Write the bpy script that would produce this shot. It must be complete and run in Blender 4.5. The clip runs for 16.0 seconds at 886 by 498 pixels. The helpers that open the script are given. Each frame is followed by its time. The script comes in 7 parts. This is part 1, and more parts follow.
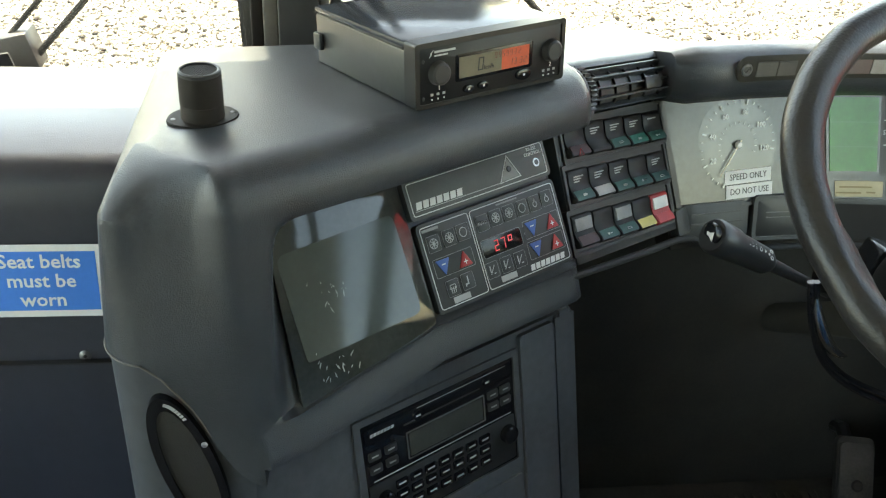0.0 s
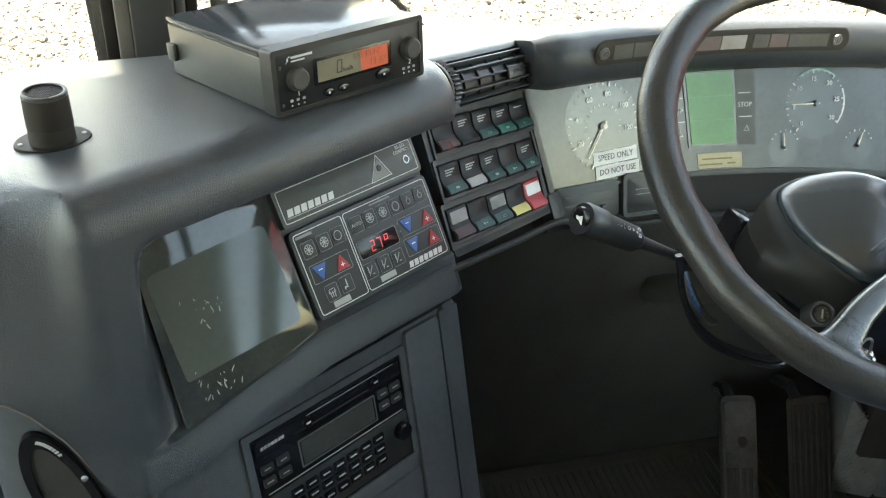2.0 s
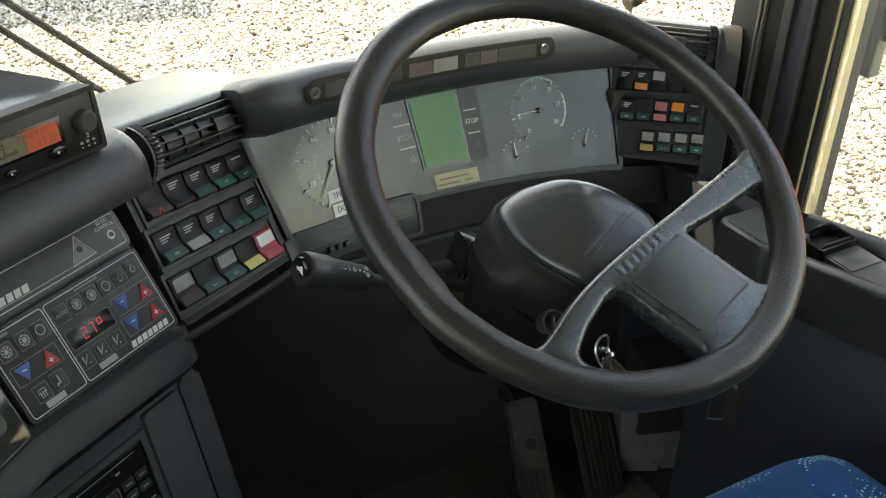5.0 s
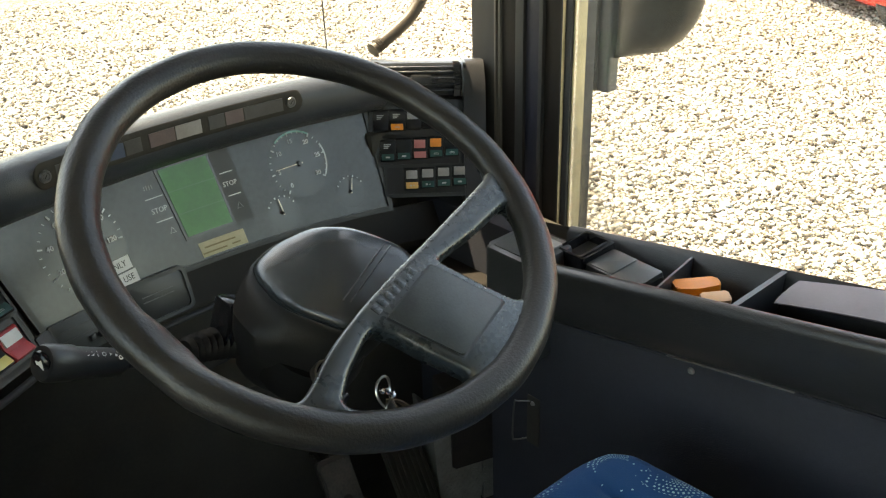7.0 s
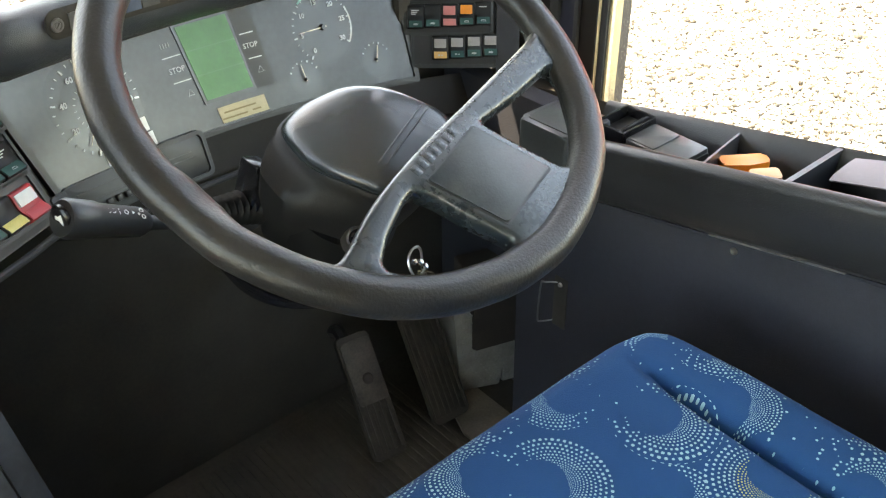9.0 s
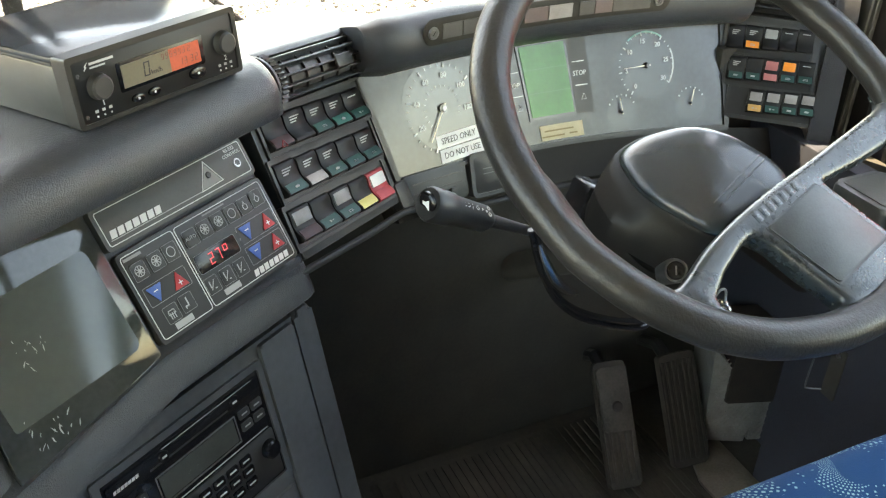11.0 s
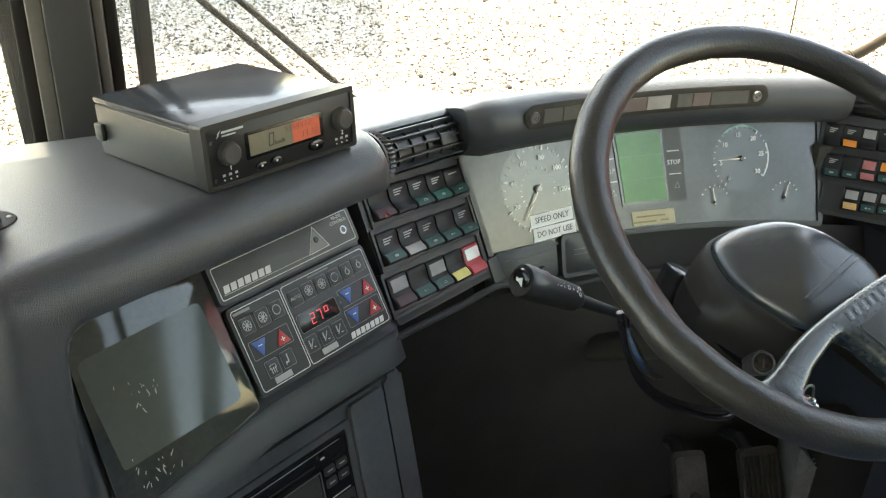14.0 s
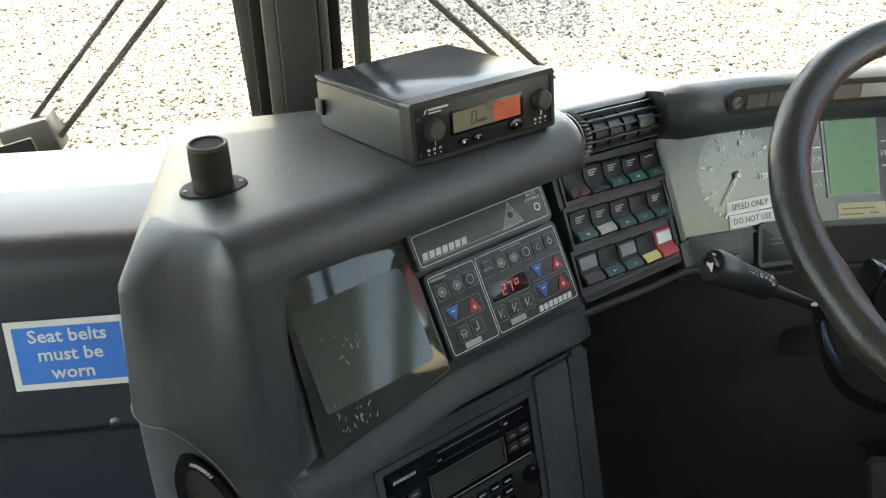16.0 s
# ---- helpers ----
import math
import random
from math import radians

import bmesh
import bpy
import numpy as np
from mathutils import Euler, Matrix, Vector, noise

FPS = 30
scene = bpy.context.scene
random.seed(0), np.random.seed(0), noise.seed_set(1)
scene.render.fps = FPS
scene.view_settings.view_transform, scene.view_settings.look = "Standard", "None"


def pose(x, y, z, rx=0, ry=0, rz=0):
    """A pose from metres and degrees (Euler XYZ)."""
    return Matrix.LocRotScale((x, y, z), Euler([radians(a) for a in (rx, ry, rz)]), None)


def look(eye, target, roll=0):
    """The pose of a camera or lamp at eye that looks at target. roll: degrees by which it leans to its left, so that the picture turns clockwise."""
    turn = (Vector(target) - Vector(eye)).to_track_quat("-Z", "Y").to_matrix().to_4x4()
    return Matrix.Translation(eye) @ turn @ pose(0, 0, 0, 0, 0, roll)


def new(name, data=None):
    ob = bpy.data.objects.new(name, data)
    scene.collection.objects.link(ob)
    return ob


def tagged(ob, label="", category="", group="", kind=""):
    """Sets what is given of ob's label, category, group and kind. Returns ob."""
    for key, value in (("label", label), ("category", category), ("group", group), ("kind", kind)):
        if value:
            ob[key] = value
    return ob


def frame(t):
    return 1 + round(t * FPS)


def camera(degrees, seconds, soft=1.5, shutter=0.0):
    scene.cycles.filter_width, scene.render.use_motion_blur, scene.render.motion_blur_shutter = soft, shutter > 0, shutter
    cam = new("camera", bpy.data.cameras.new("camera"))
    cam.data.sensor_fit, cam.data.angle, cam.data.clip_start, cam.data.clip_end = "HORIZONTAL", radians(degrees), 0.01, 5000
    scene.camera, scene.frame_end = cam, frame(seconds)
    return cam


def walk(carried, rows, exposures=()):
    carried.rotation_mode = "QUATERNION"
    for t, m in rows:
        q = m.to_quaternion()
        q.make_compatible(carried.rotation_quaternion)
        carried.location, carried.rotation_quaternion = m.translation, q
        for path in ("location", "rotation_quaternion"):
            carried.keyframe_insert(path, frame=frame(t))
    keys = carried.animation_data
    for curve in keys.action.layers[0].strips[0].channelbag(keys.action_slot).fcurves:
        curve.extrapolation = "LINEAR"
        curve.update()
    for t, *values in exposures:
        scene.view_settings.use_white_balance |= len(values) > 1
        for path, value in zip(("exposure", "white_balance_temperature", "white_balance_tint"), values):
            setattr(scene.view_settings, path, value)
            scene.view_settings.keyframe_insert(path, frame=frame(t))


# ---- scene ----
cam = camera(51.46, 16.0, 1.2)
PATH = [
    (0, (-0.656, -0.691, 1.209), (-0.413, 0.979, 0.135), 3.9),
    (0.5, (-0.657, -0.683, 1.205), (-0.401, 0.975, 0.117), 2.9),
    (1, (-0.654, -0.682, 1.203), (-0.342, 0.983, 0.14), 2.9),
    (1.5, (-0.658, -0.676, 1.201), (-0.25, 0.947, 0.105), 3.6),
    (2, (-0.636, -0.689, 1.219), (-0.172, 0.928, 0.138), 3.3),
    (2.5, (-0.626, -0.668, 1.208), (-0.053, 0.928, 0.148), 4.1),
    (3, (-0.607, -0.685, 1.236), (-0.048, 0.888, 0.134), 2.5),
    (3.2, (-0.597, -0.69, 1.234), (-0.042, 0.888, 0.138), 1.6),
    (5.3, (-0.526, -0.69, 1.24), (0.363, 0.79, 0.23), 0.8),
    (5.5, (-0.522, -0.698, 1.244), (0.404, 0.78, 0.266), 0.4),
    (6, (-0.497, -0.705, 1.243), (0.528, 0.721, 0.287), -0.2),
    (6.5, (-0.477, -0.725, 1.241), (0.615, 0.673, 0.318), -1.5),
    (7, (-0.468, -0.727, 1.225), (0.705, 0.596, 0.29), -1.9),
    (7.5, (-0.457, -0.715, 1.208), (0.712, 0.549, 0.191), -2.1),
    (8, (-0.452, -0.697, 1.189), (0.696, 0.528, 0.103), -1.7),
    (8.5, (-0.47, -0.687, 1.178), (0.684, 0.504, 0.06), -0.7),
    (9, (-0.476, -0.678, 1.171), (0.613, 0.565, 0.043), -0.7),
    (9.5, (-0.513, -0.68, 1.198), (0.479, 0.619, 0.044), -0.5),
    (10, (-0.54, -0.667, 1.194), (0.383, 0.685, 0.045), 0.3),
    (10.2, (-0.556, -0.662, 1.194), (0.32, 0.712, 0.035), 0.9),
    (12.3, (-0.633, -0.678, 1.205), (-0.012, 0.991, 0.295), 1.8),
    (12.5, (-0.632, -0.682, 1.207), (-0.013, 0.987, 0.295), 1.9),
    (13, (-0.626, -0.681, 1.205), (0.002, 0.98, 0.285), 2.5),
    (13.5, (-0.625, -0.684, 1.211), (-0.028, 0.976, 0.27), 2.3),
    (14, (-0.632, -0.687, 1.213), (-0.033, 0.971, 0.27), 2.4),
    (14.5, (-0.627, -0.684, 1.208), (-0.031, 0.977, 0.266), 2.3),
    (15, (-0.631, -0.677, 1.203), (-0.051, 0.978, 0.241), 2.2),
    (15.5, (-0.634, -0.701, 1.226), (-0.184, 0.974, 0.231), 1.1),
    (16, (-0.639, -0.722, 1.227), (-0.451, 1.009, 0.242), -1.1),
]
WARM, WARMER = 9500, 10100
EXPOSURES = [(t, e + 0.32, WARMER if 4 < t < 15 else WARM, tint) for t, e, tint in ((0, 3.45, 3), (1.0, 3.6, 3), (2.0, 3.8, 4), (3.0, 3.95, 6), (4.2, 3.4, 5), (5.5, 2.9, 7), (7.0, 2.85, 7), (8.0, 3.4, 9), (9.0, 3.97, 11), (10.0, 4.35, 11), (11.2, 4.0, 9), (12.5, 3.55, 8), (14.5, 3.6, 8), (15.5, 3.45, 8), (16.0, 3.3, 8))]
walk(cam, [(t, look(eye, target, roll)) for t, eye, target, roll in PATH], EXPOSURES)

# ---- light ----
SUN_AZ, SUN_EL = radians(-8), radians(66)      # azimuth from straight ahead (+y), to the left
sky_world = bpy.data.worlds.new("sky")
scene.world = sky_world
sky_world.use_nodes = True
_wn = sky_world.node_tree.nodes
_sky = _wn.new("ShaderNodeTexSky")
_sky.sky_type, _sky.sun_disc = "NISHITA", False
_sky.sun_elevation, _sky.sun_rotation = SUN_EL, SUN_AZ
_sky.air_density, _sky.dust_density, _sky.ozone_density = 1.0, 1.1, 1.0
sky_world.node_tree.links.new(_sky.outputs[0], _wn["Background"].inputs[0])
_wn["Background"].inputs[1].default_value = 0.15
sun_data = bpy.data.lights.new("sun", "SUN")
sun_data.energy, sun_data.angle, sun_data.color = 2.05, radians(0.6), (1.0, 0.975, 0.93)
sun = new("sun", sun_data)
_to_sun = Vector((math.sin(SUN_AZ) * math.cos(SUN_EL), math.cos(SUN_AZ) * math.cos(SUN_EL), math.sin(SUN_EL)))
sun.matrix_world = look(_to_sun * 30, (0, 0, 0))

# ---- building helpers ----
def frame_of(o, ex, ey):
    """Axes for a face: origin o, ex along it, ey up it, z out of it."""
    x = Vector(ex).normalized()
    y = Vector(ey)
    y = (y - x * y.dot(x)).normalized()
    z = x.cross(y)
    m = Matrix((x, y, z)).transposed().to_4x4()
    m.translation = Vector(o)
    return m


def thing(name, at, label, category, group="", kind=""):
    ob = new(name)
    ob.empty_display_size = 0.02
    ob.location = at
    return tagged(ob, label, category, group, kind)


def mesh_of(name, bm, material, smooth=30):
    me = bpy.data.meshes.new(name)
    bm.normal_update()
    if smooth:
        lim = radians(smooth)
        for f in bm.faces:
            f.smooth = True
        for e in bm.edges:
            if len(e.link_faces) == 2 and e.link_faces[0].normal.angle(e.link_faces[1].normal, 0) > lim:
                e.smooth = False
    bm.to_mesh(me)
    bm.free()
    for m in material if isinstance(material, (list, tuple)) else (material,):
        me.materials.append(m)
    return me


def world_of(ob):
    m = ob.matrix_parent_inverse @ ob.matrix_basis if ob.parent else ob.matrix_basis
    return world_of(ob.parent) @ m if ob.parent else Matrix.Translation(ob.location) @ ob.matrix_basis.to_3x3().to_4x4()


def part(name, bm, material, parent, label="", smooth=30):
    ob = new(name, mesh_of(name, bm, material, smooth))
    ob.parent = parent
    ob.matrix_parent_inverse = world_of(parent).inverted()
    if label:
        ob["label"] = label
    return ob


def solo(name, bm, material, label, category, group="", kind="", smooth=30):
    return tagged(new(name, mesh_of(name, bm, material, smooth)), label, category, group, kind)


def moved(bm, m):
    bmesh.ops.transform(bm, matrix=m, verts=bm.verts)
    return bm


def join(*many):
    out = many[0]
    for b in many[1:]:
        me = bpy.data.meshes.new("tmp")
        b.to_mesh(me)
        b.free()
        out.from_mesh(me)
        bpy.data.meshes.remove(me)
    return out


def box(x0, x1, y0, y1, z0, z1, bevel=0.0, seg=2):
    bm = bmesh.new()
    bmesh.ops.create_cube(bm, size=1, matrix=Matrix.Translation(((x0 + x1) / 2, (y0 + y1) / 2, (z0 + z1) / 2)) @ Matrix.Diagonal((x1 - x0, y1 - y0, z1 - z0, 1)))
    if bevel:
        bmesh.ops.bevel(bm, geom=bm.edges[:], offset=bevel, segments=seg, affect="EDGES", profile=0.5)
    return bm


def rounded(pts, r, seg=4):
    """The polygon with its corners rounded; r one number or one per corner."""
    out, n = [], len(pts)
    for i in range(n):
        a, b, c = Vector(pts[i - 1]), Vector(pts[i]), Vector(pts[(i + 1) % n])
        k = r[i] if isinstance(r, (list, tuple)) else r
        if k <= 0:
            out.append(tuple(b))
            continue
        k = min(k, (a - b).length * 0.45, (c - b).length * 0.45)
        p, q = b + (a - b).normalized() * k, b + (c - b).normalized() * k
        for s in range(seg + 1):
            t = s / seg
            out.append(tuple((1 - t) ** 2 * p + 2 * t * (1 - t) * b + t * t * q))
    return out


def rect(x0, x1, y0, y1, r=0.0, seg=4):
    return rounded([(x0, y0), (x1, y0), (x1, y1), (x0, y1)], r, seg)


def slab(pts, z0, z1, bevel=0.0, seg=2):
    """A flat plate with the outline pts (counter-clockwise), from z0 to z1, its front edge bevelled."""
    bm = bmesh.new()
    lo = [bm.verts.new((x, y, z0)) for x, y in pts]
    hi = [bm.verts.new((x, y, z1)) for x, y in pts]
    n = len(pts)
    bm.faces.new(lo[::-1])
    top = bm.faces.new(hi)
    for i in range(n):
        bm.faces.new((lo[i], lo[(i + 1) % n], hi[(i + 1) % n], hi[i]))
    if bevel:
        bmesh.ops.bevel(bm, geom=list(top.edges), offset=bevel, segments=seg, affect="EDGES", profile=0.5)
    return bm


def ring(outer, inner, z0, z1):
    """A frame between two outlines with the same number of points."""
    bm = bmesh.new()
    n = len(outer)
    v = [[bm.verts.new((x, y, z)) for x, y in pts] for pts, z in ((outer, z0), (outer, z1), (inner, z1), (inner, z0))]
    for i in range(n):
        j = (i + 1) % n
        for k in range(4):
            a, b = v[k], v[(k + 1) % 4]
            bm.faces.new((a[i], a[j], b[j], b[i]))
    return bm


def lathe(profile, n=24, m=None):
    """The profile [(r, z), ...] turned about z."""
    bm = bmesh.new()
    rings = []
    for r, z in profile:
        rings.append([bm.verts.new((r * math.cos(2 * math.pi * i / n), r * math.sin(2 * math.pi * i / n), z)) for i in range(n)] if r > 1e-6 else [bm.verts.new((0, 0, z))])
    for a, b in zip(rings, rings[1:]):
        for i in range(n):
            j = (i + 1) % n
            if len(a) == 1 and len(b) == 1:
                continue
            if len(a) == 1:
                bm.faces.new((a[0], b[i], b[j]))
            elif len(b) == 1:
                bm.faces.new((a[i], a[j], b[0]))
            else:
                bm.faces.new((a[i], a[j], b[j], b[i]))
    bmesh.ops.recalc_face_normals(bm, faces=bm.faces)
    return moved(bm, m) if m else bm


def loft(rings, closed=True, caps=True):
    bm = bmesh.new()
    vs = [[bm.verts.new(p) for p in r] for r in rings]
    for a, b in zip(vs, vs[1:]):
        n = len(a)
        for i in range(n if closed else n - 1):
            j = (i + 1) % n
            bm.faces.new((a[i], a[j], b[j], b[i]))
    if caps and closed:
        bm.faces.new(vs[0][::-1])
        bm.faces.new(vs[-1])
    bmesh.ops.recalc_face_normals(bm, faces=bm.faces)
    return bm


def smooth_path(pts, n=6):
    """Catmull-Rom through the points."""
    p = [Vector(q) for q in pts]
    p = [p[0] * 2 - p[1]] + p + [p[-1] * 2 - p[-2]]
    out = []
    for i in range(1, len(p) - 2):
        a, b, c, d = p[i - 1:i + 3]
        for k in range(n):
            t = k / n
            out.append(0.5 * (2 * b + (c - a) * t + (2 * a - 5 * b + 4 * c - d) * t * t + (3 * b - a - 3 * c + d) * t ** 3))
    return out + [p[-2]]


def tube(pts, r, n=10, caps=True):
    """A round bar along the points; r one number or one per point."""
    pts = [Vector(p) for p in pts]
    rings, side = [], None
    for i, p in enumerate(pts):
        d = (pts[min(i + 1, len(pts) - 1)] - pts[max(i - 1, 0)]).normalized()
        if side is None:
            side = d.orthogonal().normalized()
        side = (side - d * side.dot(d)).normalized()
        up = d.cross(side)
        k = r[i] if isinstance(r, (list, tuple)) else r
        rings.append([p + k * (side * math.cos(2 * math.pi * j / n) + up * math.sin(2 * math.pi * j / n)) for j in range(n)])
    return loft(rings, True, caps)


def lettering(words, size, m, depth=0.0002, align="CENTER", wide=1.0, space=1.0, bold=0.0):
    cu = bpy.data.curves.new("lettering", "FONT")
    cu.body, cu.size, cu.extrude, cu.align_x, cu.align_y = words, size, depth, align, "CENTER"
    cu.resolution_u, cu.space_character, cu.offset = 2, space, bold
    ob = bpy.data.objects.new("lettering", cu)
    scene.collection.objects.link(ob)
    me = bpy.data.meshes.new_from_object(ob.evaluated_get(bpy.context.evaluated_depsgraph_get()))
    bm = bmesh.new()
    bm.from_mesh(me)
    bpy.data.objects.remove(ob)
    bpy.data.curves.remove(cu)
    bpy.data.meshes.remove(me)
    return moved(bm, m @ Matrix.Diagonal((wide, 1, 1, 1)))


def at(m, x, y, z=0.0, turn=0.0):
    return m @ Matrix.Translation((x, y, z)) @ Matrix.Rotation(turn, 4, "Z")

# ---- materials ----
def material(name, colour, rough=0.5, metal=0.0, grain=0.0, grain_size=900, vary=0.0, vary_size=8, second=None, wear=0.0, spec=0.5, coat=0.0, emit=0.0, island=0.0, obj_random=0.0, coat_rough=0.03):
    m = bpy.data.materials.new(name)
    m.use_nodes = True
    nt = m.node_tree
    b = nt.nodes["Principled BSDF"]
    b.inputs["Base Color"].default_value = (*colour, 1)
    b.inputs["Roughness"].default_value, b.inputs["Metallic"].default_value = rough, metal
    b.inputs["Specular IOR Level"].default_value = spec
    b.inputs["Coat Weight"].default_value, b.inputs["Coat Roughness"].default_value = coat, coat_rough
    if emit:
        b.inputs["Emission Color"].default_value, b.inputs["Emission Strength"].default_value = (*colour, 1), emit
    link = nt.links.new
    co = nt.nodes.new("ShaderNodeTexCoord").outputs["Object"]

    def noise_tex(size, detail=4):
        n = nt.nodes.new("ShaderNodeTexNoise")
        n.inputs["Scale"].default_value, n.inputs["Detail"].default_value = size, detail
        link(co, n.inputs["Vector"])
        return n

    if vary or second or wear:
        big, fine = noise_tex(vary_size, 5), noise_tex(vary_size * 14, 3)
        ramp = nt.nodes.new("ShaderNodeValToRGB")
        mix0 = nt.nodes.new("ShaderNodeMath")
        mix0.operation = "MULTIPLY_ADD"
        mix0.inputs[1].default_value, mix0.inputs[2].default_value = 0.35, 0.0
        link(fine.outputs["Fac"], mix0.inputs[0])
        add = nt.nodes.new("ShaderNodeMath")
        add.operation = "MULTIPLY_ADD"
        add.inputs[1].default_value = 0.65
        link(big.outputs["Fac"], add.inputs[0])
        link(mix0.outputs[0], add.inputs[2])
        link(add.outputs[0], ramp.inputs["Fac"])
        c0 = tuple(max(0.0, c * (1 - vary)) for c in colour)
        c1 = second or tuple(min(1.0, c * (1 + vary)) for c in colour)
        ramp.color_ramp.elements[0].position, ramp.color_ramp.elements[1].position = 0.32, 0.68
        ramp.color_ramp.elements[0].color, ramp.color_ramp.elements[1].color = (*c0, 1), (*c1, 1)
        last = ramp.outputs["Color"]
        link(last, b.inputs["Base Color"])
        rr = nt.nodes.new("ShaderNodeMapRange")
        rr.inputs["To Min"].default_value, rr.inputs["To Max"].default_value = max(0.03, rough - 0.02), min(1, rough + 0.03)
        rr.inputs["From Min"].default_value, rr.inputs["From Max"].default_value = 0.3, 0.7
        link(add.outputs[0], rr.inputs["Value"])
        link(rr.outputs[0], b.inputs["Roughness"])
    if grain:
        g = noise_tex(grain_size, 3)
        bump = nt.nodes.new("ShaderNodeBump")
        bump.inputs["Strength"].default_value, bump.inputs["Distance"].default_value = grain, 0.0012
        link(g.outputs["Fac"], bump.inputs["Height"])
        link(bump.outputs[0], b.inputs["Normal"])
    if island or obj_random:
        src = nt.nodes.new("ShaderNodeNewGeometry").outputs["Random Per Island"] if island else nt.nodes.new("ShaderNodeObjectInfo").outputs["Random"]
        k = island or obj_random
        hsv = nt.nodes.new("ShaderNodeHueSaturation")
        mr = nt.nodes.new("ShaderNodeMapRange")
        mr.inputs["To Min"].default_value, mr.inputs["To Max"].default_value = 1 - k, 1 + k
        link(src, mr.inputs["Value"])
        link(mr.outputs[0], hsv.inputs["Value"])
        old = b.inputs["Base Color"].links
        if old:
            link(old[0].from_socket, hsv.inputs["Color"])
        else:
            hsv.inputs["Color"].default_value = (*colour, 1)
        link(hsv.outputs[0], b.inputs["Base Color"])
    return m


def glass(name, tint=(1, 1, 1), gloss=0.6, rough=0.0, haze=0.0):
    """A clear pane: light passes straight, with a reflection that grows at a slant and a thin film of dust."""
    m = bpy.data.materials.new(name)
    m.use_nodes = True
    nt = m.node_tree
    nt.nodes.clear()
    out = nt.nodes.new("ShaderNodeOutputMaterial")
    tr, gl, mix, fr = (nt.nodes.new("ShaderNode" + k) for k in ("BsdfTransparent", "BsdfGlossy", "MixShader", "Fresnel"))
    tr.inputs[0].default_value = (*tint, 1)
    gl.inputs["Roughness"].default_value = rough
    fr.inputs["IOR"].default_value = 1.45
    mul = nt.nodes.new("ShaderNodeMath")
    mul.operation = "MULTIPLY"
    mul.inputs[1].default_value = gloss
    nt.links.new(fr.outputs[0], mul.inputs[0])
    nt.links.new(mul.outputs[0], mix.inputs[0])
    nt.links.new(tr.outputs[0], mix.inputs[1])
    nt.links.new(gl.outputs[0], mix.inputs[2])
    last = mix
    if haze:
        df, mx, nz, mr = (nt.nodes.new("ShaderNode" + k) for k in ("BsdfDiffuse", "MixShader", "TexNoise", "MapRange"))
        df.inputs[0].default_value = (0.55, 0.55, 0.52, 1)
        nz.inputs["Scale"].default_value, nz.inputs["Detail"].default_value = 14, 6
        nt.links.new(nt.nodes.new("ShaderNodeTexCoord").outputs["Object"], nz.inputs["Vector"])
        mr.inputs["From Min"].default_value, mr.inputs["From Max"].default_value = 0.25, 0.8
        mr.inputs["To Min"].default_value, mr.inputs["To Max"].default_value = haze * 0.5, haze * 1.5
        nt.links.new(nz.outputs["Fac"], mr.inputs["Value"])
        nt.links.new(mr.outputs[0], mx.inputs[0])
        nt.links.new(mix.outputs[0], mx.inputs[1])
        nt.links.new(df.outputs[0], mx.inputs[2])
        last = mx
    nt.links.new(last.outputs[0], out.inputs[0])
    return m


M_DASH = material("dash_leatherette", (0.034, 0.038, 0.042), 0.31, grain=0.50, grain_size=800, spec=0.48, vary=0.16, vary_size=11)
M_DASHTOP = material("dash_top_skin", (0.015, 0.017, 0.018), 0.30, spec=0.6, grain=0.3, grain_size=900, vary=0.1, vary_size=9)
M_DASH2 = material("dash_plastic", (0.026, 0.028, 0.028), 0.48, grain=0.2, grain_size=700, vary=0.2, vary_size=14)
M_BLUEGREY = material("blue_grey_panel", (0.062, 0.066, 0.071), 0.40, spec=0.10, grain=0.22, grain_size=600, vary=0.22, vary_size=7)
M_FASCIA = material("navy_fascia", (0.020, 0.023, 0.032), 0.30, spec=0.6, grain=0.25, grain_size=800, vary=0.2, vary_size=7)
M_BLACK = material("black_plastic", (0.014, 0.014, 0.014), 0.42, grain=0.1, grain_size=800, vary=0.2, vary_size=20)
M_GLOSS = material("gloss_black", (0.008, 0.008, 0.009), 0.18, spec=0.3, vary=0.2, vary_size=20)
M_RUBBER = material("rubber", (0.018, 0.018, 0.018), 0.7, grain=0.2, grain_size=500, vary=0.3, vary_size=25)
M_WHEEL = material("wheel_leather", (0.016, 0.015, 0.014), 0.36, spec=0.42, grain=0.40, grain_size=330, vary=0.35, vary_size=16)
M_PAD = material("wheel_pad", (0.018, 0.024, 0.026), 0.27, spec=0.6, grain=0.16, grain_size=420, vary=0.2, vary_size=12)
M_PADWORN = material("worn_wheel_pad", (0.016, 0.021, 0.022), 0.36, spec=0.5, grain=0.12, grain_size=500, vary=0.35, vary_size=26, second=(0.034, 0.041, 0.039))
M_GREYLID = material("worn_grey_lid", (0.050, 0.056, 0.056), 0.32, grain=0.15, grain_size=600, vary=0.3, vary_size=24)
M_BELLOWS = material("bellows_rubber", (0.005, 0.005, 0.005), 0.55, spec=0.2, vary=0.3, vary_size=30)
M_CHROME = material("polished_metal", (0.75, 0.75, 0.73), 0.22, metal=1.0, vary=0.1, vary_size=40)
M_HUB = material("hub_padding", (0.010, 0.010, 0.010), 0.48, spec=0.22, grain=0.12, grain_size=500, vary=0.25, vary_size=14)
M_PADTOP = material("hub_cover", (0.020, 0.027, 0.031), 0.25, grain=0.05, grain_size=700, vary=0.05, vary_size=9, spec=0.75)
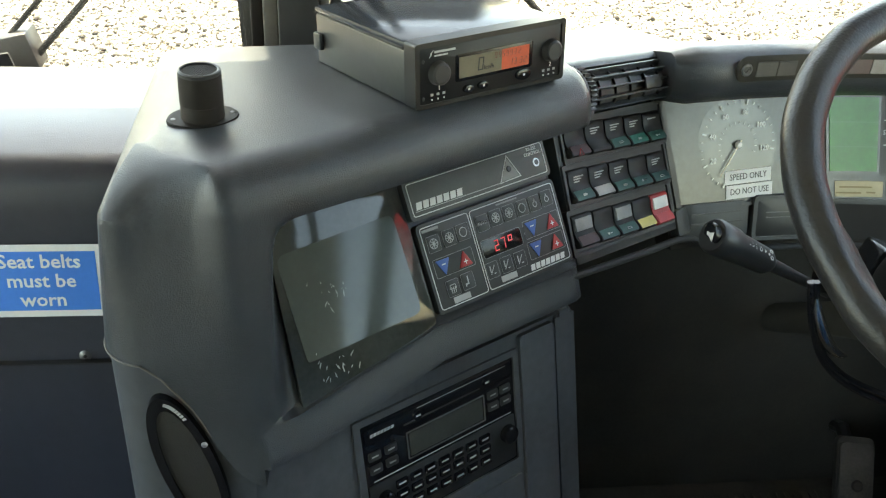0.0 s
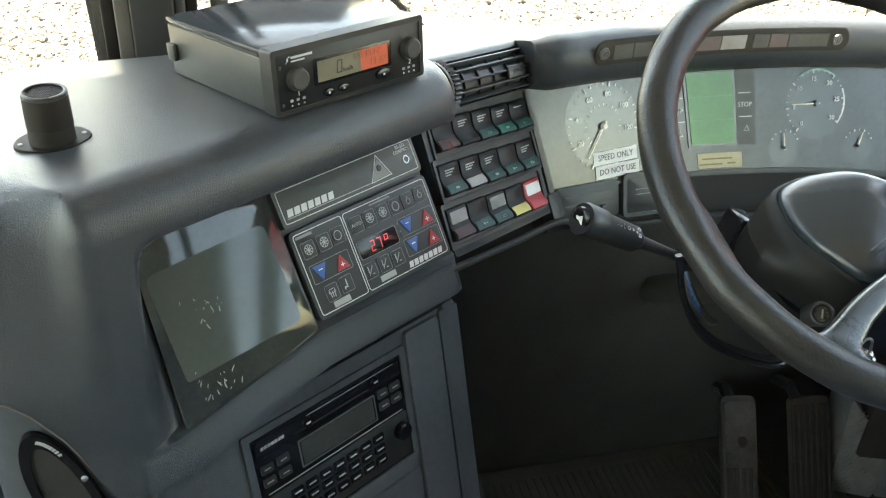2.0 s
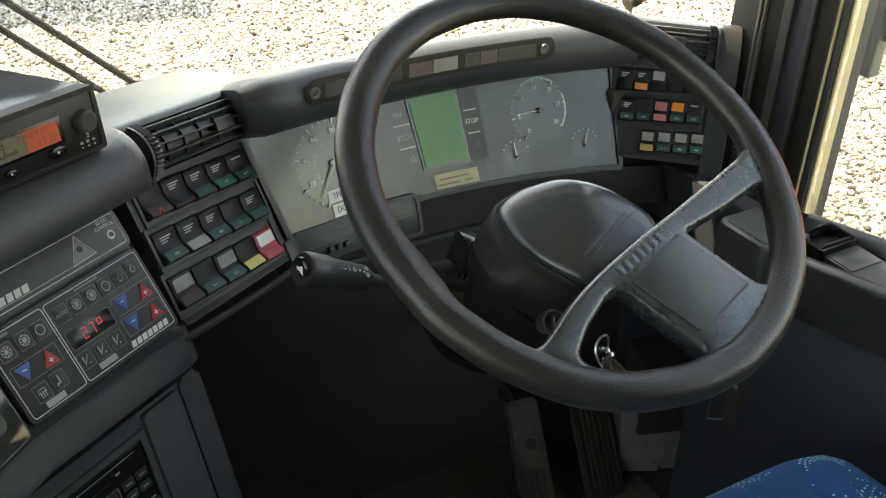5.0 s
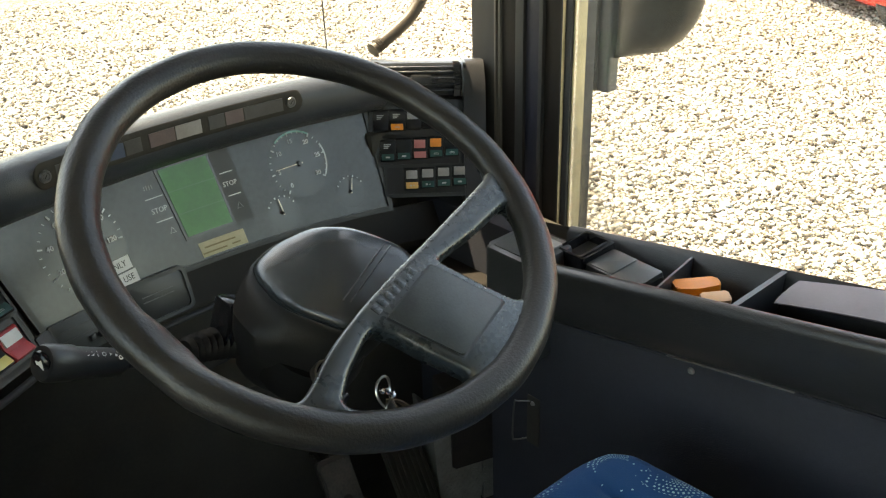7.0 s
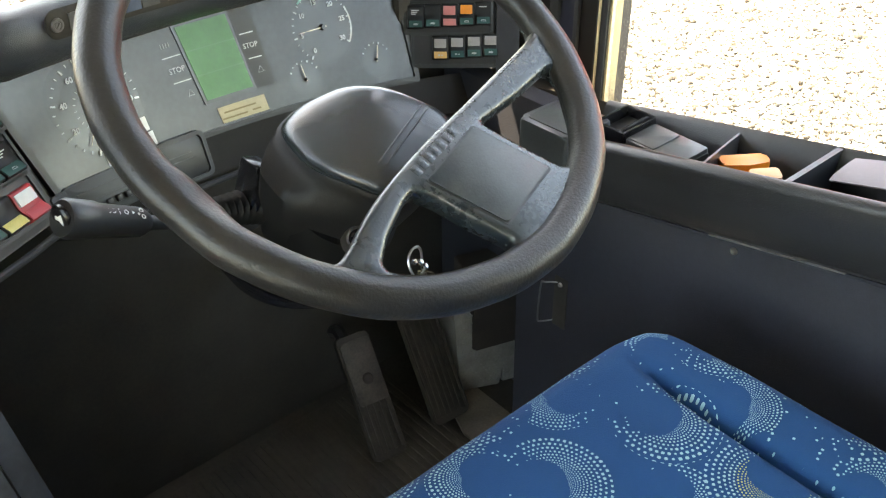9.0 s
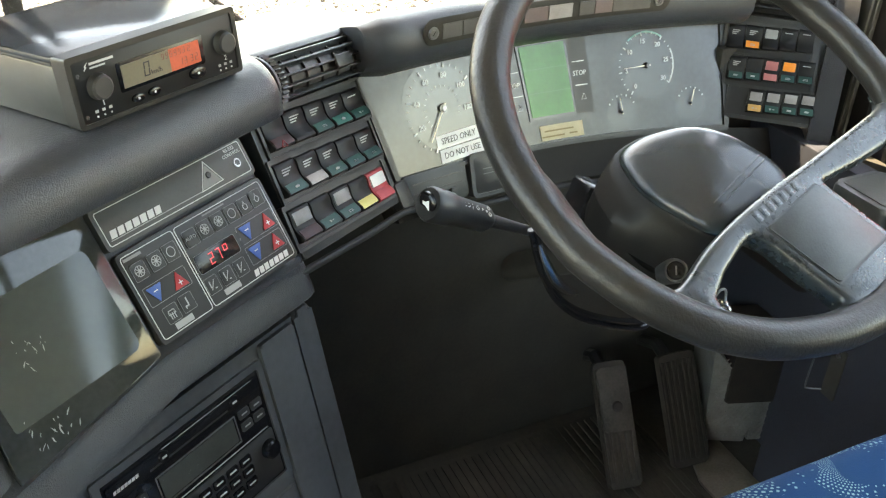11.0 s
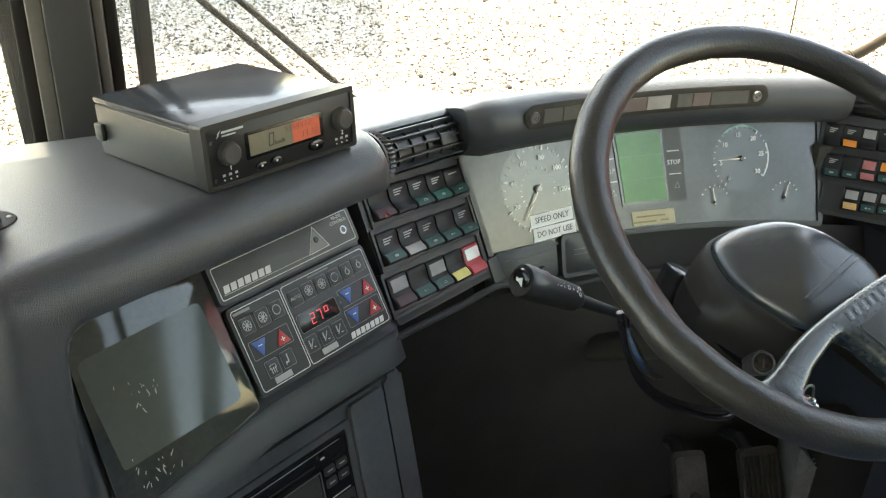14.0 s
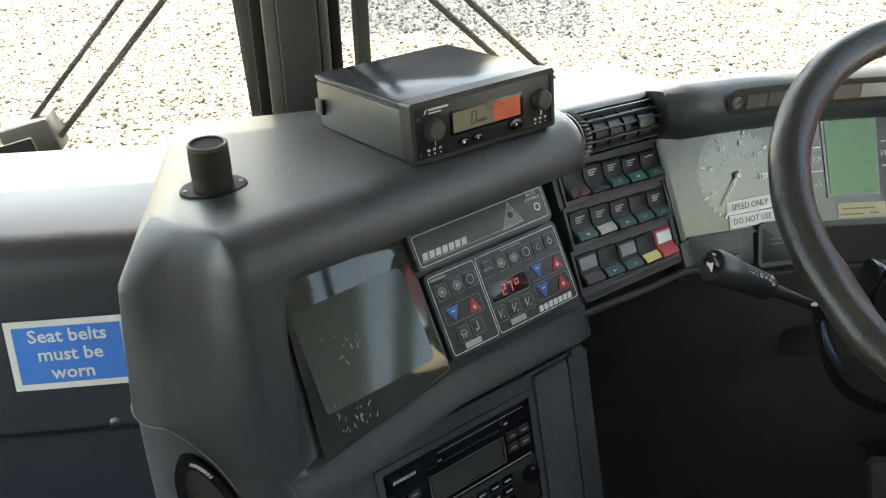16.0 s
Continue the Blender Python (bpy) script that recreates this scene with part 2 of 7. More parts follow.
M_GREY = material("grey_panel", (0.060, 0.062, 0.057), 0.5, grain=0.1, grain_size=900, vary=0.15, vary_size=30)
M_WHITE = material("white_print", (0.66, 0.66, 0.63), 0.6)
M_DIM = material("dim_print", (0.38, 0.38, 0.36), 0.6)
M_SIGNBLUE = material("sign_blue", (0.03, 0.19, 0.60), 0.35, vary=0.06, vary_size=15)
M_PAPER = material("white_vinyl", (0.66, 0.66, 0.64), 0.45, vary=0.07, vary_size=25)
# the face's blotchy reflections are put into its colour as broad tone changes
M_CLUSTER = material("instrument_face", (0.034, 0.037, 0.041), 0.4, spec=0.2, vary=0.5, vary_size=9, coat=0.65, coat_rough=0.17)
M_DIAL = material("dial_face", (0.016, 0.018, 0.020), 0.4, spec=0.2, vary=0.15, vary_size=20, coat=1.0, coat_rough=0.17)
M_LCD = material("green_lcd", (0.030, 0.145, 0.036), 0.3, vary=0.22, vary_size=16, spec=0.2, emit=0.015, coat=0.4, coat_rough=0.08)
M_TAN = material("masking_tape", (0.45, 0.39, 0.25), 0.7, vary=0.15, vary_size=60)
M_STRAP = material("brown_leather", (0.07, 0.045, 0.025), 0.45, vary=0.35, vary_size=60, second=(0.22, 0.17, 0.10))
M_STEEL = material("steel", (0.45, 0.45, 0.44), 0.3, metal=1.0, vary=0.2, vary_size=40)
M_CREAM = material("cream_seal", (0.46, 0.37, 0.21), 0.6, vary=0.2, vary_size=18)
M_POST = material("grey_post_trim", (0.026, 0.025, 0.023), 0.6, grain=0.15, grain_size=500, vary=0.15, vary_size=6)
M_POSTEDGE = material("pale_post_edge", (0.10, 0.09, 0.075), 0.55, vary=0.15, vary_size=12)
M_BROWN = material("brown_rubber", (0.012, 0.009, 0.007), 0.6, spec=0.25, vary=0.25, vary_size=14)
M_RED = material("red_button", (0.45, 0.03, 0.035), 0.4, vary=0.1, vary_size=60)
M_REDPALE = material("faded_red", (0.42, 0.13, 0.12), 0.45, vary=0.12, vary_size=60)
M_BLUE = material("blue_button", (0.03, 0.10, 0.34), 0.4, vary=0.1, vary_size=60)
M_TEAL = material("teal_lens", (0.012, 0.060, 0.052), 0.45, spec=0.3, vary=0.2, vary_size=60)
M_ORANGE = material("orange_plastic", (0.75, 0.22, 0.02), 0.4, vary=0.12, vary_size=30)
M_YELLOW = material("yellow_lens", (0.62, 0.52, 0.14), 0.4, vary=0.1, vary_size=60)
M_PURPLE = material("mauve_sheet", (0.17, 0.145, 0.16), 0.5, vary=0.1, vary_size=20)
M_ALU = material("tread_plate", (0.27, 0.27, 0.25), 0.45, metal=0.5, grain=0.6, grain_size=130, vary=0.25, vary_size=30)
M_FLOOR = material("ribbed_floor_mat", (0.040, 0.035, 0.028), 0.8, grain=0.5, grain_size=160, vary=0.4, vary_size=9)
M_SCUFFED = material("scuffed_plate", (0.028, 0.022, 0.018), 0.6, grain=0.3, grain_size=200, vary=0.9, vary_size=18, second=(0.085, 0.072, 0.062))
M_PEDAL = material("pedal_rubber", (0.024, 0.018, 0.014), 0.75, grain=0.3, grain_size=260, vary=0.4, vary_size=30)
M_WALL = material("interior_lining", (0.40, 0.41, 0.41), 0.8, vary=0.1, vary_size=3)
M_ROOF = material("ceiling_lining", (0.80, 0.81, 0.80), 0.85, vary=0.06, vary_size=3)
M_COACHRED = material("red_coach_paint", (0.55, 0.015, 0.012), 0.25, vary=0.05, vary_size=2, coat=0.5)
M_COACHDARK = material("dark_coach_paint", (0.05, 0.05, 0.06), 0.35, vary=0.1, vary_size=2)
M_CARPET = material("blue_carpet", (0.020, 0.022, 0.031), 0.9, grain=0.5, grain_size=420, vary=0.25, vary_size=8)
M_LENS = material("pale_lens", (0.27, 0.25, 0.235), 0.4, vary=0.2, vary_size=30)
M_ORANGELCD = material("orange_display", (0.34, 0.055, 0.025), 0.35, vary=0.2, vary_size=25, emit=0.03)
M_LCDGREY = material("grey_display", (0.13, 0.115, 0.075), 0.3, vary=0.12, vary_size=30)
M_REDLED = material("red_led", (0.55, 0.035, 0.045), 0.4, emit=0.07)
M_GLASS = glass("window_glass", (0.97, 0.98, 0.97), 0.55, haze=0.03)
M_SCREEN = material("monitor_cover", (0.034, 0.037, 0.032), 0.06, vary=0.4, vary_size=14, spec=0.38)
M_DISPLAY = material("monitor_display", (0.056, 0.066, 0.057), 0.07, vary=0.15, vary_size=10, second=(0.060, 0.072, 0.062), spec=0.40)
M_GREYDARK = material("dark_key_panel", (0.022, 0.023, 0.022), 0.5, grain=0.08, grain_size=900, vary=0.12, vary_size=30)
M_FAINT = material("faint_print", (0.22, 0.22, 0.21), 0.6)
M_DIMMER = material("satin_trim", (0.08, 0.08, 0.08), 0.4)
M_LCDOFF = material("unlit_display", (0.045, 0.047, 0.042), 0.25, vary=0.15, vary_size=30)
M_MESH = material("black_mesh", (0.022, 0.020, 0.018), 0.6, grain=0.9, grain_size=900, vary=0.2, vary_size=30)
M_STEELDARK = material("dull_steel", (0.16, 0.16, 0.16), 0.4, metal=0.9)
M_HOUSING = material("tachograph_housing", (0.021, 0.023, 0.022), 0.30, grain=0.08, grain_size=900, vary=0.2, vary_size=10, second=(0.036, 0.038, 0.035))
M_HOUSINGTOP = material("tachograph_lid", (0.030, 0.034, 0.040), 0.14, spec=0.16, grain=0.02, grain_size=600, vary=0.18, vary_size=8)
M_TACFACE = material("tachograph_face", (0.009, 0.0085, 0.008), 0.4, spec=0.3, grain=0.06, grain_size=900, vary=0.15, vary_size=30)
M_KNOB = material("knob_grey", (0.026, 0.025, 0.023), 0.5, vary=0.1, vary_size=60)
M_HOSE = material("brown_hose", (0.060, 0.046, 0.030), 0.5, vary=0.25, vary_size=40)
M_VOID = material("matt_black", (0.045, 0.041, 0.034), 0.85, spec=0.2, vary=0.2, vary_size=12)
M_TACFRAME = material("tachograph_bezel", (0.009, 0.009, 0.009), 0.35, spec=0.35, vary=0.2, vary_size=30)
M_ROCKER = material("rocker_plastic", (0.0075, 0.0075, 0.0075), 0.45, spec=0.25, vary=0.2, vary_size=60)
M_TRAY = material("tray_plastic", (0.020, 0.021, 0.023), 0.30, grain=0.3, grain_size=500, vary=0.2, vary_size=10)
M_SCUFF = material("pale_scuff", (0.36, 0.38, 0.34), 0.7)
M_DARKRED = material("lcd_segment", (0.12, 0.03, 0.02), 0.4)
M_LENSBLUE = material("blue_lens", (0.05, 0.075, 0.12), 0.4, vary=0.2, vary_size=30)
M_LENSPINK = material("pink_lens", (0.115, 0.082, 0.080), 0.4, vary=0.2, vary_size=30)
M_DIALPRINT = material("dial_print", (0.446, 0.446, 0.422), 0.5, coat=1.0, coat_rough=0.12)
M_NEEDLE = material("needle", (0.75, 0.64, 0.50), 0.5, coat=0.6, coat_rough=0.12)
M_TEALARC = material("green_arc", (0.16, 0.36, 0.32), 0.5)
M_LCDLINE = material("lcd_line", (0.03, 0.14, 0.04), 0.4)
M_TANDARK = material("faded_ink", (0.22, 0.17, 0.08), 0.7)
M_LENSDARK = material("dim_lens", (0.055, 0.055, 0.052), 0.35, vary=0.25, vary_size=30)
M_LENSGREY = material("grey_lens", (0.26, 0.26, 0.25), 0.5, spec=0.3, vary=0.2, vary_size=60)
M_DARKLENS = material("dark_red_lens", (0.045, 0.010, 0.009), 0.45, spec=0.3, vary=0.2, vary_size=60)
M_TEALLIT = material("bright_teal_lens", (0.014, 0.11, 0.09), 0.45, spec=0.3, vary=0.15, vary_size=60)
M_REDSW = material("red_switch", (0.40, 0.025, 0.03), 0.4, vary=0.1, vary_size=60)
M_AMBER = material("amber_lens", (0.60, 0.33, 0.10), 0.4, vary=0.15, vary_size=60)
M_GREYBOX = material("grey_box_plastic", (0.040, 0.046, 0.050), 0.30, grain=0.15, grain_size=600, vary=0.25, vary_size=16)
M_ORANGEDARK = material("orange_grip", (0.32, 0.11, 0.015), 0.45, vary=0.2, vary_size=40)
M_PEACH = material("peach_plastic", (0.75, 0.42, 0.22), 0.45, vary=0.1, vary_size=40)
M_POSTDARK = material("pillar_rib", (0.020, 0.020, 0.028), 0.45, vary=0.2, vary_size=12)
M_PEDALWORN = material("worn_pedal", (0.014, 0.013, 0.011), 0.65, grain=0.3, grain_size=260, vary=0.4, vary_size=16, second=(0.05, 0.040, 0.032))
M_ALUDARK = material("dull_tread_plate", (0.20, 0.185, 0.16), 0.55, metal=0.4, grain=0.7, grain_size=120, vary=0.3, vary_size=20)
M_MIRRORBACK = material("mirror_housing", (0.020, 0.018, 0.015), 0.4, vary=0.25, vary_size=8)

# ---- the ground outside, and the shell of the coach ----
GROUND_Z = -0.60


def gravel_material(name, per_island):
    m = material(name, (0.52, 0.46, 0.36), 0.85)
    nt = m.node_tree
    b = nt.nodes["Principled BSDF"]
    link = nt.links.new
    ramp = nt.nodes.new("ShaderNodeValToRGB")
    cols = ((0.0, (0.035, 0.028, 0.020)), (0.16, (0.09, 0.072, 0.05)), (0.24, (0.32, 0.275, 0.20)), (0.50, (0.45, 0.405, 0.32)), (0.82, (0.62, 0.59, 0.52)), (1.0, (0.24, 0.19, 0.12)))
    el = ramp.color_ramp.elements
    el[0].position, el[0].color = cols[0][0], (*cols[0][1], 1)
    el[1].position, el[1].color = cols[-1][0], (*cols[-1][1], 1)
    for p, c in cols[1:-1]:
        el.new(p).color = (*c, 1)
    if per_island:
        link(nt.nodes.new("ShaderNodeNewGeometry").outputs["Random Per Island"], ramp.inputs["Fac"])
    else:
        vo = nt.nodes.new("ShaderNodeTexVoronoi")
        vo.inputs["Scale"].default_value = 62
        link(nt.nodes.new("ShaderNodeTexCoord").outputs["Object"], vo.inputs["Vector"])
        sep = nt.nodes.new("ShaderNodeSeparateColor")
        link(vo.outputs["Color"], sep.inputs[0])
        link(sep.outputs[0], ramp.inputs["Fac"])
        bump = nt.nodes.new("ShaderNodeBump")
        bump.inputs["Strength"].default_value, bump.inputs["Distance"].default_value = 0.9, 0.02
        bump.invert = True
        link(vo.outputs["Distance"], bump.inputs["Height"])
        link(bump.outputs[0], b.inputs["Normal"])
    link(ramp.outputs["Color"], b.inputs["Base Color"])
    if not per_island:      # shade between the stones, put into the colour along cell edges
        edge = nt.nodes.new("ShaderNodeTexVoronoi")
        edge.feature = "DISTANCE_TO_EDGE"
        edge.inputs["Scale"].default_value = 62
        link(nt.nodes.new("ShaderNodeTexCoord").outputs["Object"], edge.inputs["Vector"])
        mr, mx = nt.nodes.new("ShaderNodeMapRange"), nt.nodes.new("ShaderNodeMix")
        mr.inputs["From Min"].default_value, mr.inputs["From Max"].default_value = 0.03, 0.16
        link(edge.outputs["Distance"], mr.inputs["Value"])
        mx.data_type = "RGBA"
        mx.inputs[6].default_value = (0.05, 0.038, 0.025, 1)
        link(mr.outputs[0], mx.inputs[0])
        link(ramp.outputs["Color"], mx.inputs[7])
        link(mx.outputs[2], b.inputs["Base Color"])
    return m


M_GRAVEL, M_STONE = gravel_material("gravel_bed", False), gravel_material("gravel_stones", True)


def build_ground():
    bm = bmesh.new()
    bmesh.ops.create_grid(bm, x_segments=2, y_segments=2, size=400, matrix=Matrix.Translation((0, 0, GROUND_Z)))
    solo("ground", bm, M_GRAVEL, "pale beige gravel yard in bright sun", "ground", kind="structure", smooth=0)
    rng = np.random.default_rng(7)
    base = np.array(((1, 0, 0), (0, 1, 0), (-1, 0, 0), (0, -1, 0), (0, 0, 1), (0, 0, -1)), float)
    tri = np.array(((0, 1, 4), (1, 2, 4), (2, 3, 4), (3, 0, 4), (1, 0, 5), (2, 1, 5), (3, 2, 5), (0, 3, 5)))
    count = 300000
    ang = rng.uniform(radians(-32), radians(84), count)
    dist = 1.9 + 7.1 * rng.random(count) ** 0.72
    px, py = -0.6 + dist * np.sin(ang), -0.65 + dist * np.cos(ang)
    keep = ~((px < 0.62) & (py < 0.75))
    px, py = px[keep], py[keep]
    n = len(px)
    size = 0.006 + 0.011 * rng.random(n) ** 1.4 + 0.006 * (rng.random(n) > 0.95)
    shape = base[None] * rng.uniform(0.65, 1.4, (n, 1, 3)) * (1 + rng.uniform(-0.25, 0.25, (n, 6, 1))) + rng.uniform(-0.25, 0.25, (n, 6, 3))
    shape[:, :, 2] *= 0.7
    a, t = rng.uniform(0, 6.283, n), rng.uniform(-0.5, 0.5, n)
    ca, sa, ct, st = np.cos(a), np.sin(a), np.cos(t), np.sin(t)
    x, y, z = shape[..., 0], shape[..., 1], shape[..., 2]
    y, z = y * ct[:, None] - z * st[:, None], y * st[:, None] + z * ct[:, None]
    x, y = x * ca[:, None] - y * sa[:, None], x * sa[:, None] + y * ca[:, None]
    co = np.stack([x * size[:, None] + px[:, None], y * size[:, None] + py[:, None], z * size[:, None] + GROUND_Z + size[:, None] * 0.35], -1).reshape(-1, 3)
    faces = (tri[None] + 6 * np.arange(n)[:, None, None]).reshape(-1, 3)
    me = bpy.data.meshes.new("gravel_stones")
    me.vertices.add(len(co))
    me.vertices.foreach_set("co", co.ravel())
    me.loops.add(faces.size)
    me.loops.foreach_set("vertex_index", faces.ravel())
    me.polygons.add(len(faces))
    me.polygons.foreach_set("loop_start", np.arange(0, faces.size, 3))
    me.update(calc_edges=True)
    me.materials.append(M_STONE)
    tagged(new("gravel_stones", me), "loose cream and tan gravel stones", "gravel", kind="stuff")


build_ground()

# windscreen line, side wall line and roof of the coach
WS_Y, SIDE_X, LEFT_X, BACK_Y, ROOF_Z = 0.56, 0.505, -2.02, -2.6, 2.15
SILL = lambda y: 0.609 - 0.17 * max(y, -1.2)     # the driver's window sill, falling towards the front


def wall(name, bm, mat, label):
    return solo(name, bm, mat, label, "wall", kind="structure")


solo("floor", box(LEFT_X, SIDE_X + 0.06, BACK_Y, WS_Y + 0.25, -0.06, 0.0), M_FLOOR, "dark ribbed rubber floor of the cab", "floor", kind="structure")
solo("ceiling", box(LEFT_X - 0.06, SIDE_X + 0.1, BACK_Y, WS_Y + 0.02, ROOF_Z, ROOF_Z + 0.06), M_ROOF, "pale ceiling lining of the coach", "ceiling", kind="structure")
# unseen; placed close behind the cab so less light comes from the rear
wall("wall_back", box(LEFT_X, SIDE_X + 0.06, BACK_Y - 0.06, BACK_Y, -0.06, ROOF_Z), M_WALL, "plain unseen partition closing the saloon, set near to cut rear light")
wall("wall_front", box(LEFT_X, SIDE_X + 0.06, WS_Y + 0.012, WS_Y + 0.06, GROUND_Z + 0.25, 0.665), M_BLACK, "front bulkhead below the windscreen")
wall("wall_front_header", box(LEFT_X, SIDE_X + 0.05, WS_Y - 0.03, WS_Y + 0.03, 1.632, ROOF_Z - 0.002), M_WALL, "header above the windscreen")
bm = bmesh.new()
ys = (0.60, 0.0, -0.6, -1.2, BACK_Y)
rows_ = [[bm.verts.new((x, y, z)) for x, z in ((SIDE_X, -0.06), (SIDE_X, SILL(y)), (SIDE_X + 0.05, SILL(y) - 0.040), (SIDE_X + 0.05, -0.06))] for y in ys]
for a, b in zip(rows_, rows_[1:]):
    for i in range(4):
        bm.faces.new((a[i], a[(i + 1) % 4], b[(i + 1) % 4], b[i]))
bm.faces.new(rows_[0][::-1])
bm.faces.new(rows_[-1])
bmesh.ops.recalc_face_normals(bm, faces=bm.faces)
wall("wall_right", bm, M_VOID, "outer side wall below the driver's window")
wall("wall_right_header", box(SIDE_X, SIDE_X + 0.05, BACK_Y, 0.59, 1.85, ROOF_Z - 0.002), M_WALL, "header above the side windows")
wall("wall_left", box(LEFT_X - 0.05, LEFT_X, BACK_Y, WS_Y + 0.1, -0.06, 0.62), M_WALL, "lower wall on the door side")
wall("wall_left_header", box(LEFT_X - 0.05, LEFT_X, BACK_Y, WS_Y + 0.1, 1.85, ROOF_Z - 0.002), M_WALL, "header above the door glazing")
for y in (-1.9,):
    wall("window_divider", box(LEFT_X - 0.045, LEFT_X - 0.005, y - 0.05, y + 0.05, 0.622, 1.848), M_BLACK, "dark divider between the side windows")
for y in (-1.4,):
    wall("window_divider", box(SIDE_X + 0.005, SIDE_X + 0.045, y - 0.05, y + 0.05, 0.80, 1.848), M_BLACK, "dark divider between the side windows")
for name, b, lab in (("window_1", box(LEFT_X, SIDE_X, WS_Y, WS_Y + 0.006, 0.702, 1.628), "clear windscreen glass with a film of dust"),
                     ("window_2", box(SIDE_X + 0.022, SIDE_X + 0.028, BACK_Y, 0.10, 0.55, 1.85), "clear driver's side window pane"),
                     ("window_3", box(LEFT_X - 0.03, LEFT_X - 0.024, BACK_Y, WS_Y, 0.62, 1.85), "clear glazing on the door side")):
    solo(name, b, M_GLASS, lab, "window", kind="structure").visible_shadow = False


# out of view; added to keep direct sun off the driver's side of the dash
blind = thing("unseen_blind", (-0.07, 0.533, 1.44), "unseen grey roller blind added behind the windscreen to shade the dash", "sun blind")
part("cloth", box(-0.634, 0.500, 0.5315, 0.5335, 1.262, 1.6325), M_WALL, blind)
part("bottom_bar", box(-0.634, 0.500, 0.528, 0.537, 1.250, 1.262, 0.003), M_BLACK, blind)
# unseen panel, added so its slanted edge bounds the stripe mirrored in the monitor
rear = bmesh.new()
outline_ = ((-0.47, 1.56), (-0.86, 0.98), (-0.98, 0.76), (-1.45, 0.80), (-1.45, 1.845), (-0.40, 1.845))
lo_, hi_ = ([rear.verts.new((x, y, z)) for y, z in outline_] for x in (SIDE_X + 0.002, SIDE_X + 0.020))
rear.faces.new(lo_)
rear.faces.new(hi_[::-1])
for i in range(6):
    rear.faces.new((lo_[i], hi_[i], hi_[(i + 1) % 6], lo_[(i + 1) % 6]))
bmesh.ops.recalc_face_normals(rear, faces=rear.faces)
wall("wall_right_rear", rear, M_WALL, "unseen grey panel with a slanted edge, added for the monitor's reflection")
# unseen strap, placed to draw the dark diagonal that the monitor mirrors
belt = thing("reflected_strap", (0.47, -0.72, 0.98), "unseen dark strap added for the slanted band in the monitor's reflection", "seat belt")
way_ = Vector((0, -0.34, -0.37)).normalized()
wide_ = Vector((0, way_.z, -way_.y)) * 0.030
part("webbing", loft([[q + wide_, q - wide_, q - wide_ + Vector((0.0016, 0, 0)), q + wide_ + Vector((0.0016, 0, 0))] for q in smooth_path([(0.490, -0.20, 1.56), (0.475, -0.38, 1.352), (0.47, -0.55, 1.165), (0.47, -0.72, 0.98), (0.485, -0.93, 0.745)], 4)]), M_RUBBER, belt)
part("anchor", moved(box(-0.012, 0.012, -0.035, 0.035, -0.02, 0.02, 0.006), Matrix.Translation((0.493, -0.19, 1.57))), M_BLACK, belt)
part("lower_anchor", moved(box(-0.014, 0.012, -0.03, 0.03, -0.02, 0.02, 0.006), Matrix.Translation((0.490, -0.94, 0.735))), M_BLACK, belt)


def parked(name, lab, x0, x1, y0, y1, z0, z1, paint, turn=0.0, at_=(0, 0)):
    """A coach parked in the yard: body with rounded edges, a window band, skirt and wheels."""
    m = Matrix.Translation((*at_, 0)) @ Matrix.Rotation(turn, 4, "Z")
    t = thing(name, m @ Vector(((x0 + x1) / 2, (y0 + y1) / 2, GROUND_Z)), lab, "coach")
    part("body", moved(box(x0, x1, y0, y1, z0, z1, 0.12, 4), m), paint, t, smooth=50)
    for xs, xe in ((x0 - 0.006, x0 + 0.02), (x1 - 0.02, x1 + 0.006)):
        n = max(2, int((y1 - y0) / 1.7))
        for i in range(n):
            a = y0 + 0.3 + (y1 - y0 - 0.6) * i / n
            part("window", moved(box(xs, xe, a + 0.04, a + (y1 - y0 - 0.6) / n - 0.04, z0 + (z1 - z0) * 0.42, z0 + (z1 - z0) * 0.78, 0.005), m), M_GLOSS, t)
        for yw in (y0 + 2.0, y1 - 2.6):
            xw = x0 if xs < x0 else x1
            part("wheel", lathe([(0, -0.14), (0.42, -0.14), (0.48, -0.10), (0.48, 0.10), (0.42, 0.14), (0, 0.14)], 28, m @ Matrix.Translation((xw + (0.16 if xs < x0 else -0.16), yw, GROUND_Z + 0.48)) @ Matrix.Rotation(radians(90), 4, "Y")), M_RUBBER, t)
    return t


parked("parked_coach", "bright red coach parked on the gravel", 0, 2.5, -2.0, 9.0, -0.49, 2.75, M_COACHRED, radians(-27), (6.30, 1.95))
# out of view; stands in for whatever throws the shadow across the yard
parked("parked_coach", "unseen dark coach added ahead to cast the shadow on the gravel", -2.5, 0, 0, 11, -0.3, 3.5, M_COACHDARK, radians(-14), (0.79, 6.93))

# ---- dashboard: the console with its nose ----
D = Vector((0.852, 0.524, 0)).normalized()      # along the driver-facing side of the console
NH = Vector((D.y, -D.x, 0))                     # out of it, towards the driver
P_TL, P_TR, P_BL = Vector((-0.590, 0.099, 0.776)), Vector((-0.429, 0.198, 0.778)), Vector((-0.552, 0.040, 0.662))
TOP_Z = 0.868
dash = thing("dashboard", (-0.3, 0.3, 0.0), "dark grey grained dashboard of a coach cab, curving round the driver", "dashboard")


def console_point(s, o):
    p = P_TL + D * s + NH * o
    return Vector((p.x, p.y, 0))


NOSE_A, NOSE_B = Vector((-0.815, 0.015, 0)), Vector((-0.748, -0.042, 0))     # front edge of the flat top


def top_z(q):
    """Height of the console's flat top, which falls slightly away from the driver."""
    return TOP_Z - 0.1 * max(0.0, -NH.dot(Vector((q[0] + 0.585, q[1] - 0.077, 0))))


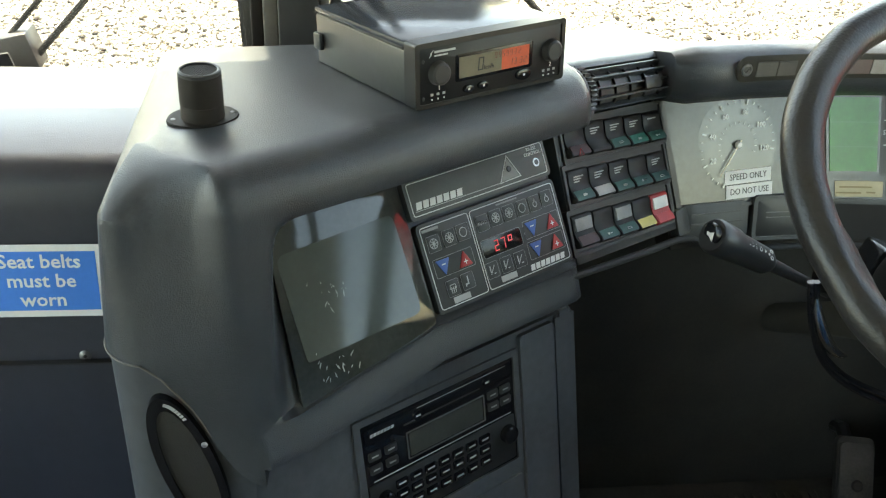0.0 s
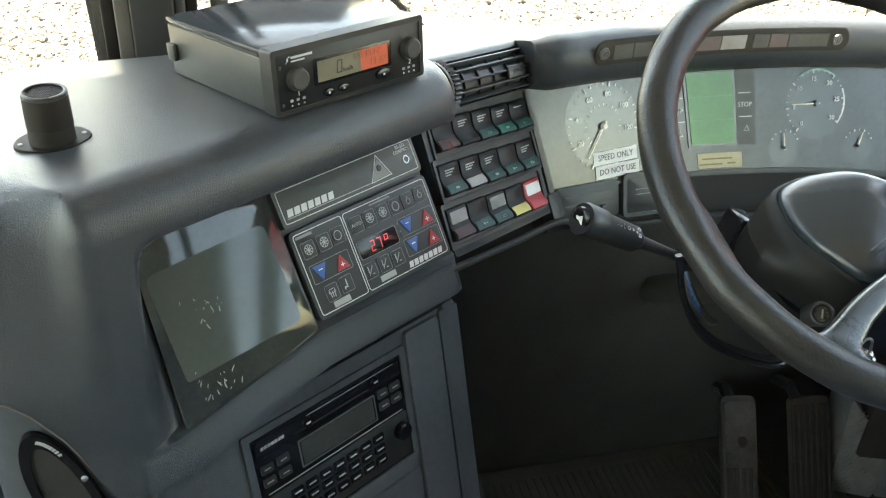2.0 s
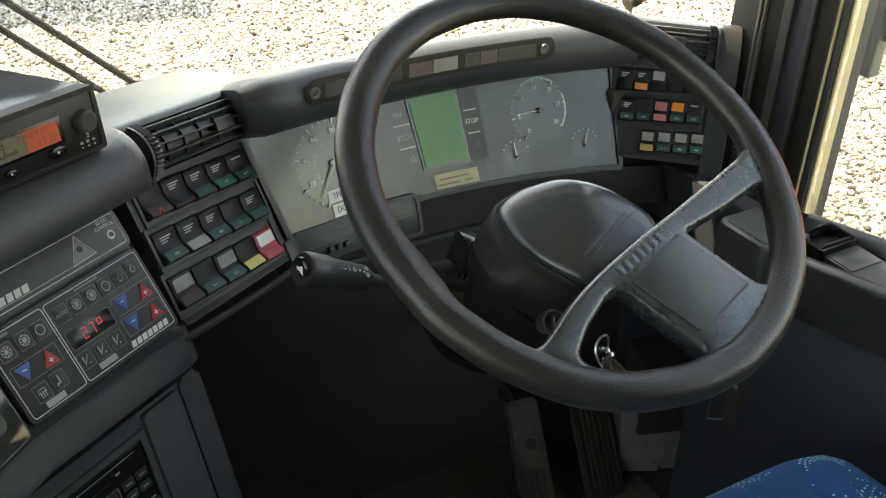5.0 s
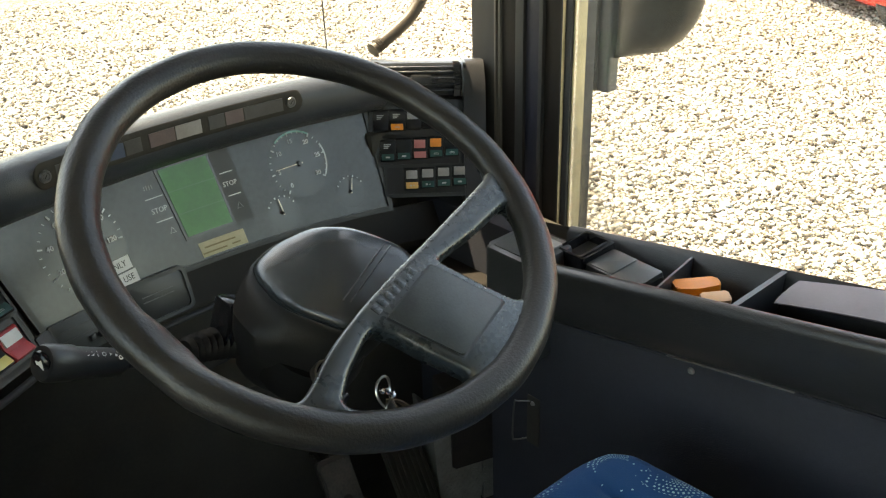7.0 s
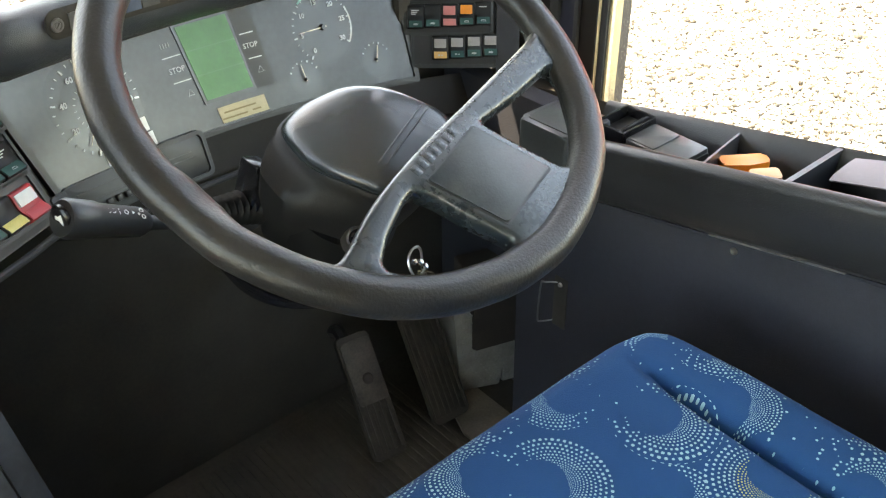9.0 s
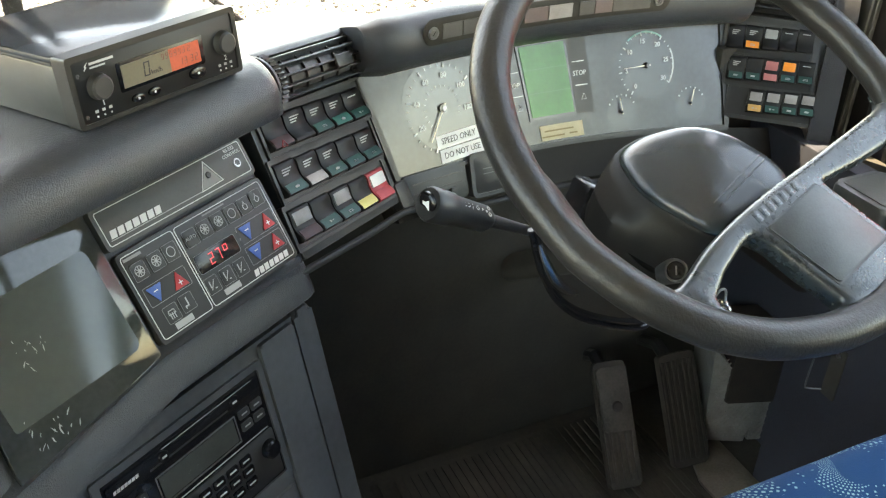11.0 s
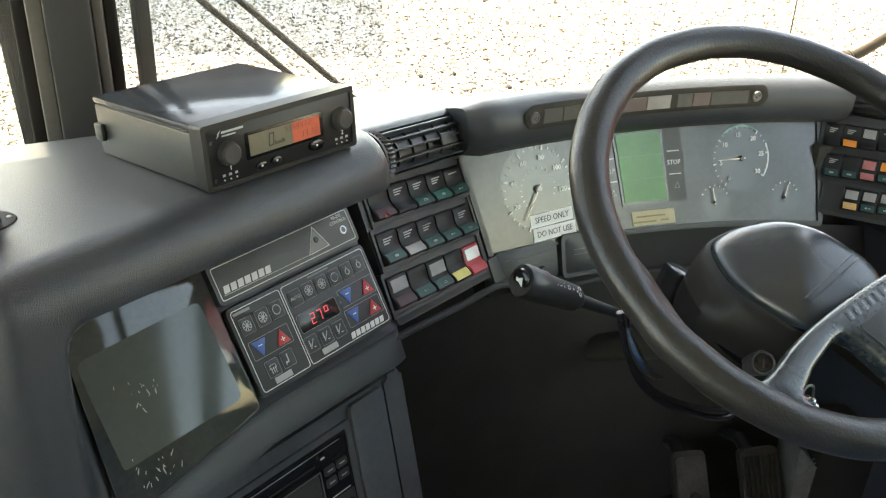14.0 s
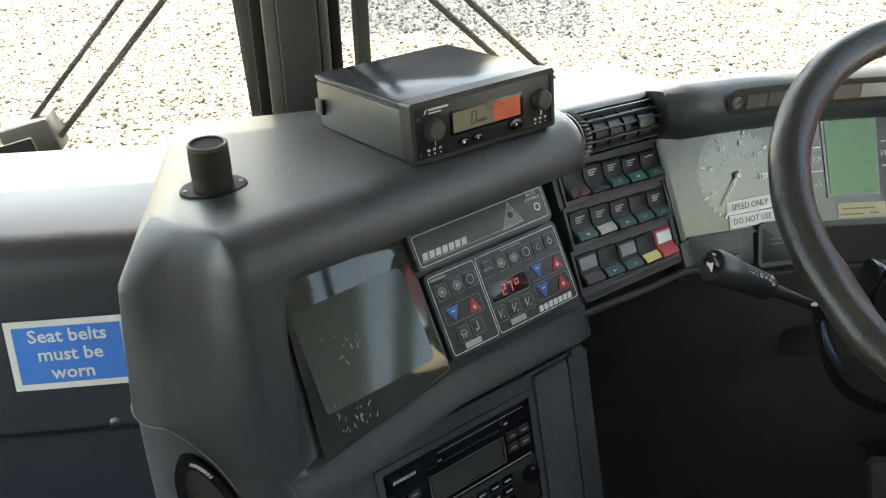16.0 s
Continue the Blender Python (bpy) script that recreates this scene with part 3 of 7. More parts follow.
def plane_out(z):
    """How far the recessed panel face stands out, by height."""
    return (0.776 - z) * 0.614 - 0.006


def sill_z(t):
    """Height of the sill under the recess."""
    return 0.630 + 0.022 * min(1, max(0, (t + 0.17) / 0.17))


def ease(k):
    k = min(1.0, max(0.0, k))
    return k * k * (3 - 2 * k)


def console_stations():
    """Outline of the shell: foot, outward way, end of the shell, edge of the flat top, lean of the face, place along the driver's side, turn to that side."""
    st = []
    seam = lambda x: min(0.709, 0.709 - 1.50 * (x + 0.806))
    for y, tx in ((0.298, -0.796), (0.16, -0.801), (0.08, -0.804), (0.02, -0.807), (-0.02, -0.808), (-0.045, -0.808)):
        st.append((Vector((-0.847, y, 0)), Vector((-1, 0, 0)), 0.709, Vector((tx, max(y, 0.018), 0)), 0.30, None, 0))
    for a in range(-80, 0, 10):         # rounding the left edge of the nose
        w = Vector((math.sin(radians(a)), -math.cos(radians(a)), 0))
        p = Vector((-0.805, -0.046, 0)) + w * 0.042
        st.append((p, w, seam(p.x), NOSE_A.lerp(NOSE_B, 0.5 * ease((a + 80) / 80)), 0.30 + 0.70 * ease((a + 80) / 80), None, 0))
    for x in (-0.797, -0.790, -0.783, -0.776):
        st.append((Vector((x, -0.088, 0)), Vector((0, -1, 0)), seam(x), NOSE_A.lerp(NOSE_B, 0.5 + 0.4 * (x + 0.805) / 0.034), 1.0, None, 0))
    last = console_point(-0.206, 0.083)
    for i in range(1, 13):              # rounding its corner to the driver's side
        k = i / 13
        w = Vector((math.sin(radians(31.6 * ease(k))), -math.cos(radians(31.6 * ease(k))), 0))
        q = Vector((-0.771, -0.088, 0))
        bend = Vector((-0.740, -0.0905, 0))
        p = q * (1 - k) ** 2 + bend * 2 * k * (1 - k) + last * k * k
        st.append((p, w, seam(p.x) * (1 - k) + 0.574 * k, NOSE_A.lerp(NOSE_B, 0.9 + 0.1 * min(1, k * 3)).lerp(console_point(-0.206, 0.026), ease(k)), 1 - ease(k) * 0.5, None, ease(k)))
    for t in [-0.206 + 0.004 * i for i in range(19)] + [-0.12, -0.09, -0.05, 0.0, 0.05, 0.10, 0.15, 0.184, 0.194, 0.201, 0.205]:
        back = {0.194: 0.003, 0.201: 0.012, 0.205: 0.028}.get(t, 0.0)
        st.append((console_point(t, -back), NH, sill_z(t) - 0.052, console_point(t, 0.026 - back), -back, t, 1))
    return st


def console_ring(p, w, ze, inner, lean, t, side):
    up = lambda q, z: Vector((q.x, q.y, z))
    zs = [0.832, 0.826, 0.820, 0.814, 0.808, 0.802, 0.796, 0.790, 0.785]
    if t is None:                       # nose: a face leaning out towards its foot
        out = lambda z: -0.041 * min(1.0, max(0.0, (z - 0.70) / 0.15)) ** 1.2 * lean + 0.16 * side * max(0.0, 0.70 - z)
        zb = sill_z(-0.206) * side + max(ze + 0.04, 0.66) * (1 - side)
    else:                               # the rim, the recess under it and the sill, which goes on in the plane of the panels
        zb = sill_z(t)
        foot = plane_out(zb) + 0.009

        def out(z):
            line = 0.066 + (foot - 0.066) * (0.832 - z) / (0.832 - zb) if z > zb else foot + 0.45 * min(0.030, zb - z) - 1.2 * max(0, zb - 0.034 - z)
            m = ease((t + 0.198 - 0.018 * (z - 0.64) / 0.14) / 0.036)
            full = plane_out(z) + max(0.0, line - plane_out(z)) * (1 - ease((0.822 - z) / 0.034)) if z > 0.785 else plane_out(z) if z > zb + 0.003 else line
            return line * (1 - m) + full * m
    zs += [0.785 + (zb + 0.010 - 0.785) * k / 6 for k in range(1, 7)] + [zb + 0.006, zb + 0.004, zb + 0.002, zb, zb - 0.006, zb - 0.016, zb - 0.028, zb - 0.033, zb - 0.037, ze]
    if zs[-1] > zs[-2]:
        zs[-1] = zs[-2] - 0.002
    e = p + w * out(0.832)
    tz = top_z(inner)
    flat = 0.7 * (1 - side)
    mix = lambda c, k: c * (1 - flat) + k * flat
    ring_ = [up(inner.lerp(e, mix(math.sin(radians(q)), q / 90)), 0.832 + (tz - 0.832) * mix(math.cos(radians(q)), 1 - q / 90)) for q in (0, 15, 30, 45, 60, 75)]
    return ring_ + [up(p + w * out(z), z) for z in zs]


def build_console():
    rings = [console_ring(*row) for row in console_stations()]
    bm = loft(rings, closed=False, caps=False)
    # the flat top, and its fall towards the windscreen
    back = [(-0.430, 0.232), (-0.48, 0.275), (-0.60, 0.296), (-0.80, 0.298)]
    bm.faces.new([bm.verts.new(r[0]) for r in rings] + [bm.verts.new((x, y, top_z((x, y)))) for x, y in back])
    for (xa, ya), (xb, yb) in zip(back, back[1:]):
        bm.faces.new([bm.verts.new(q) for q in ((xa, ya, top_z((xa, ya))), (xb, yb, top_z((xb, yb))), (xb, yb + 0.03, 0.60), (xa, ya + 0.03, 0.60))])
    # end of the overhanging rim, towards the vent
    bm.faces.new([bm.verts.new(p) for p in rings[-1][:15]])
    bmesh.ops.remove_doubles(bm, verts=bm.verts, dist=0.0003)
    bmesh.ops.triangulate(bm, faces=[f for f in bm.faces if len(f.verts) > 4])
    bmesh.ops.recalc_face_normals(bm, faces=bm.faces)
    part("console_shell", bm, M_DASH, dash, "grained dark grey console shell with a rounded rim", smooth=50)


build_console()
# block behind the console's top, down to the bulkhead
part("console_core", box(-0.80, -0.42, 0.34, WS_Y + 0.005, 0.30, 0.64, 0.02), M_BLACK, dash)
# hidden block added to stop sun leaking between console and dash top
part("console_filler", box(-0.47, -0.37, 0.25, 0.48, 0.55, 0.785, 0.004), M_VOID, dash)

# lower console with the radio, tilted slightly towards the driver
LOW = frame_of(P_TL + D * -0.20 + NH * 0.066 + Vector((0, 0, 0.585 - P_TL.z)), D, Vector((-NH.x * 0.225, -NH.y * 0.225, 0.974)))
part("lower_console", moved(slab(rect(-0.02, 0.412, -0.62, 0.0, 0.015), -0.26, 0.0, 0.010, 3), LOW), M_BLUEGREY, dash, "blue-grey lower console panel")
def nose_panel():
    rings = []
    for p, w, ze, inner, lean, t, side in console_stations()[:30]:
        rings.append([p - w * 0.003 + Vector((0, 0, z)) for z in (ze + 0.003, 0.5, 0.0)])
    return loft(rings, False, False)


part("nose_panel", nose_panel(), M_BLUEGREY, dash, "blue-grey lower nose panel", smooth=40)
part("nose_seam", tube([p + w * 0.0002 + Vector((0, 0, ze)) for p, w, ze, inner, lean, t, side in console_stations()[4:30]], 0.0009, 6), M_POSTEDGE, dash, "thin pale line along the nose seam")

# passenger side of the dashboard
LEFT_TOP = 0.80


def left_dash():
    prof = [(0.39, 0.02), (0.36, 0.60), (0.348, 0.775), (0.342, LEFT_TOP - 0.007), (0.334, LEFT_TOP - 0.001), (0.32, LEFT_TOP), (0.20, LEFT_TOP), (0.126, LEFT_TOP - 0.003), (0.112, LEFT_TOP - 0.007), (0.103, LEFT_TOP - 0.014), (0.0975, LEFT_TOP - 0.026), (0.0935, LEFT_TOP - 0.05), (0.070, 0.60), (0.040, 0.44), (0.04, 0.02)]
    rings = [[Vector((x, y, z)) for y, z in prof] for x in (-1.98, -1.5, -1.2, -1.0, -0.9, -0.80)]
    bm = loft(rings, closed=False, caps=False)
    return bm


part("passenger_fascia", left_dash(), M_FASCIA, dash, "blue-grey fascia on the door side", smooth=40)

# ---- switch bank beside the console, instrument cluster, hood ----
SW = frame_of((-0.402, 0.219, 0.777), (0.152, 0.112, -0.023), (-0.010, 0.072, 0.110))
CL_A, CL_B, CL_C, CL_D = (Vector(p) for p in ((-0.240, 0.344, 0.761), (0.380, 0.416, 0.732), (0.373, 0.354, 0.586), (-0.203, 0.305, 0.629)))


def cl(u, v, out=0.0):
    p = CL_A * ((1 - u) * (1 - v)) + CL_B * (u * (1 - v)) + CL_C * (u * v) + CL_D * ((1 - u) * v)
    p = p + Vector((0, 0.14 * u * (1 - u), 0))
    if out:
        n = (cl(u + 0.01, v) - cl(u - 0.01, v)).cross(cl(u, v - 0.01) - cl(u, v + 0.01)).normalized()
        p = p + n * out
    return p


def cl_frame(u, v, out=0.0):
    return frame_of(cl(u, v, out), cl(u + 0.02, v) - cl(u - 0.02, v), cl(u, v - 0.02) - cl(u, v + 0.02))


def cl_patch(u0, u1, v0, v1, out, thick, nu=16, nv=3, bulge=0.0):
    """A plate that follows the curved face."""
    us = [u0 + (u1 - u0) * i / nu for i in range(nu + 1)]
    vs = [v0 + (v1 - v0) * j / nv for j in range(nv + 1)]
    bm = bmesh.new()
    f = [[bm.verts.new(cl(u, v, out)) for v in vs] for u in us]
    b = [[bm.verts.new(cl(u, v, out - thick)) for v in vs] for u in us]
    for i in range(nu):
        for j in range(nv):
            bm.faces.new((f[i][j], f[i][j + 1], f[i + 1][j + 1], f[i + 1][j]))
            bm.faces.new((b[i][j], b[i + 1][j], b[i + 1][j + 1], b[i][j + 1]))
    for i in range(nu):
        bm.faces.new((f[i][0], f[i + 1][0], b[i + 1][0], b[i][0]))
        bm.faces.new((f[i][nv], b[i][nv], b[i + 1][nv], f[i + 1][nv]))
    for j in range(nv):
        bm.faces.new((f[0][j], b[0][j], b[0][j + 1], f[0][j + 1]))
        bm.faces.new((f[nu][j], f[nu][j + 1], b[nu][j + 1], b[nu][j]))
    bmesh.ops.recalc_face_normals(bm, faces=bm.faces)
    return bm


HOOD = [(-0.13, -0.02), (-0.10, 0.030), (-0.05, 0.055), (-0.02, 0.066), (0.010, 0.077), (0.028, 0.080), (0.042, 0.076), (0.052, 0.066), (0.056, 0.053), (0.055, 0.036), (0.047, 0.020), (0.030, 0.008), (0.010, 0.003), (-0.004, 0.002)]


def hood():
    rings = []
    for i in range(25):
        u = -0.03 + 1.06 * i / 24
        p = cl(u, 0)
        t = (cl(u + 0.02, 0) - cl(u - 0.02, 0))
        o = Vector((t.y, -t.x, 0)).normalized()
        k = min(1.0, (u + 0.03) / 0.04)      # the end rolls in towards the vent
        s = 1 - 0.38 * (1 - k) ** 2
        rings.append([p + o * ((a - 0.01) * s + 0.01 if a > 0.01 else a) + Vector((0, 0, 0.03 + (b - 0.03) * (s * 0.4 + 0.6))) for a, b in HOOD])
    return loft(rings)


part("instrument_hood", hood(), M_DASH, dash, "grained hood over the instruments", smooth=60)
part("switch_panel_left", moved(slab(rect(-0.012, 0.190, -0.150, 0.012, 0.004), -0.05, 0.0, 0.002), SW), M_DASH2, dash)
RS = frame_of((0.390, 0.413, 0.737), (0.113, -0.081, -0.007), (0.010, 0.056, 0.133))
part("switch_panel_right", moved(slab(rect(-0.004, 0.165, -0.148, 0.010, 0.004), -0.05, 0.0, 0.002), RS), M_DASH2, dash)
part("cluster_backing", cl_patch(-0.02, 1.02, -0.03, 1.06, -0.006, 0.05), M_DASH2, dash)
# underside below the instruments
part("lower_fascia", cl_patch(-0.03, 1.22, 1.04, 1.42, -0.012, 0.03), M_BROWN, dash)
# added block that closes the gap where sun reached the side panel
part("dash_end", box(0.372, 0.503, 0.385, 0.52, 0.40, 0.700, 0.006), M_VOID, dash, "black filler added between dashboard and side wall to block the sun")
# added panel, sized to cast its shade over the cloth side panel
part("dash_return", box(0.372, 0.503, 0.125, 0.384, 0.40, 0.475, 0.012), M_BROWN, dash, "dark panel added between dashboard and side tray to block the sun")
part("knee_panel", box(-0.38, 0.50, 0.40, 0.46, 0.0, 0.58, 0.01), M_VOID, dash, "black panel in the knee space")
# dash top behind the hood
part("dash_top", loft([[Vector((x, y0, z0)), Vector((x, y1 - 0.03, 0.7795)), Vector((x, y1 - 0.008, 0.7775)), Vector((x, y1, 0.770)), Vector((x, y1 + 0.008, 0.72)), Vector((x, WS_Y - 0.004, 0.68)), Vector((x, y0, 0.68))] for x, y0, z0 in ((-0.46, 0.26, 0.806), (-0.36, 0.31, 0.803), (-0.2, 0.40, 0.797), (0.0, 0.46, 0.786), (0.15, 0.475, 0.784), (0.32, 0.450, 0.782), (0.40, 0.43, 0.780), (0.50, 0.40, 0.775)) for y1 in (min(0.525, 0.545 - 0.18 * max(0, x - 0.13)),)]), M_DASHTOP, dash, "smooth dash top below the windscreen", smooth=40)

# ---- steering wheel ----
W_C = Vector((0.0055, -0.0172, 0.8164))
W_F = frame_of(W_C, (0.999, 0, -0.035), (0.018, 0.855, 0.518))
wheel_ob = thing("steering_wheel", W_C, "large worn black steering wheel with a straight spoke and broad pad", "steering wheel")


def rim():
    rings = []
    for i in range(128):
        a = 2 * math.pi * i / 128
        # a flattened thumb rest, and a slightly fuller grip opposite the pad
        d = math.degrees(a) % 360
        dent = math.exp(-((d - 197.5) / 8) ** 4)
        dish = math.exp(-((d - 200) / 5) ** 2)
        full = 1 + 0.05 * math.exp(-((d - 130) / 50) ** 2)
        wob = 0.0004 * math.sin(9 * a + 1) + 0.0003 * math.sin(23 * a)
        er = Vector((math.cos(a), math.sin(a), 0))
        c = er * (0.2376 + wob - 0.002 * dent)
        row = []
        for j in range(28):
            b = 2 * math.pi * j / 28
            k = full * (1 - 0.22 * dish * math.exp(-((math.degrees(b) - 128) / 34) ** 2))
            k *= 1 - 0.020 * math.exp(-((math.degrees(b) - 112) / 9) ** 2) - 0.016 * math.exp(-((math.degrees(b) - 40) / 8) ** 2)      # creases pressed into the skin
            k *= 1 + 0.006 * noise.noise(er * 14 + Vector((0, 0, j * 0.4)))
            row.append(c + er * (0.0190 * k * (1 + 0.26 * dent * max(0.0, -math.cos(b)))) * math.cos(b) + Vector((0, 0, 0.0174 * k * math.sin(b))))
        rings.append(row)
    rings.append(rings[0])
    bm = loft(rings, True, False)
    bmesh.ops.remove_doubles(bm, verts=bm.verts, dist=1e-5)
    bmesh.ops.recalc_face_normals(bm, faces=bm.faces)
    return moved(bm, W_F)


part("rim", rim(), M_WHEEL, wheel_ob, "worn grained rim", smooth=70)
BAR_EDGE = [(-0.160, -0.1475), (-0.153, -0.1555), (-0.1453, -0.1612), (-0.1351, -0.1622), (-0.1198, -0.1543), (-0.0919, -0.1356), (-0.0617, -0.1195), (-0.0226, -0.1022), (0.0271, -0.0831), (0.0787, -0.0654), (0.1356, -0.045), (0.1982, -0.0221), (0.2150, -0.0143), (0.2240, -0.0040), (0.2275, 0.012)]
SIDE_GAP = [(0.0794, -0.0911), (0.1439, -0.0768), (0.200, -0.0602), (0.2120, -0.0600), (0.2105, -0.0800), (0.1873, -0.126), (0.158, -0.1585), (0.1420, -0.1690), (0.1297, -0.1658), (0.1062, -0.1322)]
LOW_GAP = [(-0.0469, -0.1367), (-0.0330, -0.1310), (-0.018, -0.1446), (0.0009, -0.1764), (0.0252, -0.2109), (0.0240, -0.2165), (0.0150, -0.2180), (-0.0192, -0.2185), (-0.0555, -0.2115), (-0.0904, -0.1970), (-0.1020, -0.1880), (-0.1020, -0.1800), (-0.0817, -0.1602)]


def web():
    """The flat casting inside the rim: spoke and pad with two openings, its edges rolled over."""
    flat2 = lambda pts, n: [(q.x, q.y) for q in smooth_path([(x, y, 0) for x, y in pts], n)]
    arc = [(0.229 * math.cos(radians(a)), 0.229 * math.sin(radians(a))) for a in range(2, -136, -3)]
    outer = flat2(BAR_EDGE, 4)[::-1][1:-1]
    loops = [arc[::-1] + outer]
    for g in (SIDE_GAP, LOW_GAP):
        loops.append(rounded(g, 0.006, 4))
    bm = bmesh.new()
    inner_edges = []
    for pts in loops:
        # roll of the edge: from the underside up and inwards on to the face
        n = len(pts)
        area = sum(pts[i - 1][0] * pts[i][1] - pts[i][0] * pts[i - 1][1] for i in range(n))
        sgn = 1 if (area > 0) == (pts is loops[0]) else -1
        rows_ = []
        for inset, z in ((0.002, -0.018), (0.0, -0.010), (0.0, -0.002), (0.0012, 0.0025), (0.0035, 0.0050), (0.0070, 0.0062)):
            row = []
            for i in range(n):
                a_2, b_2, c_2 = Vector(pts[i - 1]), Vector(pts[i]), Vector(pts[(i + 1) % n])
                d = ((b_2 - a_2).normalized() + (c_2 - b_2).normalized()).normalized()
                row.append(bm.verts.new((*(b_2 + Vector((-d.y, d.x)) * inset * sgn), z)))
            rows_.append(row)
        for p_, q_ in zip(rows_, rows_[1:]):
            for i in range(n):
                bm.faces.new((p_[i], p_[(i + 1) % n], q_[(i + 1) % n], q_[i]))
        inner_edges += [bm.edges.get((rows_[-1][i], rows_[-1][(i + 1) % n])) for i in range(n)]
    bmesh.ops.triangle_fill(bm, use_beauty=True, use_dissolve=False, edges=inner_edges, normal=(0, 0, 1))
    bmesh.ops.recalc_face_normals(bm, faces=bm.faces)
    return moved(bm, W_F)


part("spoke_web", web(), M_PAD, wheel_ob, "dark casting of straight spoke and broad pad joined to the rim", smooth=55)
part("spoke_pad", moved(slab(rounded([(-0.0165, -0.1275), (0.0295, -0.1965), (0.1120, -0.1640), (0.0655, -0.0945)], 0.004), 0.004, 0.0082, 0.0014, 3), W_F), M_PADWORN, wheel_ob, "broad flat pad with a worn matt face")
part("pad_groove", moved(ring(rounded([(-0.0190, -0.1275), (0.0290, -0.1990), (0.1150, -0.1652), (0.0660, -0.0920)], 0.004), rounded([(-0.0165, -0.1275), (0.0295, -0.1965), (0.1120, -0.1640), (0.0655, -0.0945)], 0.004), 0.0040, 0.0066), W_F), M_BLACK, wheel_ob)
T_ = Vector((0.066, 0.025)).normalized()
for i in range(7):      # raised maker's lettering, as plain bars
    c = Vector((-0.020, -0.1150)) + T_ * (0.0110 * i)
    part("raised_lettering", moved(box(-0.0040, 0.0040, -0.0055, 0.0055, 0.0055, 0.0066, 0.0005), W_F @ Matrix.Translation((c.x, c.y, 0)) @ Matrix.Rotation(math.atan2(T_.y, T_.x), 4, "Z")), M_PAD, wheel_ob)
POD = [(0.100, -0.078), (0.103, -0.036), (0.062, 0.012), (0.018, 0.032), (-0.040, 0.028), (-0.078, 0.012), (-0.072, -0.040), (-0.010, -0.105)]


def pod_ring(k, d):
    out = []
    for x, y in rounded(POD[::-1], 0.022, 5):
        x, y = 0.005 + (x - 0.005) * k, -0.035 + (y + 0.035) * k
        q = max(0.0, 0.06 - x + 0.9 * y)
        fall = (0.10 * max(0.0, 0.10 - x) + (2.4 * q * q if q < 0.065 else 0.01014 + 0.312 * (q - 0.065))) * min(1.0, max(0.0, (0.13 - d) / 0.06))      # the far corner dips away
        out.append(W_F @ Vector((x + 0.68 * fall, y + 0.49 * fall, -d - fall)))
    return out


part("hub", loft([pod_ring(0.80, 0.24), pod_ring(0.98, 0.17), pod_ring(1.05, 0.13), pod_ring(1.08, 0.105), pod_ring(1.09, 0.085), pod_ring(1.085, 0.070), pod_ring(1.06, 0.0640), pod_ring(1.04, 0.0632), pod_ring(1.02, 0.0650)]), M_HUB, wheel_ob, "padded hub", smooth=60)
part("hub_cover", loft([pod_ring(1.025, 0.066), pod_ring(1.025, 0.0600), pod_ring(1.01, 0.0570), pod_ring(0.97, 0.0542), pod_ring(0.90, 0.0520), pod_ring(0.80, 0.0502), pod_ring(0.65, 0.0485), pod_ring(0.5, 0.0474), pod_ring(0.35, 0.0467), pod_ring(0.2, 0.0464)]), M_PADTOP, wheel_ob, "smooth glossy hub cover", smooth=60)
s0, s1 = Vector((-0.010, -0.068, -0.0490)), Vector((0.076, -0.024, -0.0490))
part("hub_seam", join(tube([W_F @ s0, W_F @ (s0 * 0.5 + s1 * 0.5 + Vector((0, 0, 0.0012))), W_F @ s1], 0.0007, 6), tube([W_F @ (s0 + Vector((0.006, -0.005, 0))), W_F @ (s0 * 0.5 + s1 * 0.5 + Vector((0.006, -0.005, 0.0008))), W_F @ (s1 + Vector((0.004, -0.006, 0)))], 0.0007, 6)), M_BLACK, wheel_ob)

# column, stalk, bellows, keys
col = thing("steering_column", (0, 0.16, 0.0), "black steering column below the wheel", "steering column")
part("column_tube", tube([W_F @ Vector((0.0, -0.03, -0.22)), Vector((0.01, 0.24, 0.50)), Vector((0.03, 0.43, 0.36))], [0.026, 0.024, 0.022], 20), M_VOID, col)
part("column_collar", lathe([(0, -0.03), (0.062, -0.03), (0.066, 0), (0.062, 0.03), (0, 0.03)], 24, W_F @ Matrix.Translation((0, -0.03, -0.20))), M_BELLOWS, col)
bel = smooth_path([(-0.068, 0.112, 0.644), (-0.100, 0.108, 0.655), (-0.132, 0.102, 0.664)], 8)
part("bellows", tube(bel, [(0.0155 + 0.0055 * (i % 2)) * (1 - 0.014 * i) for i in range(len(bel))], 20), M_BELLOWS, col, "ribbed rubber bellows")
part("clamp", moved(box(-0.012, 0.012, -0.018, 0.018, -0.02, 0.02, 0.004), Matrix.Translation((-0.072, 0.112, 0.672)) @ Matrix.Rotation(0.35, 4, "Y") @ Matrix.Diagonal((1.0, 1.0, 1.35, 1))), M_GLOSS, col, "glossy clamp beside the bellows")
for k, (dx, dz) in enumerate(((0.0, 0.0), (0.006, -0.012))):
    part("cable", tube(smooth_path([(-0.156 + dx, 0.079, 0.674), (-0.138 + dx, 0.074, 0.612 + dz), (-0.100 + dx, 0.074, 0.560 + dz), (-0.042 + dx, 0.077, 0.522 + dz), (0.020 + dx, 0.083, 0.497 + dz), (0.07, 0.10, 0.50)], 6), 0.0042, 8), M_GLOSS, col, "black cable below the wheel")
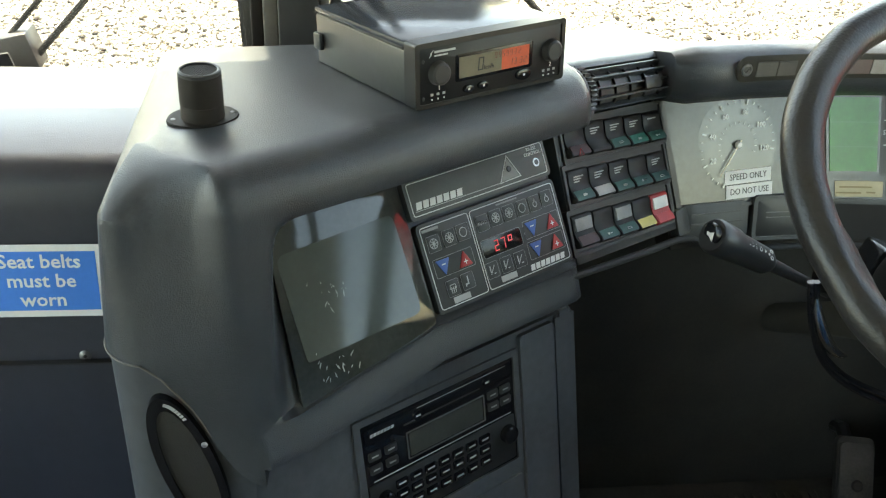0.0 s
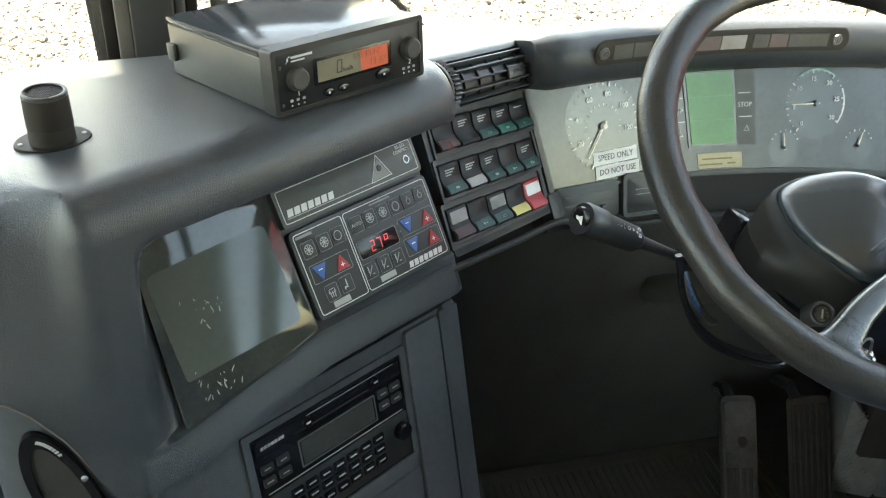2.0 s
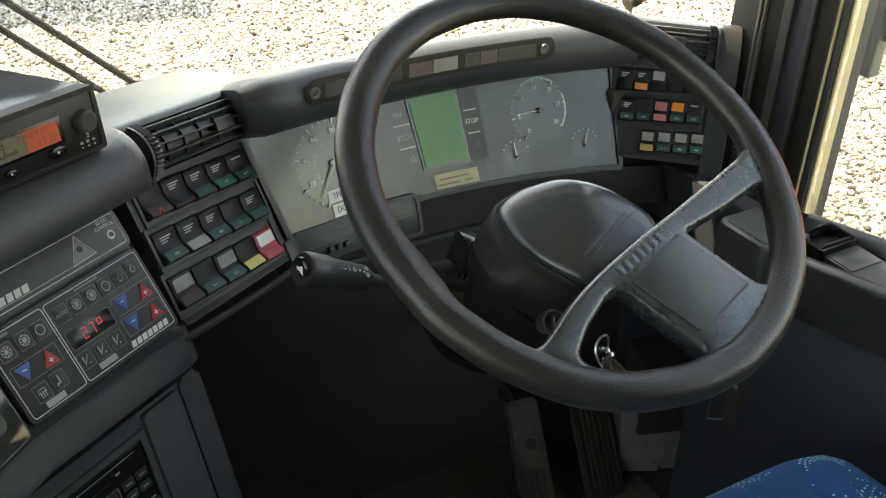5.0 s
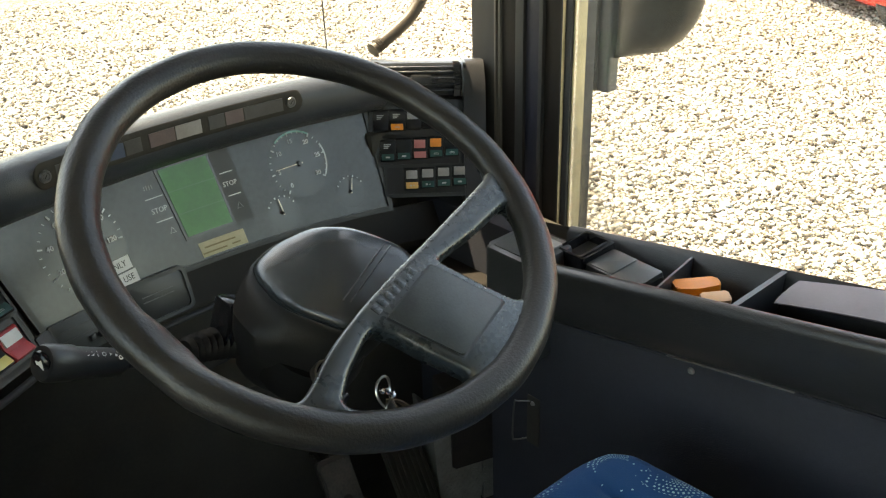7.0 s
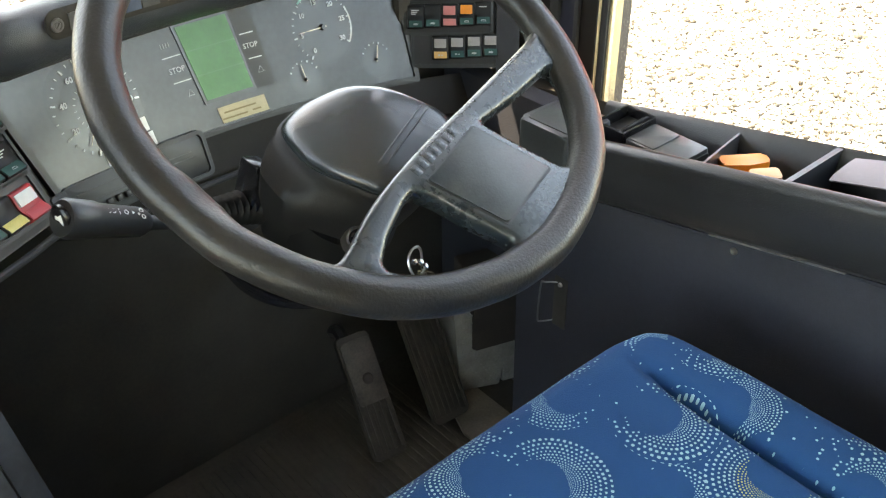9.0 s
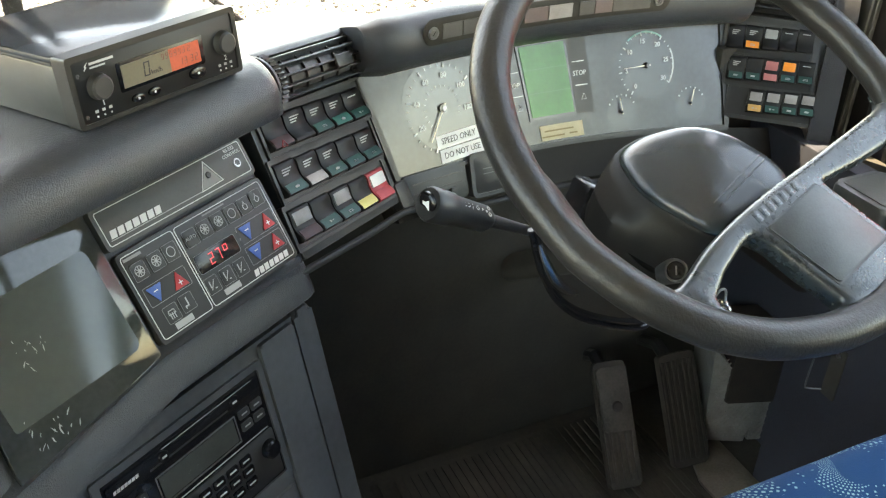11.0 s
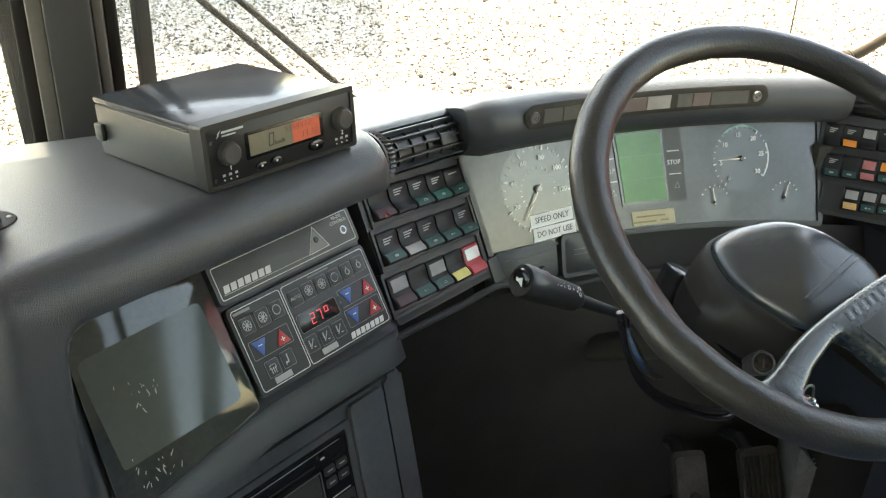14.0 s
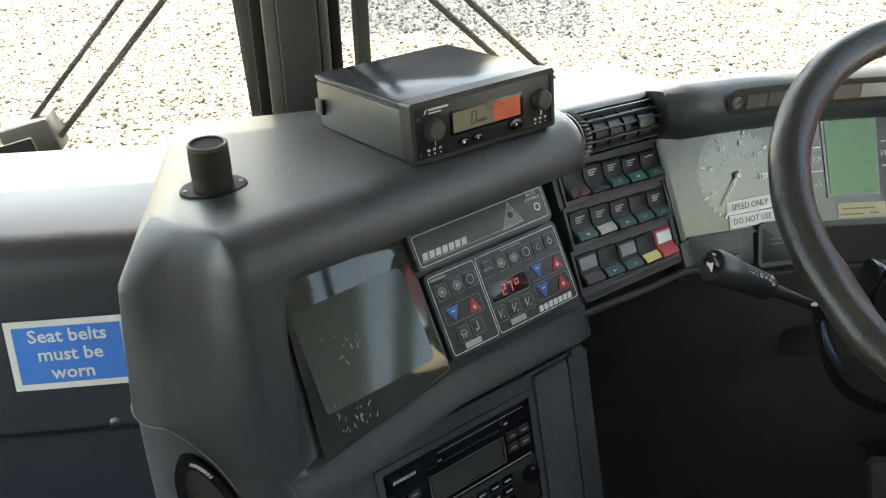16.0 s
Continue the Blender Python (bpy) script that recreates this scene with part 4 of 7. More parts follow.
part("chrome_bow", tube(smooth_path([(-0.146, 0.077, 0.655), (-0.137, 0.075, 0.630), (-0.122, 0.074, 0.602), (-0.102, 0.077, 0.580), (-0.082, 0.085, 0.566)], 4), [0.0035 + 0.004 * math.sin(math.pi * i / 16) for i in range(17)], 12), M_CHROME, col, "bright metal bow on the column")
stalk = thing("indicator_stalk", (-0.2, 0.09, 0.70), "black indicator stalk with white symbols and a horn button", "stalk")
a_, b_ = Vector((-0.278, 0.053, 0.744)), Vector((-0.104, 0.095, 0.640))
dr = (b_ - a_).normalized()
part("grip", tube([a_, a_ + dr * 0.004, a_ + dr * 0.03, a_ + dr * 0.036, a_ + dr * 0.085, a_ + dr * 0.095], [0.0165, 0.0185, 0.0178, 0.0160, 0.0145, 0.0095], 20), M_BLACK, stalk, smooth=40)
part("arm", tube([a_ + dr * 0.092, a_ + dr * 0.15, b_], [0.0075, 0.006, 0.006], 12), M_BLACK, stalk)
SK = frame_of(a_ - dr * 0.0008, Vector((0, 0, 1)).cross(-dr), (0, 0, 1))
part("horn_button", lathe([(0, 0.0018), (0.0105, 0.0016), (0.0125, 0), (0.0125, -0.003)], 20, SK), M_GLOSS, stalk)
part("symbol", moved(slab([(-0.005, -0.002), (-0.001, -0.002), (0.005, -0.006), (0.005, 0.006), (-0.001, 0.002), (-0.005, 0.002)], 0.0018, 0.0022), SK), M_WHITE, stalk, "white horn symbol")
side = (Vector((0, -0.55, 0.83)) - dr * Vector((0, -0.55, 0.83)).dot(dr)).normalized()
disc = lambda r, n=12: [(r * math.cos(2 * math.pi * i / n), r * math.sin(2 * math.pi * i / n)) for i in range(n)]
for k, v, sign_ in ((0.0400, 0, ring(disc(0.0024), disc(0.0015), 0, 0.0006)), (0.0455, 0, ring(disc(0.0024), disc(0.0015), 0, 0.0006)), (0.0520, 0, box(-0.0004, 0.0004, -0.003, 0.003, 0, 0.0006)),
                    (0.0600, 0, ring(disc(0.0029, 5), disc(0.0019, 5), 0, 0.0006)), (0.0680, 0, slab(disc(0.0021, 3), 0, 0.0006)), (0.0745, 0.001, slab(disc(0.0014), 0, 0.0006)), (0.0795, 0.0035, ring(disc(0.0026, 8), disc(0.0015, 8), 0, 0.0006)), (0.0795, -0.0035, ring(disc(0.0026, 8), disc(0.0015, 8), 0, 0.0006))):
    part("symbol", moved(sign_, frame_of(a_ + dr * k + side * (0.0156 - 0.018 * (k - 0.04) - 30 * v * v), dr, side.cross(dr) * -1) @ Matrix.Translation((0, v, 0))), M_WHITE, stalk)
keys = thing("key_ring", (0.035, -0.02, 0.57), "steel key ring with keys hanging in the ignition", "keys")
KR = frame_of((0.040, -0.022, 0.585), (0.8, 0.5, 0.2), (0, 0.25, 1))
part("ring", moved(join(*[tube([Vector((0.016 * math.cos(t), 0.020 * math.sin(t), 0.002 * math.sin(2 * t))) for t in (2 * math.pi * i / 24 for i in range(25))], 0.0016, 6)]), KR), M_STEEL, keys)
for tn, dx in ((0.2, -0.012), (-0.15, -0.004), (0.5, -0.018)):
    part("key", moved(slab(rounded([(-0.009, 0), (0.009, 0), (0.009, -0.016), (0.004, -0.020), (0.004, -0.046), (0, -0.052), (-0.003, -0.046), (-0.003, -0.020), (-0.009, -0.016)], 0.002), -0.0012, 0.0012), KR @ Matrix.Translation((dx, -0.012, 0.003)) @ Matrix.Rotation(tn, 4, "Z")), M_STEEL, keys)
strap = [KR @ Vector((x, y, 0)) for x, y in ((0.002, -0.014), (0.012, -0.026), (0.024, -0.046), (0.030, -0.064), (0.026, -0.072), (0.018, -0.066), (0.009, -0.046), (0.003, -0.026), (0.0, -0.016))]
wid = (KR.to_3x3() @ Vector((0, 0, 1))).normalized() * 0.0045
band = smooth_path(strap, 4)
nrm = [((band[min(i + 1, len(band) - 1)] - band[max(i - 1, 0)]).cross(wid)).normalized() * 0.0009 for i in range(len(band))]
part("strap", loft([[q + wid + k, q - wid + k, q - wid - k, q + wid - k] for q, k in zip(band, nrm)]), M_STRAP, keys, "looped brown leather strap", smooth=40)
part("clasp", tube(smooth_path([KR @ Vector(q) for q in ((-0.014, 0.016, 0.004), (-0.006, 0.010, 0.006), (0.002, -0.004, 0.006), (0.006, -0.014, 0.005))], 5), [0.002 + 0.0022 * (i % 5 == 2) for i in range(16)], 8), M_CHROME, keys, "bright steel clasp")
lock_axis = Vector((-0.30, -0.75, 0.60)).normalized()
LK = frame_of((-0.034, -0.020, 0.650), (0.93, -0.37, 0), lock_axis.cross(Vector((0.93, -0.37, 0)).normalized()))
part("lock_barrel", lathe([(0, 0.002), (0.0090, 0.002), (0.0105, 0.0), (0.0105, -0.05)], 20, LK), M_GLOSS, keys, "black ignition lock")
part("lock_ring", lathe([(0.0100, 0.0005), (0.0108, 0.0030), (0.0128, 0.0030), (0.0140, -0.002), (0.0140, -0.05)], 24, LK), M_STEELDARK, keys, "bright metal ring round the lock")
part("lock_slot", moved(box(-0.0008, 0.0008, -0.005, 0.005, 0.0018, 0.0026), LK), M_STEEL, keys)

for ob in (col, keys):
    ob.location += Vector((0.0055, -0.0172, 0.0048))

# ---- things set into the console ----
PN = frame_of(P_TL + D * 0.003, P_TR - P_TL, P_TL - P_BL) @ Matrix.Diagonal((0.965, 1.035, 1, 1))


def outline(pts, w, z0, z1):
    """A thin printed line along a closed outline (counter-clockwise)."""
    n = len(pts)
    inner = []
    for i in range(n):
        a, b, c = Vector(pts[i - 1]), Vector(pts[i]), Vector(pts[(i + 1) % n])
        t = ((b - a).normalized() + (c - b).normalized()).normalized()
        inner.append(tuple(b + Vector((-t.y, t.x)) * w))
    return ring(pts, inner, z0, z1)


def maker_bars(m, x0, x1, y, h, mat, parent, z, n=7):
    """A maker's name as plain slanted bars."""
    w = (x1 - x0) / n
    for i in range(n):
        x = x0 + w * i
        part("maker_bar", moved(slab([(x, y), (x + w * 0.78, y), (x + w * 0.78 + h * 0.25, y + h), (x + h * 0.25, y + h)], z, z + 0.0003), m), mat, parent)


screen = thing("monitor", PN @ Vector((-0.08, -0.07, 0)), "dark monitor under scuffed glossy plastic in the console", "monitor")
part("backing", moved(slab([(-0.172, -0.163), (-0.004, -0.136), (-0.004, 0.016), (-0.155, 0.016)], -0.014, -0.003), PN), M_VOID, screen)
part("cover", moved(slab(rounded([(-0.173, -0.166), (-0.006, -0.138), (-0.006, 0.016), (-0.155, 0.016)], 0.004), -0.004, 0.0015, 0.0005), PN), M_SCREEN, screen, "glossy dark cover")
part("display", moved(slab(rounded([(-0.1545, -0.125), (-0.019, -0.122), (-0.021, -0.024), (-0.1545, -0.027)], [0.004, 0.010, 0.008, 0.010]), 0.0012, 0.0021), PN), M_DISPLAY, screen, "greenish grey display area")
rng = random.Random(4)
for i in range(46):      # scuffs in the plastic, gathered in two patches
    cx, cy, sp = ((-0.108, -0.072, 0.016), (-0.128, -0.140, 0.014), (-0.118, -0.152, 0.012))[i % 3]
    x, y = cx + rng.gauss(0, sp * 0.6), cy + rng.gauss(0, sp * 0.5)
    if y < -0.150 + 0.10 * (x + 0.15) or x < -0.150:
        continue
    l_, w_ = rng.uniform(0.0006, 0.0035), rng.uniform(0.0002, 0.0007)
    part("scuff", moved(slab([(-l_, -w_), (l_ * 0.6, -w_ * 0.4), (l_, w_ * 0.5), (-l_ * 0.3, w_)], 0.0014, 0.00225), at(PN, x, y, 0, rng.uniform(0.6, 1.9))), M_SCUFF, screen)
rs = thing("remote_control_panel", PN @ Vector((0.095, -0.018, 0)), "grey control panel with a white warning triangle and a socket", "control panel")
part("plate", moved(slab(rect(-0.003, 0.191, -0.038, 0.0015, 0.004), -0.004, 0.0058, 0.0012), PN), M_GREY, rs)
part("border", moved(outline(rect(0.001, 0.187, -0.0345, -0.002, 0.003), 0.0008, 0.0058, 0.0061), PN), M_WHITE, rs)
part("triangle", moved(outline([(0.118, -0.0305), (0.149, -0.0295), (0.1355, -0.0045)], 0.0016, 0.0058, 0.0063), PN), M_WHITE, rs, "white warning triangle")
part("triangle_field", moved(slab([(0.1205, -0.029), (0.1465, -0.0283), (0.1352, -0.008)], 0.0056, 0.0060), PN), M_FAINT, rs)
part("socket", lathe([(0, 0.0061), (0.0025, 0.0061), (0.0030, 0.0066), (0.0042, 0.0066), (0.0046, 0.0058)], 18, at(PN, 0.174, -0.021)), M_STEEL, rs)
part("socket_hole", lathe([(0, 0.0068), (0.0030, 0.0068), (0.0030, 0.006)], 18, at(PN, 0.174, -0.021)), M_BLACK, rs)
part("sensor", lathe([(0, 0.0072), (0.0028, 0.0070), (0.0034, 0.0058)], 14, at(PN, 0.1345, -0.0185)), M_BLACK, rs)
part("caption", lettering("RS-232\nCONTROL", 0.0050, at(PN, 0.1715, -0.0085, 0.0061)), M_WHITE, rs)
part("rule", moved(box(0.005, 0.118, -0.0302, -0.0294, 0.0058, 0.0061), PN), M_DIM, rs)
maker_bars(PN, 0.006, 0.068, -0.0285, 0.0072, M_WHITE, rs, 0.0059)

cc = thing("climate_control_panel", PN @ Vector((0.095, -0.087, 0)), "dark climate control panel with red digits and coloured arrow keys", "control panel")
part("plate", moved(slab(rect(-0.001, 0.191, -0.132, -0.0425, 0.005), -0.004, 0.0045, 0.0010), PN), M_GREYDARK, cc)
part("border", moved(outline(rect(0.0025, 0.066, -0.1285, -0.046, 0.004), 0.0008, 0.0045, 0.0048), PN), M_WHITE, cc)
part("border", moved(outline(rect(0.068, 0.1875, -0.1285, -0.046, 0.004), 0.0008, 0.0045, 0.0048), PN), M_WHITE, cc)


def key_cap(x, y, icon, w=0.0165, h=0.0165):
    k = part("key", moved(slab(rect(x - w / 2, x + w / 2, y - h / 2, y + h / 2, 0.002), 0.0035, 0.0052, 0.0004), PN), M_GREYDARK, cc)
    part("key_outline", moved(outline(rect(x - w / 2, x + w / 2, y - h / 2, y + h / 2, 0.002), 0.0004, 0.0052, 0.0054), PN), M_FAINT, k)
    z0, z1 = 0.0052, 0.0055
    b = None
    if icon == "fan":
        b = outline([(x + 0.0052 * math.cos(t), y + 0.0052 * math.sin(t)) for t in (2 * math.pi * i / 18 for i in range(18))], 0.0006, z0, z1)
        for i in range(4):
            b = join(b, moved(box(-0.0048, 0.0048, -0.0004, 0.0004, z0, z1), Matrix.Translation((x, y, 0)) @ Matrix.Rotation(math.pi * i / 4, 4, "Z")))
    elif icon == "ring":
        b = outline([(x + 0.005 * math.cos(t), y + 0.005 * math.sin(t)) for t in (2 * math.pi * i / 18 for i in range(18))], 0.0008, z0, z1)
    elif icon == "drop":
        b = outline([(x + 0.0032 * math.cos(t), y - 0.001 + 0.0032 * math.sin(t) + (0.003 if i == 4 else 0)) for i, t in enumerate(2 * math.pi * i / 16 for i in range(16))], 0.0008, z0, z1)
    elif icon == "screen":
        b = join(outline(rounded([(x - 0.0045, y - 0.001), (x + 0.0045, y - 0.001), (x + 0.0035, y + 0.0035), (x - 0.0035, y + 0.0035)], 0.001), 0.0006, z0, z1), *[box(x + d - 0.0004, x + d + 0.0004, y - 0.005, y + 0.001, z0, z1) for d in (-0.0025, 0, 0.0025)])
    elif icon == "seat":
        b = join(box(x - 0.0006, x + 0.0008, y - 0.002, y + 0.005, z0, z1), box(x - 0.004, x + 0.0006, y - 0.0035, y - 0.002, z0, z1), box(x - 0.004, x - 0.003, y - 0.005, y - 0.003, z0, z1))
    elif icon == "slash":
        b = join(moved(box(-0.0055, 0.0055, -0.0004, 0.0004, z0, z1), Matrix.Translation((x, y, 0)) @ Matrix.Rotation(0.9, 4, "Z")), box(x - 0.0035, x - 0.0022, y - 0.002, y + 0.0045, z0, z1), box(x + 0.001, x + 0.0035, y - 0.0045, y - 0.0035, z0, z1))
    elif icon == "auto":
        b = lettering("AUTO", 0.0048, at(PN, x, y, 0.0054))
        part("key_mark", b, M_DIM, k)
        return
    if b:
        part("key_mark", moved(b, PN), M_DIM, k)


for x, y, icon in ((0.015, -0.064, "fan"), (0.0355, -0.0635, "fan"), (0.054, -0.063, "ring"), (0.081, -0.0615, "auto"), (0.100, -0.061, "fan"), (0.119, -0.061, "fan"), (0.138, -0.061, "ring"), (0.157, -0.061, "drop"), (0.175, -0.060, "drop"),
                   (0.023, -0.111, "screen"), (0.043, -0.110, "seat"), (0.0775, -0.1095, "slash"), (0.0975, -0.1095, "slash"), (0.117, -0.110, "slash")):
    key_cap(x, y, icon)


def arrow_pair(x0, x1, y):
    part("arrow_frame", moved(outline(rect(x0 - 0.012, x1 + 0.012, y - 0.0095, y + 0.0095, 0.002), 0.0005, 0.0045, 0.0048), PN), M_FAINT, cc)
    for x, mt, s in ((x0, M_BLUE, -1), (x1, M_RED, 1)):
        k = part("arrow_key", moved(slab(rounded([(x - 0.009, y - 0.0075 * s), (x + 0.009, y - 0.0075 * s), (x, y + 0.0085 * s)][::s], 0.0012, 3), 0.004, 0.0056, 0.0005), PN), mt, cc, "red triangular key" if s > 0 else "blue triangular key")
        yy = y - 0.0025 * s
        b = box(x - 0.0025, x + 0.0025, yy - 0.0005, yy + 0.0005, 0.0056, 0.0059)
        if s > 0:
            b = join(b, box(x - 0.0005, x + 0.0005, yy - 0.0025, yy + 0.0025, 0.0056, 0.0059))
        part("key_mark", moved(b, PN), M_WHITE, k)


for q in ((0.0195, 0.047, -0.0885), (0.1445, 0.1735, -0.0845), (0.1435, 0.1725, -0.1065)):
    arrow_pair(*q)
part("digit_window", moved(slab(rect(0.072, 0.127, -0.0965, -0.0785, 0.003), 0.0042, 0.0049, 0.0003), PN), M_GLOSS, cc, "dark red display window")
part("digit_outline", moved(outline(rect(0.0715, 0.1275, -0.097, -0.078, 0.003), 0.0004, 0.0049, 0.0052), PN), M_FAINT, cc)


def seven_segment(ch, x, y, h, z):
    on = {"0": "abcdef", "1": "bc", "2": "abged", "3": "abgcd", "4": "fgbc", "5": "afgcd", "6": "afgedc", "7": "abc", "8": "abcdefg", "9": "abcdfg", "o": "abgf"}[ch]
    w, t = h * 0.52, h * 0.12
    seg = {"a": (0, w, h - t, h), "g": (0, w, h / 2 - t / 2, h / 2 + t / 2), "d": (0, w, 0, t), "f": (0, t, h / 2, h), "b": (w - t, w, h / 2, h), "e": (0, t, 0, h / 2), "c": (w - t, w, 0, h / 2)}
    bms = []
    for s in on:
        a, b, c, d = seg[s]
        bms.append(slab([(x + px + 0.10 * py, y + py) for px, py in ((a + t * 0.15, c + t * 0.15), (b - t * 0.15, c + t * 0.15), (b - t * 0.15, d - t * 0.15), (a + t * 0.15, d - t * 0.15))], z, z + 0.0003))
    return join(*bms)


for ch, x in (("2", 0.088), ("7", 0.0975), ("o", 0.1075)):
    part("digit", moved(seven_segment(ch, x, -0.0935, 0.0115, 0.0049), PN), M_REDLED, cc, "lit red digit")
for y in (-0.083, -0.091):
    part("lamp_slot", moved(slab(rect(0.1305, 0.1335, y - 0.003, y + 0.003, 0.0012), 0.0043, 0.0049), PN), M_BLACK, cc)
part("caption_bar", moved(box(0.005, 0.026, -0.0512, -0.0485, 0.0045, 0.0048), PN), M_FAINT, cc)
part("caption_bar", moved(box(0.105, 0.135, -0.0500, -0.0485, 0.0045, 0.0048), PN), M_FAINT, cc)
for x, y in ((0.031, -0.1235), (0.097, -0.1225)):
    part("badge", moved(slab(rect(x - 0.011, x + 0.011, y - 0.003, y + 0.003, 0.0008), 0.0045, 0.0049), PN), M_DIM, cc)
maker_bars(PN, 0.128, 0.180, -0.1262, 0.0062, M_WHITE, cc, 0.0046)

# ---- radio in the lower console ----
radio = thing("car_radio", LOW @ Vector((0.21, -0.09, 0)), "black car radio with small buttons and a grey display", "radio")
part("surround", moved(ring(rect(0.100, 0.320, -0.170, -0.018, 0.003), rect(0.108, 0.3125, -0.161, -0.026, 0.002), -0.01, 0.0035), LOW), M_BLUEGREY, radio)
part("face", moved(slab(rect(0.108, 0.3125, -0.161, -0.026, 0.002), -0.02, 0.0008, 0.0005), LOW), M_GLOSS, radio)
part("cassette_bar", moved(slab(rect(0.112, 0.3085, -0.050, -0.032, 0.002), 0, 0.0035, 0.001), LOW), M_GLOSS, radio)
part("cassette_slot", moved(box(0.160, 0.262, -0.0465, -0.0445, 0.0034, 0.0039), LOW), M_BLACK, radio)
part("slot_line", moved(box(0.178, 0.30, -0.0332, -0.0325, 0.0035, 0.0038), LOW), M_DIM, radio)
part("display", moved(slab(rect(0.166, 0.266, -0.088, -0.060, 0.001), 0.0005, 0.0016), LOW), M_LCDOFF, radio, "unlit grey display")
part("display_frame", moved(outline(rect(0.163, 0.269, -0.0905, -0.0575, 0.001), 0.0012, 0.0008, 0.0022), LOW), M_DIMMER, radio)
for x, y in ((0.122, -0.066), (0.142, -0.066), (0.122, -0.082), (0.142, -0.082), (0.281, -0.062), (0.299, -0.062), (0.281, -0.077), (0.299, -0.077)):
    k = part("button", moved(slab(rect(x - 0.0075, x + 0.0075, y - 0.005, y + 0.005, 0.0015), 0, 0.0030, 0.0008), LOW), M_BLACK, radio)
    part("mark", moved(box(x - 0.004, x + 0.004, y - 0.0008, y + 0.0008, 0.003, 0.0033), LOW), M_DIM, k)
part("rule", moved(box(0.118, 0.306, -0.0975, -0.0965, 0.0008, 0.0012), LOW), M_DIM, radio)
part("lower_face", moved(slab(rect(0.111, 0.310, -0.158, -0.100, 0.002), 0, 0.0025, 0.001), LOW), M_BLACK, radio)
for r, y in enumerate((-0.112, -0.126, -0.141)):
    for c in range(7):
        x = 0.150 + 0.019 * c
        k = part("button", moved(slab(rect(x - 0.0075, x + 0.0075, y - 0.005, y + 0.005, 0.0015), 0.002, 0.0045, 0.0008), LOW), M_GLOSS, radio)
        part("mark", moved(box(x - 0.0045, x + 0.0045, y - 0.0009, y + 0.0009, 0.0045, 0.0048), LOW), M_DIM, k)
for x, r in ((0.128, 0.0085), (0.298, 0.0105)):
    part("knob", lathe([(0, 0.012), (r * 0.8, 0.012), (r, 0.0105), (r * 1.05, 0.003)], 22, at(LOW, x, -0.120)), M_GLOSS, radio)
for x, y in ((0.178, -0.041), (0.272, -0.041)):
    part("button", lathe([(0, 0.0055), (0.0055, 0.005), (0.0065, 0.0035)], 18, at(LOW, x, y)), M_GLOSS, radio)
    part("mark", moved(box(x - 0.0028, x + 0.0028, y - 0.001, y + 0.001, 0.0052, 0.0057), LOW), M_DIM, radio)
maker_bars(LOW, 0.118, 0.148, -0.042, 0.0035, M_DIM, radio, 0.0036)

# raised strip and flap of the lower console
part("console_strip", moved(slab(rect(0.322, 0.374, -0.60, -0.004, 0.004), -0.01, 0.006, 0.003), LOW), M_BLUEGREY, dash)
part("console_edge", moved(slab(rect(0.378, 0.408, -0.62, 0.004, 0.008), -0.20, 0.004, 0.008, 3), LOW), M_BLUEGREY, dash)
part("console_flap", moved(slab(rect(0.10, 0.318, -0.50, -0.184, 0.004), -0.01, 0.004, 0.003), LOW), M_BLUEGREY, dash)

# ---- speaker, sign and screw on the door side of the nose ----
SP = frame_of((-0.781, -0.0865, 0.592), (1, 0.0, 0), (0.0, 0.0, 1))
spk = thing("loudspeaker", (-0.778, -0.078, 0.60), "black oval loudspeaker with a mesh grille in the nose panel", "loudspeaker")
oval = lambda a, b: [(a * math.cos(t) + 0.22 * b * math.sin(t) * -1, b * math.sin(t)) for t in (2 * math.pi * i / 40 for i in range(40))]
part("rim", moved(ring(oval(0.026, 0.086), oval(0.0185, 0.072), -0.005, 0.006), SP), M_GLOSS, spk)
part("grille", moved(slab(oval(0.019, 0.0725), -0.004, 0.003, 0.001), SP), M_MESH, spk, "fine mesh grille")
part("screw", lathe([(0, 0.0085), (0.002, 0.008), (0.003, 0.006)], 12, at(SP, 0.0145, 0.032)), M_STEEL, spk)
for i in range(9):      # maker's lettering round the rim, as plain bars
    t = radians(52 + 4.0 * i)
    c = (0.0222 * math.cos(t) - 0.22 * 0.079 * math.sin(t), 0.079 * math.sin(t))
    part("maker_bar", moved(box(-0.0012, 0.0012, -0.0016, 0.0016, 0.006, 0.0063), at(SP, c[0], c[1], 0, math.atan2(0.079 * math.cos(t), -0.0222 * math.sin(t) - 0.22 * 0.079 * math.cos(t)))), M_DIM, spk)
SG = frame_of((-0.9325, 0.0822 - 0.0015, 0.6815), (1, 0, 0), (0, 0.165, 1))
sign = thing("safety_sign", (-0.93, 0.08, 0.68), "blue and white sticker reading seat belts must be worn", "sign")
part("backing", moved(slab(rect(-0.0625, 0.0575, -0.0395, 0.0375, 0.001), 0, 0.0008), SG), M_PAPER, sign)
part("blue_field", moved(slab(rect(-0.0555, 0.0505, -0.0325, 0.0305), 0.0006, 0.0011), SG), M_SIGNBLUE, sign)
for i, words in enumerate(("Seat belts", "must be", "worn")):
    part("caption", lettering(words, 0.0200, at(SG, -0.0025, 0.0195 - 0.0205 * i, 0.0012), bold=0.0003), M_PAPER, sign)
screw = thing("panel_screw", (-0.904, 0.068, 0.596), "small dark screw in the fascia", "screw")
